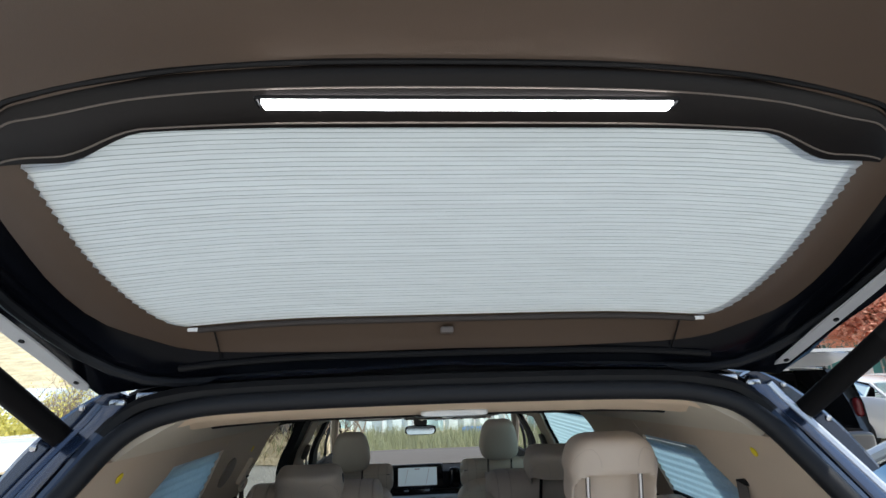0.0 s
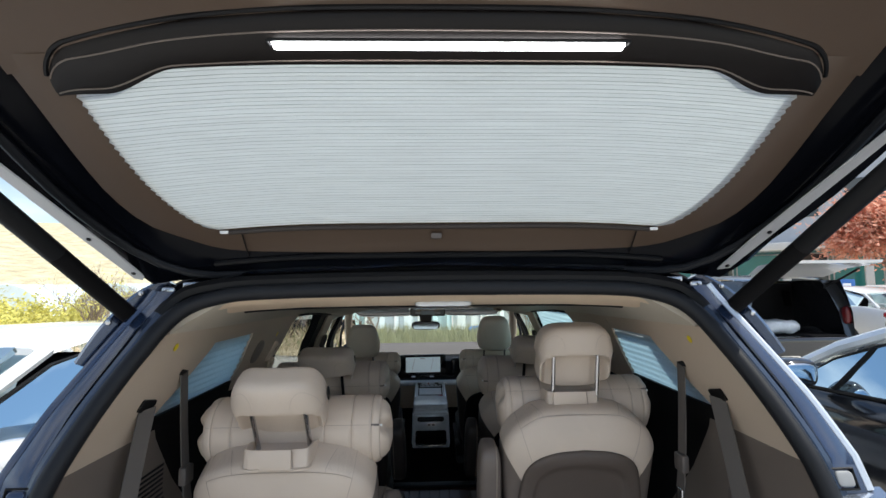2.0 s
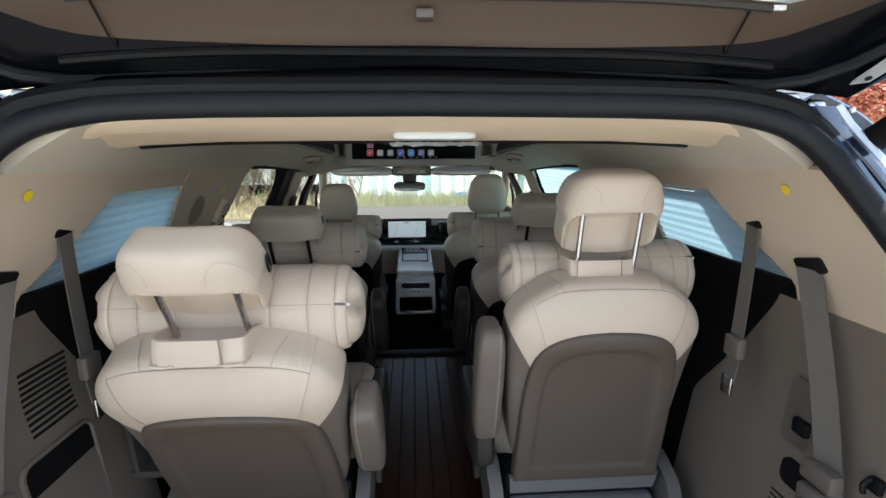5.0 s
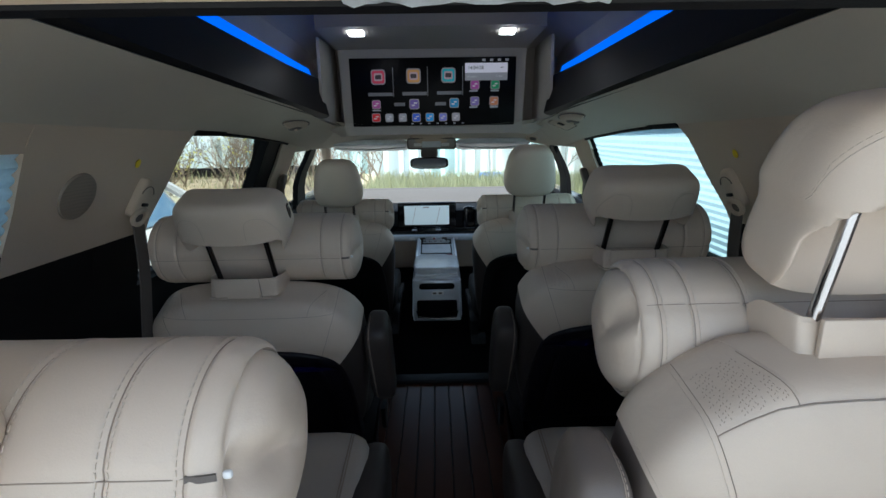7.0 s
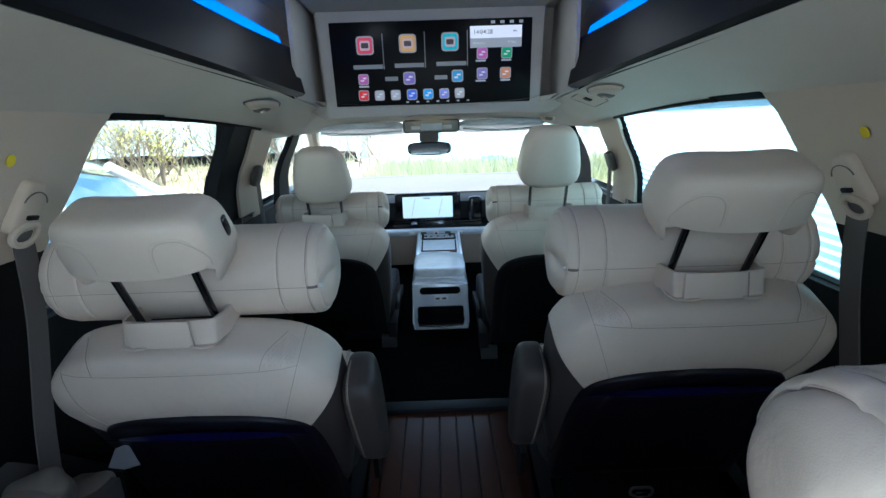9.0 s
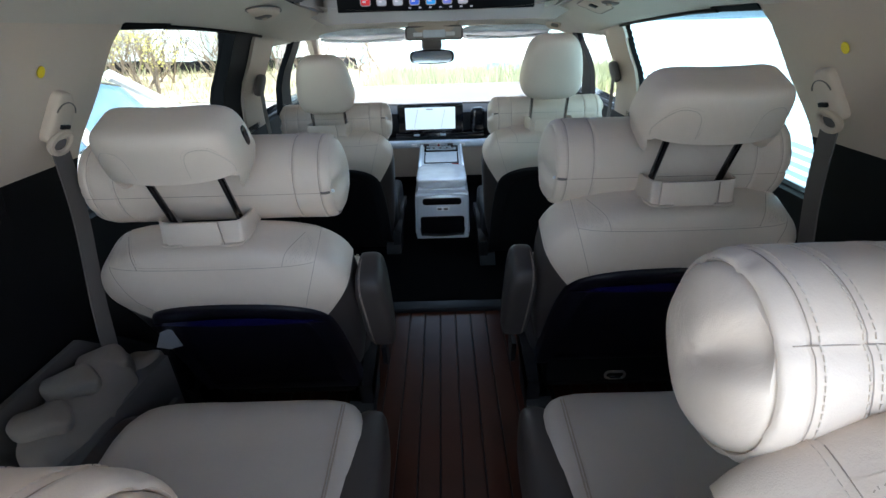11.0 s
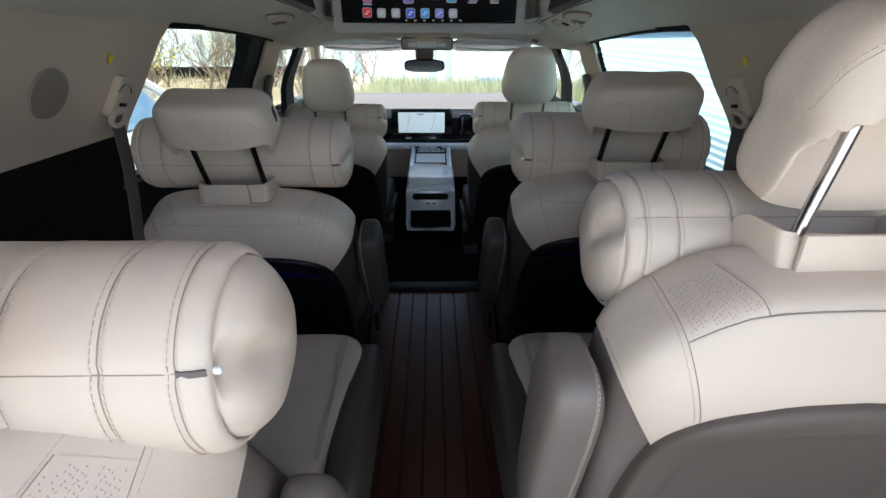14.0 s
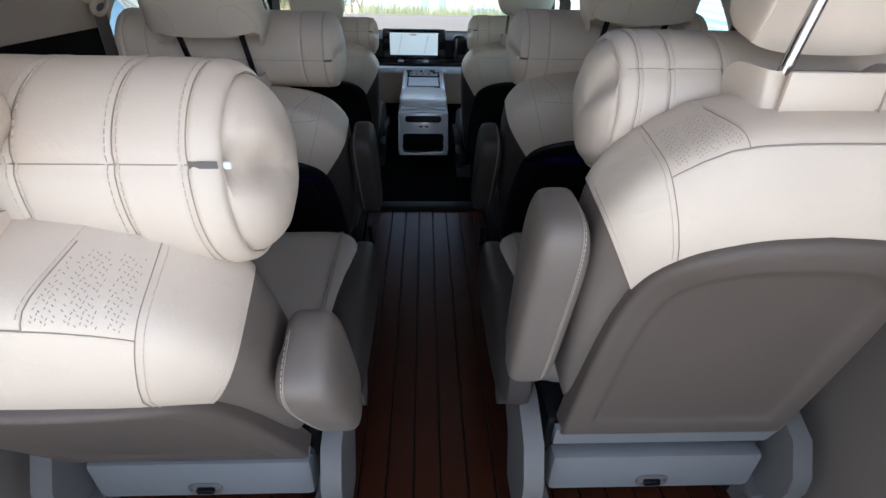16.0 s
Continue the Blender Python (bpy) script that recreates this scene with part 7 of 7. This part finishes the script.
def tree(name, label, category, at, stems, length, radius, depth, leaves, leaf_size, leaf_mat, seed, group="", lean=0.35, scatter=0.12):
    rnd = random.Random(seed)
    t = thing(name, label, category, group=group, at=at)
    trunk_lines, lines, tips = [], [], []
    for _ in range(stems):
        got = []
        d = Vector((rnd.uniform(-lean, lean), rnd.uniform(-lean, lean), 1)).normalized()
        grow(rnd, Vector(at) + Vector((rnd.uniform(-0.12, 0.12) * stems * 0.5, rnd.uniform(-0.12, 0.12) * stems * 0.5, -0.05)), d, length, radius, depth, got, tips)
        trunk_lines.append(got[0])
        lines += got[1:]
    part("trunk", tapered(trunk_lines, 6), BARK, t)
    if lines:
        part("limb", tapered(lines, 3), BARK, t)
    if leaves:
        bm = bmesh.new()
        for _ in range(leaves):
            c = rnd.choice(tips) + Vector((rnd.gauss(0, scatter), rnd.gauss(0, scatter), rnd.gauss(0, scatter)))
            u = Vector((rnd.uniform(-1, 1), rnd.uniform(-1, 1), rnd.uniform(-1, 1))).normalized()
            w = u.orthogonal().normalized()
            sz = leaf_size * rnd.uniform(0.6, 1.3)
            bm.faces.new([bm.verts.new(c + a) for a in (u * sz, w * sz * 0.55, -u * sz, -w * sz * 0.55)])
        part("crown", bm, leaf_mat, t, smooth=False)
    return t


for k, (x, d, s) in enumerate(((-2.9, 1.7, 1.0), (-3.8, 2.2, 1.1), (-4.7, 1.9, 0.9), (-5.6, 2.6, 1.1), (-6.6, 2.2, 1.0), (-7.6, 3.0, 1.2), (-3.4, 3.8, 1.1), (-5.2, 4.2, 1.2), (-1.9, 3.4, 1.0), (2.9, 3.2, 0.9))):
    tree("bare_bush", "leafless pale-branched bush on the grass bank", "bush", (x, edge_y(x) + d, land(x, edge_y(x) + d)), 4, 0.62 * s, 0.026, 4, 0, 0.05, LEAF_YELLOW, 40 + k, "bushes on the bank", 0.9)
for k, (x, d, s) in enumerate(((-10.4, 1.2, 0.9), (-11.3, 1.6, 1.0), (-12.3, 1.2, 0.9), (-13.4, 1.6, 1.0), (-10.9, 2.6, 1.0), (-12.8, 2.8, 1.0), (-14.6, 1.7, 1.0), (-15.4, 2.4, 1.2), (-17.0, 2.0, 1.1), (-18.6, 2.4, 1.2), (-9.6, 1.5, 1.0), (-11.9, 2.1, 1.2), (-13.9, 2.3, 1.25), (-16.2, 1.4, 1.1), (-17.8, 2.9, 1.3), (-19.6, 1.8, 1.1), (-12.6, 3.4, 1.3), (-10.2, 3.2, 1.2))):
    tree("yellow_shrub", "yellow-green budding shrub beside the road", "shrub", (x, edge_y(x) + d, land(x, edge_y(x) + d)), 4, 0.40 * s, 0.011, 2, 1300, 0.05, LEAF_YELLOW, 70 + k, "shrubs by the road", 0.7, 0.2)
for k, (x, d, s) in enumerate(((-8.4, 1.4, 1.1), (-9.3, 2.4, 1.2), (-4.9, 1.2, 0.9), (-6.2, 0.9, 0.9), (-7.4, 1.6, 1.0))):
    tree("budding_bush", "thin-branched bush with few pale green buds", "bush", (x, edge_y(x) + d, land(x, edge_y(x) + d)), 5, 0.66 * s, 0.030, 4, 420 if k % 3 == 0 else 60, 0.035, LEAF_YELLOW, 140 + k, "bushes on the bank", 0.8, 0.1)
tree("young_tree", "thin bare young tree before the greenhouse", "tree", (-1.3, edge_y(-1.3) + 2.6, 0.0), 1, 0.9, 0.035, 3, 0, 0.05, LEAF_YELLOW, 9, "", 0.15)
tree("red_tree", "broad tree with rusty red spring leaves", "tree", (14.0, 13.6, 0.0), 1, 1.45, 0.13, 4, 20000, 0.065, LEAF_RED, 12, "", 0.1, 0.35)
rows = []
for j in range(9):
    row = []
    for k in range(41):
        a = radians(60 + 100 * k / 40)
        r = 95 + 22 * j
        row.append((r * math.cos(a), r * math.sin(a), -3 + (34 * (j / 8) ** 0.8) * (0.75 + 0.5 * noise.noise(Vector((k * 0.21, 0.3, 0)))) * max(0.0, min(1.0, (a - 1.75) / 0.35)) + 1.5 * noise.noise(Vector((k * 0.9, j * 0.9, 4)))))
    rows.append(row)
hill = part("hill", loft(rows, False), HILL)
tagged(hill, "wooded spring hillside in the distance", "hill", kind="structure")

# greenhouses and sheet fence beyond the bank
for k, (x, y, r, ln, mat) in enumerate(((-17.5, 34, 2.3, 30, PALE_SHEET), (-23, 34, 2.3, 30, PALE_SHEET), (-29, 36, 2.4, 30, PALE_SHEET), (-11.5, 36, 2.3, 26, PALE_SHEET), (-5.5, 38, 2.3, 24, TEAL), (0.5, 38, 2.3, 24, TEAL))):
    gh = thing("greenhouse", "long plastic tunnel greenhouse with hoops", "greenhouse", group="greenhouses", at=(x, y, -1.6))
    rings = [[(x + r * math.cos(radians(180 * i / 14)) - 0.12 * (yy - y), yy, -0.5 + r * 1.05 * math.sin(radians(180 * i / 14))) for i in range(15)] for yy in (y - ln / 2 + 6, y + ln / 2)]
    part("sheet", loft(rings, False), mat, gh)
    part("end_wall", loft([[(x + r * math.cos(radians(180 * i / 14)) + 0.12 * (ln / 2 - 6), y - ln / 2 + 6, -0.5 + f * r * 1.05 * math.sin(radians(180 * i / 14))) for i in range(15)] for f in (0.02, 1.0)], False), mat, gh)
    for j in range(8):
        yy = y - ln / 2 + 6.2 + j * (ln - 7) / 7
        part("hoop", tube([(x + (r + 0.02) * math.cos(radians(180 * i / 12)) - 0.12 * (yy - y), yy, -0.5 + (r * 1.05 + 0.02) * math.sin(radians(180 * i / 12))) for i in range(13)], 0.035, 4), WHITE, gh)
fence = thing("sheet_fence", "pale teal plastic sheet fence with posts", "fence", at=(0, 21, -1.0))
for k in range(16):
    x = -9.0 + 1.25 * k
    rows = [[(x + 1.22 * i / 6, 20.5 + 0.10 * math.sin(i * 2.1 + k), z) for i in range(7)] for z in (-1.05, -0.3, 1.35 + 0.25 * noise.noise(Vector((k, 0, 0))))]
    part("sheet", loft(rows, False), FENCE_BLUE if k % 3 == 1 else PALE_SHEET, fence)
    part("post", tube([(x, 20.46, -1.1), (x, 20.46, 1.75)], 0.03, 6), WHITE, fence)
drum = part("blue_tarp", moved(pillow(0.5, 0.4, 0.28, 3, 8, lambda p: p + Vector((0.05, 0.03, 0.06)) * noise.noise(p * 6)), pose(1.65, 15.0, 0.0)), material("blue_tarp_plastic", (0.03, 0.22, 0.62), 0.5))
tagged(drum, "crumpled blue tarpaulin on the grass", "tarpaulin")
dark_row = part("field_cover", loft([[(x, edge_y(x) + d, land(x, edge_y(x) + d) + h) for x in [-14 + 0.5 * k for k in range(24)]] for d, h in ((4.4, 0.0), (4.7, 0.32), (5.2, 0.36), (5.6, 0.0))], False), BLACK_FELT)
tagged(dark_row, "strip of black mulch film behind the bushes", "mulch film")


# ---- parked cars ----
def wheel(car, x, y, r=0.34, side=1):
    w = part("wheel", moved(loft([[(side * o, rr * math.cos(2 * math.pi * k / 28), rr * math.sin(2 * math.pi * k / 28)) for k in range(28)] for o, rr in ((-0.10, 0.2), (-0.10, r - 0.02), (-0.08, r), (0.08, r), (0.10, r - 0.03), (0.095, r - 0.10))]), pose(x, y, r)), TYRE, car)
    part("rim", moved(loft([[(side * o, rr * math.cos(2 * math.pi * k / 28), rr * math.sin(2 * math.pi * k / 28)) for k in range(28)] for o, rr in ((0.0, r - 0.11), (0.092, r - 0.10), (0.088, r - 0.12), (0.05, 0.10), (0.07, 0.04))]), pose(x, y, r)), SILVER, w)
    for k in range(5):
        a = 2 * math.pi * k / 5
        part("spoke", moved(box(0.055 * side - 0.02, 0.055 * side + 0.02, -0.02, 0.02, 0.05, r - 0.10, 0.005), pose(x, y, r, 360 * k / 5)), SILVER, w)


def car(label, xc, y_nose, paint, facing=1, height=1.45, length=4.7, half=0.91, group="parked cars", lamp=None):
    """A parked car; its nose points along +y when facing is 1."""
    c = thing("parked_car", label, "car", group=group, at=(xc, y_nose - facing * length / 2, 0))
    def L(d):
        return y_nose - facing * d
    hood, belt, rf = height * 0.64, height * 0.68, height
    prof = [(0.0, 0.50, 0.30), (0.06, 0.66, 0.22), (0.5, hood - 0.04, 0.20), (1.15, hood + 0.02, 0.20), (1.5, belt, 0.20), (2.5, belt + 0.01, 0.19), (3.6, belt + 0.03, 0.20), (4.2, belt + 0.04, 0.22), (length - 0.08, belt - 0.02, 0.28), (length, 0.66, 0.36)]
    rings = []
    for d, top, low in prof:
        w = half * (1 - 0.16 * max(0, 1 - d / 0.7) ** 2 - 0.10 * max(0, 1 - (length - d) / 0.6) ** 2)
        rings.append([(xc + s * w * k, L(d), z) for s, k, z in ((-1, 0.92, low), (-1, 0.99, (low + 0.35)), (-1, 1.0, top - 0.22), (-1, 0.985, top - 0.06), (-1, 0.93, top), (0, 0, top + (0.03 if d < 1.4 or d > 4.3 else -0.42)), (1, 0.93, top), (1, 0.985, top - 0.06), (1, 1.0, top - 0.22), (1, 0.99, low + 0.35), (1, 0.92, low))])
    part("body", loft(rings), paint, c)
    cab = [(1.35, belt - 0.02, 0.80), (1.75, belt + 0.24, 0.74), (2.25, rf - 0.05, 0.66), (2.7, rf, 0.64), (3.5, rf - 0.03, 0.63), (4.0, rf - 0.14, 0.64), (length - 0.25, belt + 0.02, 0.74)]
    top = [r for r in cab if r[1] > rf - 0.16]
    rings = [[(xc - w, L(d), z - 0.035), (xc - w * 0.9, L(d), z), (xc, L(d), z + 0.02), (xc + w * 0.9, L(d), z), (xc + w, L(d), z - 0.035), (xc + w * 0.9, L(d), z - 0.03), (xc, L(d), z - 0.012), (xc - w * 0.9, L(d), z - 0.03)] for d, z, w in top]
    part("roof", loft(rings), paint, c)
    base_x = 0.86 * half / 0.91
    for s in (-1, 1):
        for line in ([(1.38, belt, base_x), (1.75, belt + 0.22, 0.76), (2.25, rf - 0.06, 0.665)], [(2.66, belt, base_x), (2.66, rf - 0.04, 0.645)], [(3.46, belt, base_x), (3.46, rf - 0.05, 0.63)], [(length - 0.28, belt + 0.02, 0.76), (4.0, rf - 0.16, 0.645)]):
            # black car's near front pillar is silver: sky reflection given as colour
            part("pillar", tube([(xc + s * x_, L(d), z) for d, z, x_ in line], 0.030, 8), SILVER if s < 0 and paint is CAR_BLACK and line[0][0] < 2 else paint, c)
        part("car_seat", moved(pillow(0.22, 0.08, 0.26, 4, 8), pose(xc + s * 0.36, L(2.75), belt + 0.05, facing * 12)), BLACK_FELT, c)
    for s in (-1, 1):
        def on_side(d, f):
            z = lerp([(a, b) for a, b, _ in cab], d)
            w = lerp([(a, e) for a, _, e in cab], d)
            base = 0.86 * half / 0.91
            zz = belt - 0.02 + (z - 0.05 - belt + 0.02) * f
            return (xc + s * (base + (w - base) * f + 0.012), L(d), zz)
        for d0, d1 in ((1.52, 2.62), (2.70, 3.42), (3.50, 4.02)):
            out = [on_side(d0, 0.14), on_side(d1, 0.14), on_side(d1, 0.93)] + ([on_side(2.25, 0.93), on_side(1.95, 0.92), on_side(1.72, 0.88)] if d0 < 2 else [on_side(d0, 0.93)])
            win = part("side_window", plate(out, (s * 0.006, 0, 0)), MIRROR_FILM, c)
            if d0 < 2:
                part("divider", tube([on_side(1.80, 0.12), on_side(1.92, 0.92)], 0.014, 6), BLACK, win)
            part("window_trim", tube(out, 0.010, 5, closed=True), CHROME if d0 > 1.7 else BLACK, win)
        if s:
            part("door_handle", tube(smooth_line([(xc + s * (half + 0.002), L(2.50), belt - 0.14), (xc + s * (half + 0.03), L(2.55), belt - 0.135), (xc + s * (half + 0.03), L(2.70), belt - 0.135), (xc + s * (half + 0.002), L(2.75), belt - 0.14)], 4), 0.012, 6), CHROME, c, "chrome door handle")
            part("door_gap", tube([(xc + s * (half + 0.001), L(2.66), 0.42), (xc + s * (half + 0.001), L(2.66), belt - 0.10)], 0.006, 4), BLACK, c)
            part("door_gap", tube([(xc + s * (half + 0.001), L(1.52), 0.42), (xc + s * (half + 0.001), L(1.52), belt - 0.10)], 0.006, 4), BLACK, c)
            m = part("door_mirror", moved(pillow(0.11, 0.07, 0.075, 3.5, 8), pose(xc + s * (half + 0.10), L(1.72), belt + 0.085)), paint, c)
            part("mirror_glass", moved(pillow(0.085, 0.008, 0.055, 3.5, 6), pose(xc + s * (half + 0.11), L(1.72 + 0.068), belt + 0.085)), material("sky_mirror", (0.7, 0.75, 0.8), 0.05, metal=1.0), m)
            part("sill", box(xc + s * half * 0.94 - 0.03, xc + s * half * 0.94 + 0.03, min(L(1.3), L(3.6)), max(L(1.3), L(3.6)), 0.20, 0.34, 0.02), BLACK, c, "dark door sill")
            wheel(c, xc + s * (half - 0.10), L(0.92), 0.335, s)
            wheel(c, xc + s * (half - 0.10), L(3.72), 0.335, s)
            part("head_lamp", moved(pillow(0.17, 0.10, 0.06, 3.5, 8), pose(xc + s * (half - 0.24), L(0.16), hood - 0.17)), lamp or WHITE, c)
            part("rear_lamp", moved(pillow(0.16, 0.08, 0.07, 3.5, 8), pose(xc + s * (half - 0.22), L(length - 0.06), belt - 0.12)), RED_LENS, c)
    part("windscreen", plate([(xc - 0.74, L(1.40), belt + 0.035), (xc + 0.74, L(1.40), belt + 0.035), (xc + 0.60, L(2.18), rf - 0.055), (xc - 0.60, L(2.18), rf - 0.055)], (0, facing * 0.012, 0.02)), MIRROR_FILM if facing < 0 else GLASS, c)
    part("rear_window", plate([(xc - 0.66, L(length - 0.32), belt + 0.06), (xc + 0.66, L(length - 0.32), belt + 0.06), (xc + 0.57, L(4.05), rf - 0.15), (xc - 0.57, L(4.05), rf - 0.15)], (0, -facing * 0.012, 0.02)), GLASS, c)
    return c


car("black parked car with chrome door handles and window trim", 2.90, 4.05, CAR_BLACK, height=1.50, length=4.7, lamp=CAR_GLASS)
car("white parked car with blue sky in its windows", -2.36, -0.25, CAR_WHITE, facing=-1, height=1.38, length=4.7)
car("white parked car by the building", 10.2, 14.0, CAR_WHITE)
car("white parked car further along the row", 12.9, 15.5, CAR_WHITE)

# a second van with its tailgate open
van = thing("parked_van", "black van with raised tailgate and dark boot", "van", group="parked cars", at=(6.75, 10.4, 0))
vx, vy = 6.75, 8.3
side_prof = [(0.30, 0.93), (0.6, 0.97), (1.0, 0.96), (1.3, 0.88), (1.6, 0.76)]
for s in (-1, 1):
    part("body_side", loft([[(vx + s * w, y, z) for z, w in side_prof] for y in (vy + 0.0, vy + 0.4, vy + 4.2)], False), CAR_BLACK, van)
    part("tail_pillar", loft([[(vx + s * (w - 0.12), vy + (z - 0.3) * 0.22, z), (vx + s * w, vy - 0.02 + (z - 0.3) * 0.22, z), (vx + s * w, vy + 0.15 + (z - 0.3) * 0.22, z)] for z, w in side_prof]), CAR_BLACK, van)
    part("rear_lamp", moved(pillow(0.06, 0.06, 0.16, 3.5, 8), pose(vx + s * 0.93, vy + 0.10, 0.95)), DULL_RED, van)
    part("strut", tube([(vx + s * 0.72, vy + 0.32, 1.45), (vx + s * 0.82, vy - 0.35, 1.80)], 0.02, 8), BLACK, van)
    part("side_window", plate([(vx - s * 0.60 + s * 1.2, vy + 1.0, 1.08), (vx + s * 0.60, vy + 2.0, 1.08), (vx + s * 0.56, vy + 2.0, 1.40), (vx + s * 0.56, vy + 1.0, 1.40)], (s * 0.01, 0, 0)), TINTED, van)
    wheel(van, vx + s * 0.86, vy + 0.9, 0.34, s)
part("roof", loft([[(vx - 0.78, y, z - 0.06), (vx - 0.6, y, z), (vx, y, z + 0.03), (vx + 0.6, y, z), (vx + 0.78, y, z - 0.06)] for y, z in ((vy + 0.28, 1.64), (vy + 1.0, 1.70), (vy + 3.6, 1.68), (vy + 4.2, 1.4))], False), CAR_BLACK, van)
part("boot_floor", box(vx - 0.85, vx + 0.85, vy + 0.02, vy + 3.0, 0.52, 0.60, 0.02), BLACK_FELT, van)
part("boot_wall", box(vx - 0.80, vx + 0.80, vy + 1.2, vy + 1.3, 0.60, 1.55, 0.03), TRIM_DARK, van)
part("bumper", moved(pillow(0.93, 0.12, 0.17, 5, 10), pose(vx, vy - 0.02, 0.42)), CAR_BLACK, van)
# white paint on the black van's gate carries the light of the sky
part("raised_gate", loft([[(vx + x * w, y, z + h) for x in (-1, -0.6, 0, 0.6, 1)] for y, z, w, h in ((vy + 0.30, 1.66, 0.72, 0), (vy - 0.1, 1.80, 0.80, 0), (vy - 0.75, 1.88, 0.84, 0), (vy - 0.78, 1.93, 0.84, 0), (vy - 0.1, 1.87, 0.82, 0), (vy + 0.28, 1.72, 0.74, 0))], False), CAR_WHITE, van, "pale sky-lit raised tailgate")
part("gate_glass", loft([[(vx + x, y, z) for x in (-0.6, 0, 0.6)] for y, z in ((vy + 0.15, 1.755), (vy - 0.15, 1.862), (vy - 0.45, 1.905))], False), CAR_GLASS, van)
bag = part("wrapped_bundle", moved(pillow(0.42, 0.25, 0.13, 3, 10, lambda p: p + Vector((0.03, 0.03, 0.03)) * noise.noise(p * 9)), pose(vx - 0.15, vy + 0.5, 0.73)), FILM)
tagged(bag, "bundle wrapped in shiny clear film in the boot", "bundle")

# ---- building ----
CLADDING = material("grey_cladding", (0.42, 0.45, 0.50), 0.6, stain=0.08)
b = thing("office_building", "grey clad building with teal glazing and columns", "building", at=(24, 26, 0))
m = pose(23.0, 22.0, 0, 0, 0, -38)
part("upper_wall", moved(box(-12, 12, 0, 8, 3.4, 9.0), m), CLADDING, b)
part("canopy", moved(box(-12, 12, -1.6, 0.2, 3.2, 3.6, 0.05), m), STEEL_PAINT, b)
part("back_wall", moved(box(-12, 12, 1.2, 8, 0, 3.4), m), material("teal_wall", (0.10, 0.30, 0.29), 0.3), b, "teal lower wall")
for k in range(11):
    x = -11.4 + 2.2 * k
    w = part("window", moved(box(x, x + 2.0, 1.06, 1.14, 0.35, 3.1), m), CAR_GLASS if k % 2 else material("teal_pane", (0.05, 0.24, 0.24), 0.08), b)
    part("window_frame", moved(tube([(x, 1.04, 0.35), (x + 2.0, 1.04, 0.35), (x + 2.0, 1.04, 3.1), (x, 1.04, 3.1)], 0.05, 4, closed=True), m), STEEL_PAINT, w)
for k in range(8):
    x = -11 + 3.2 * k
    part("column", moved(box(x - 0.16, x + 0.16, -1.3, -0.98, 0, 3.3, 0.03), m), STEEL_PAINT, b)
for k in range(8):
    x = -11 + 3.0 * k
    part("upper_window", moved(box(x, x + 1.9, -0.06, 0.02, 5.0, 6.8), m), CAR_GLASS, b)
sign = thing("blue_sign", "small blue sign on a post", "sign", at=(10.6, 11.6, 0))
part("post", tube([(10.6, 11.6, 0), (10.6, 11.6, 1.45)], 0.03, 8), STEEL_PAINT, sign)
part("board", moved(box(-0.16, 0.16, -0.012, 0.012, 1.2, 1.62, 0.01), pose(10.6, 11.57, 0, 0, 0, -40)), material("blue_sign_paint", (0.05, 0.16, 0.45), 0.5), sign)
part("symbol", moved(box(-0.08, 0.08, -0.018, -0.012, 1.30, 1.52), pose(10.6, 11.57, 0, 0, 0, -40)), WHITE, sign)
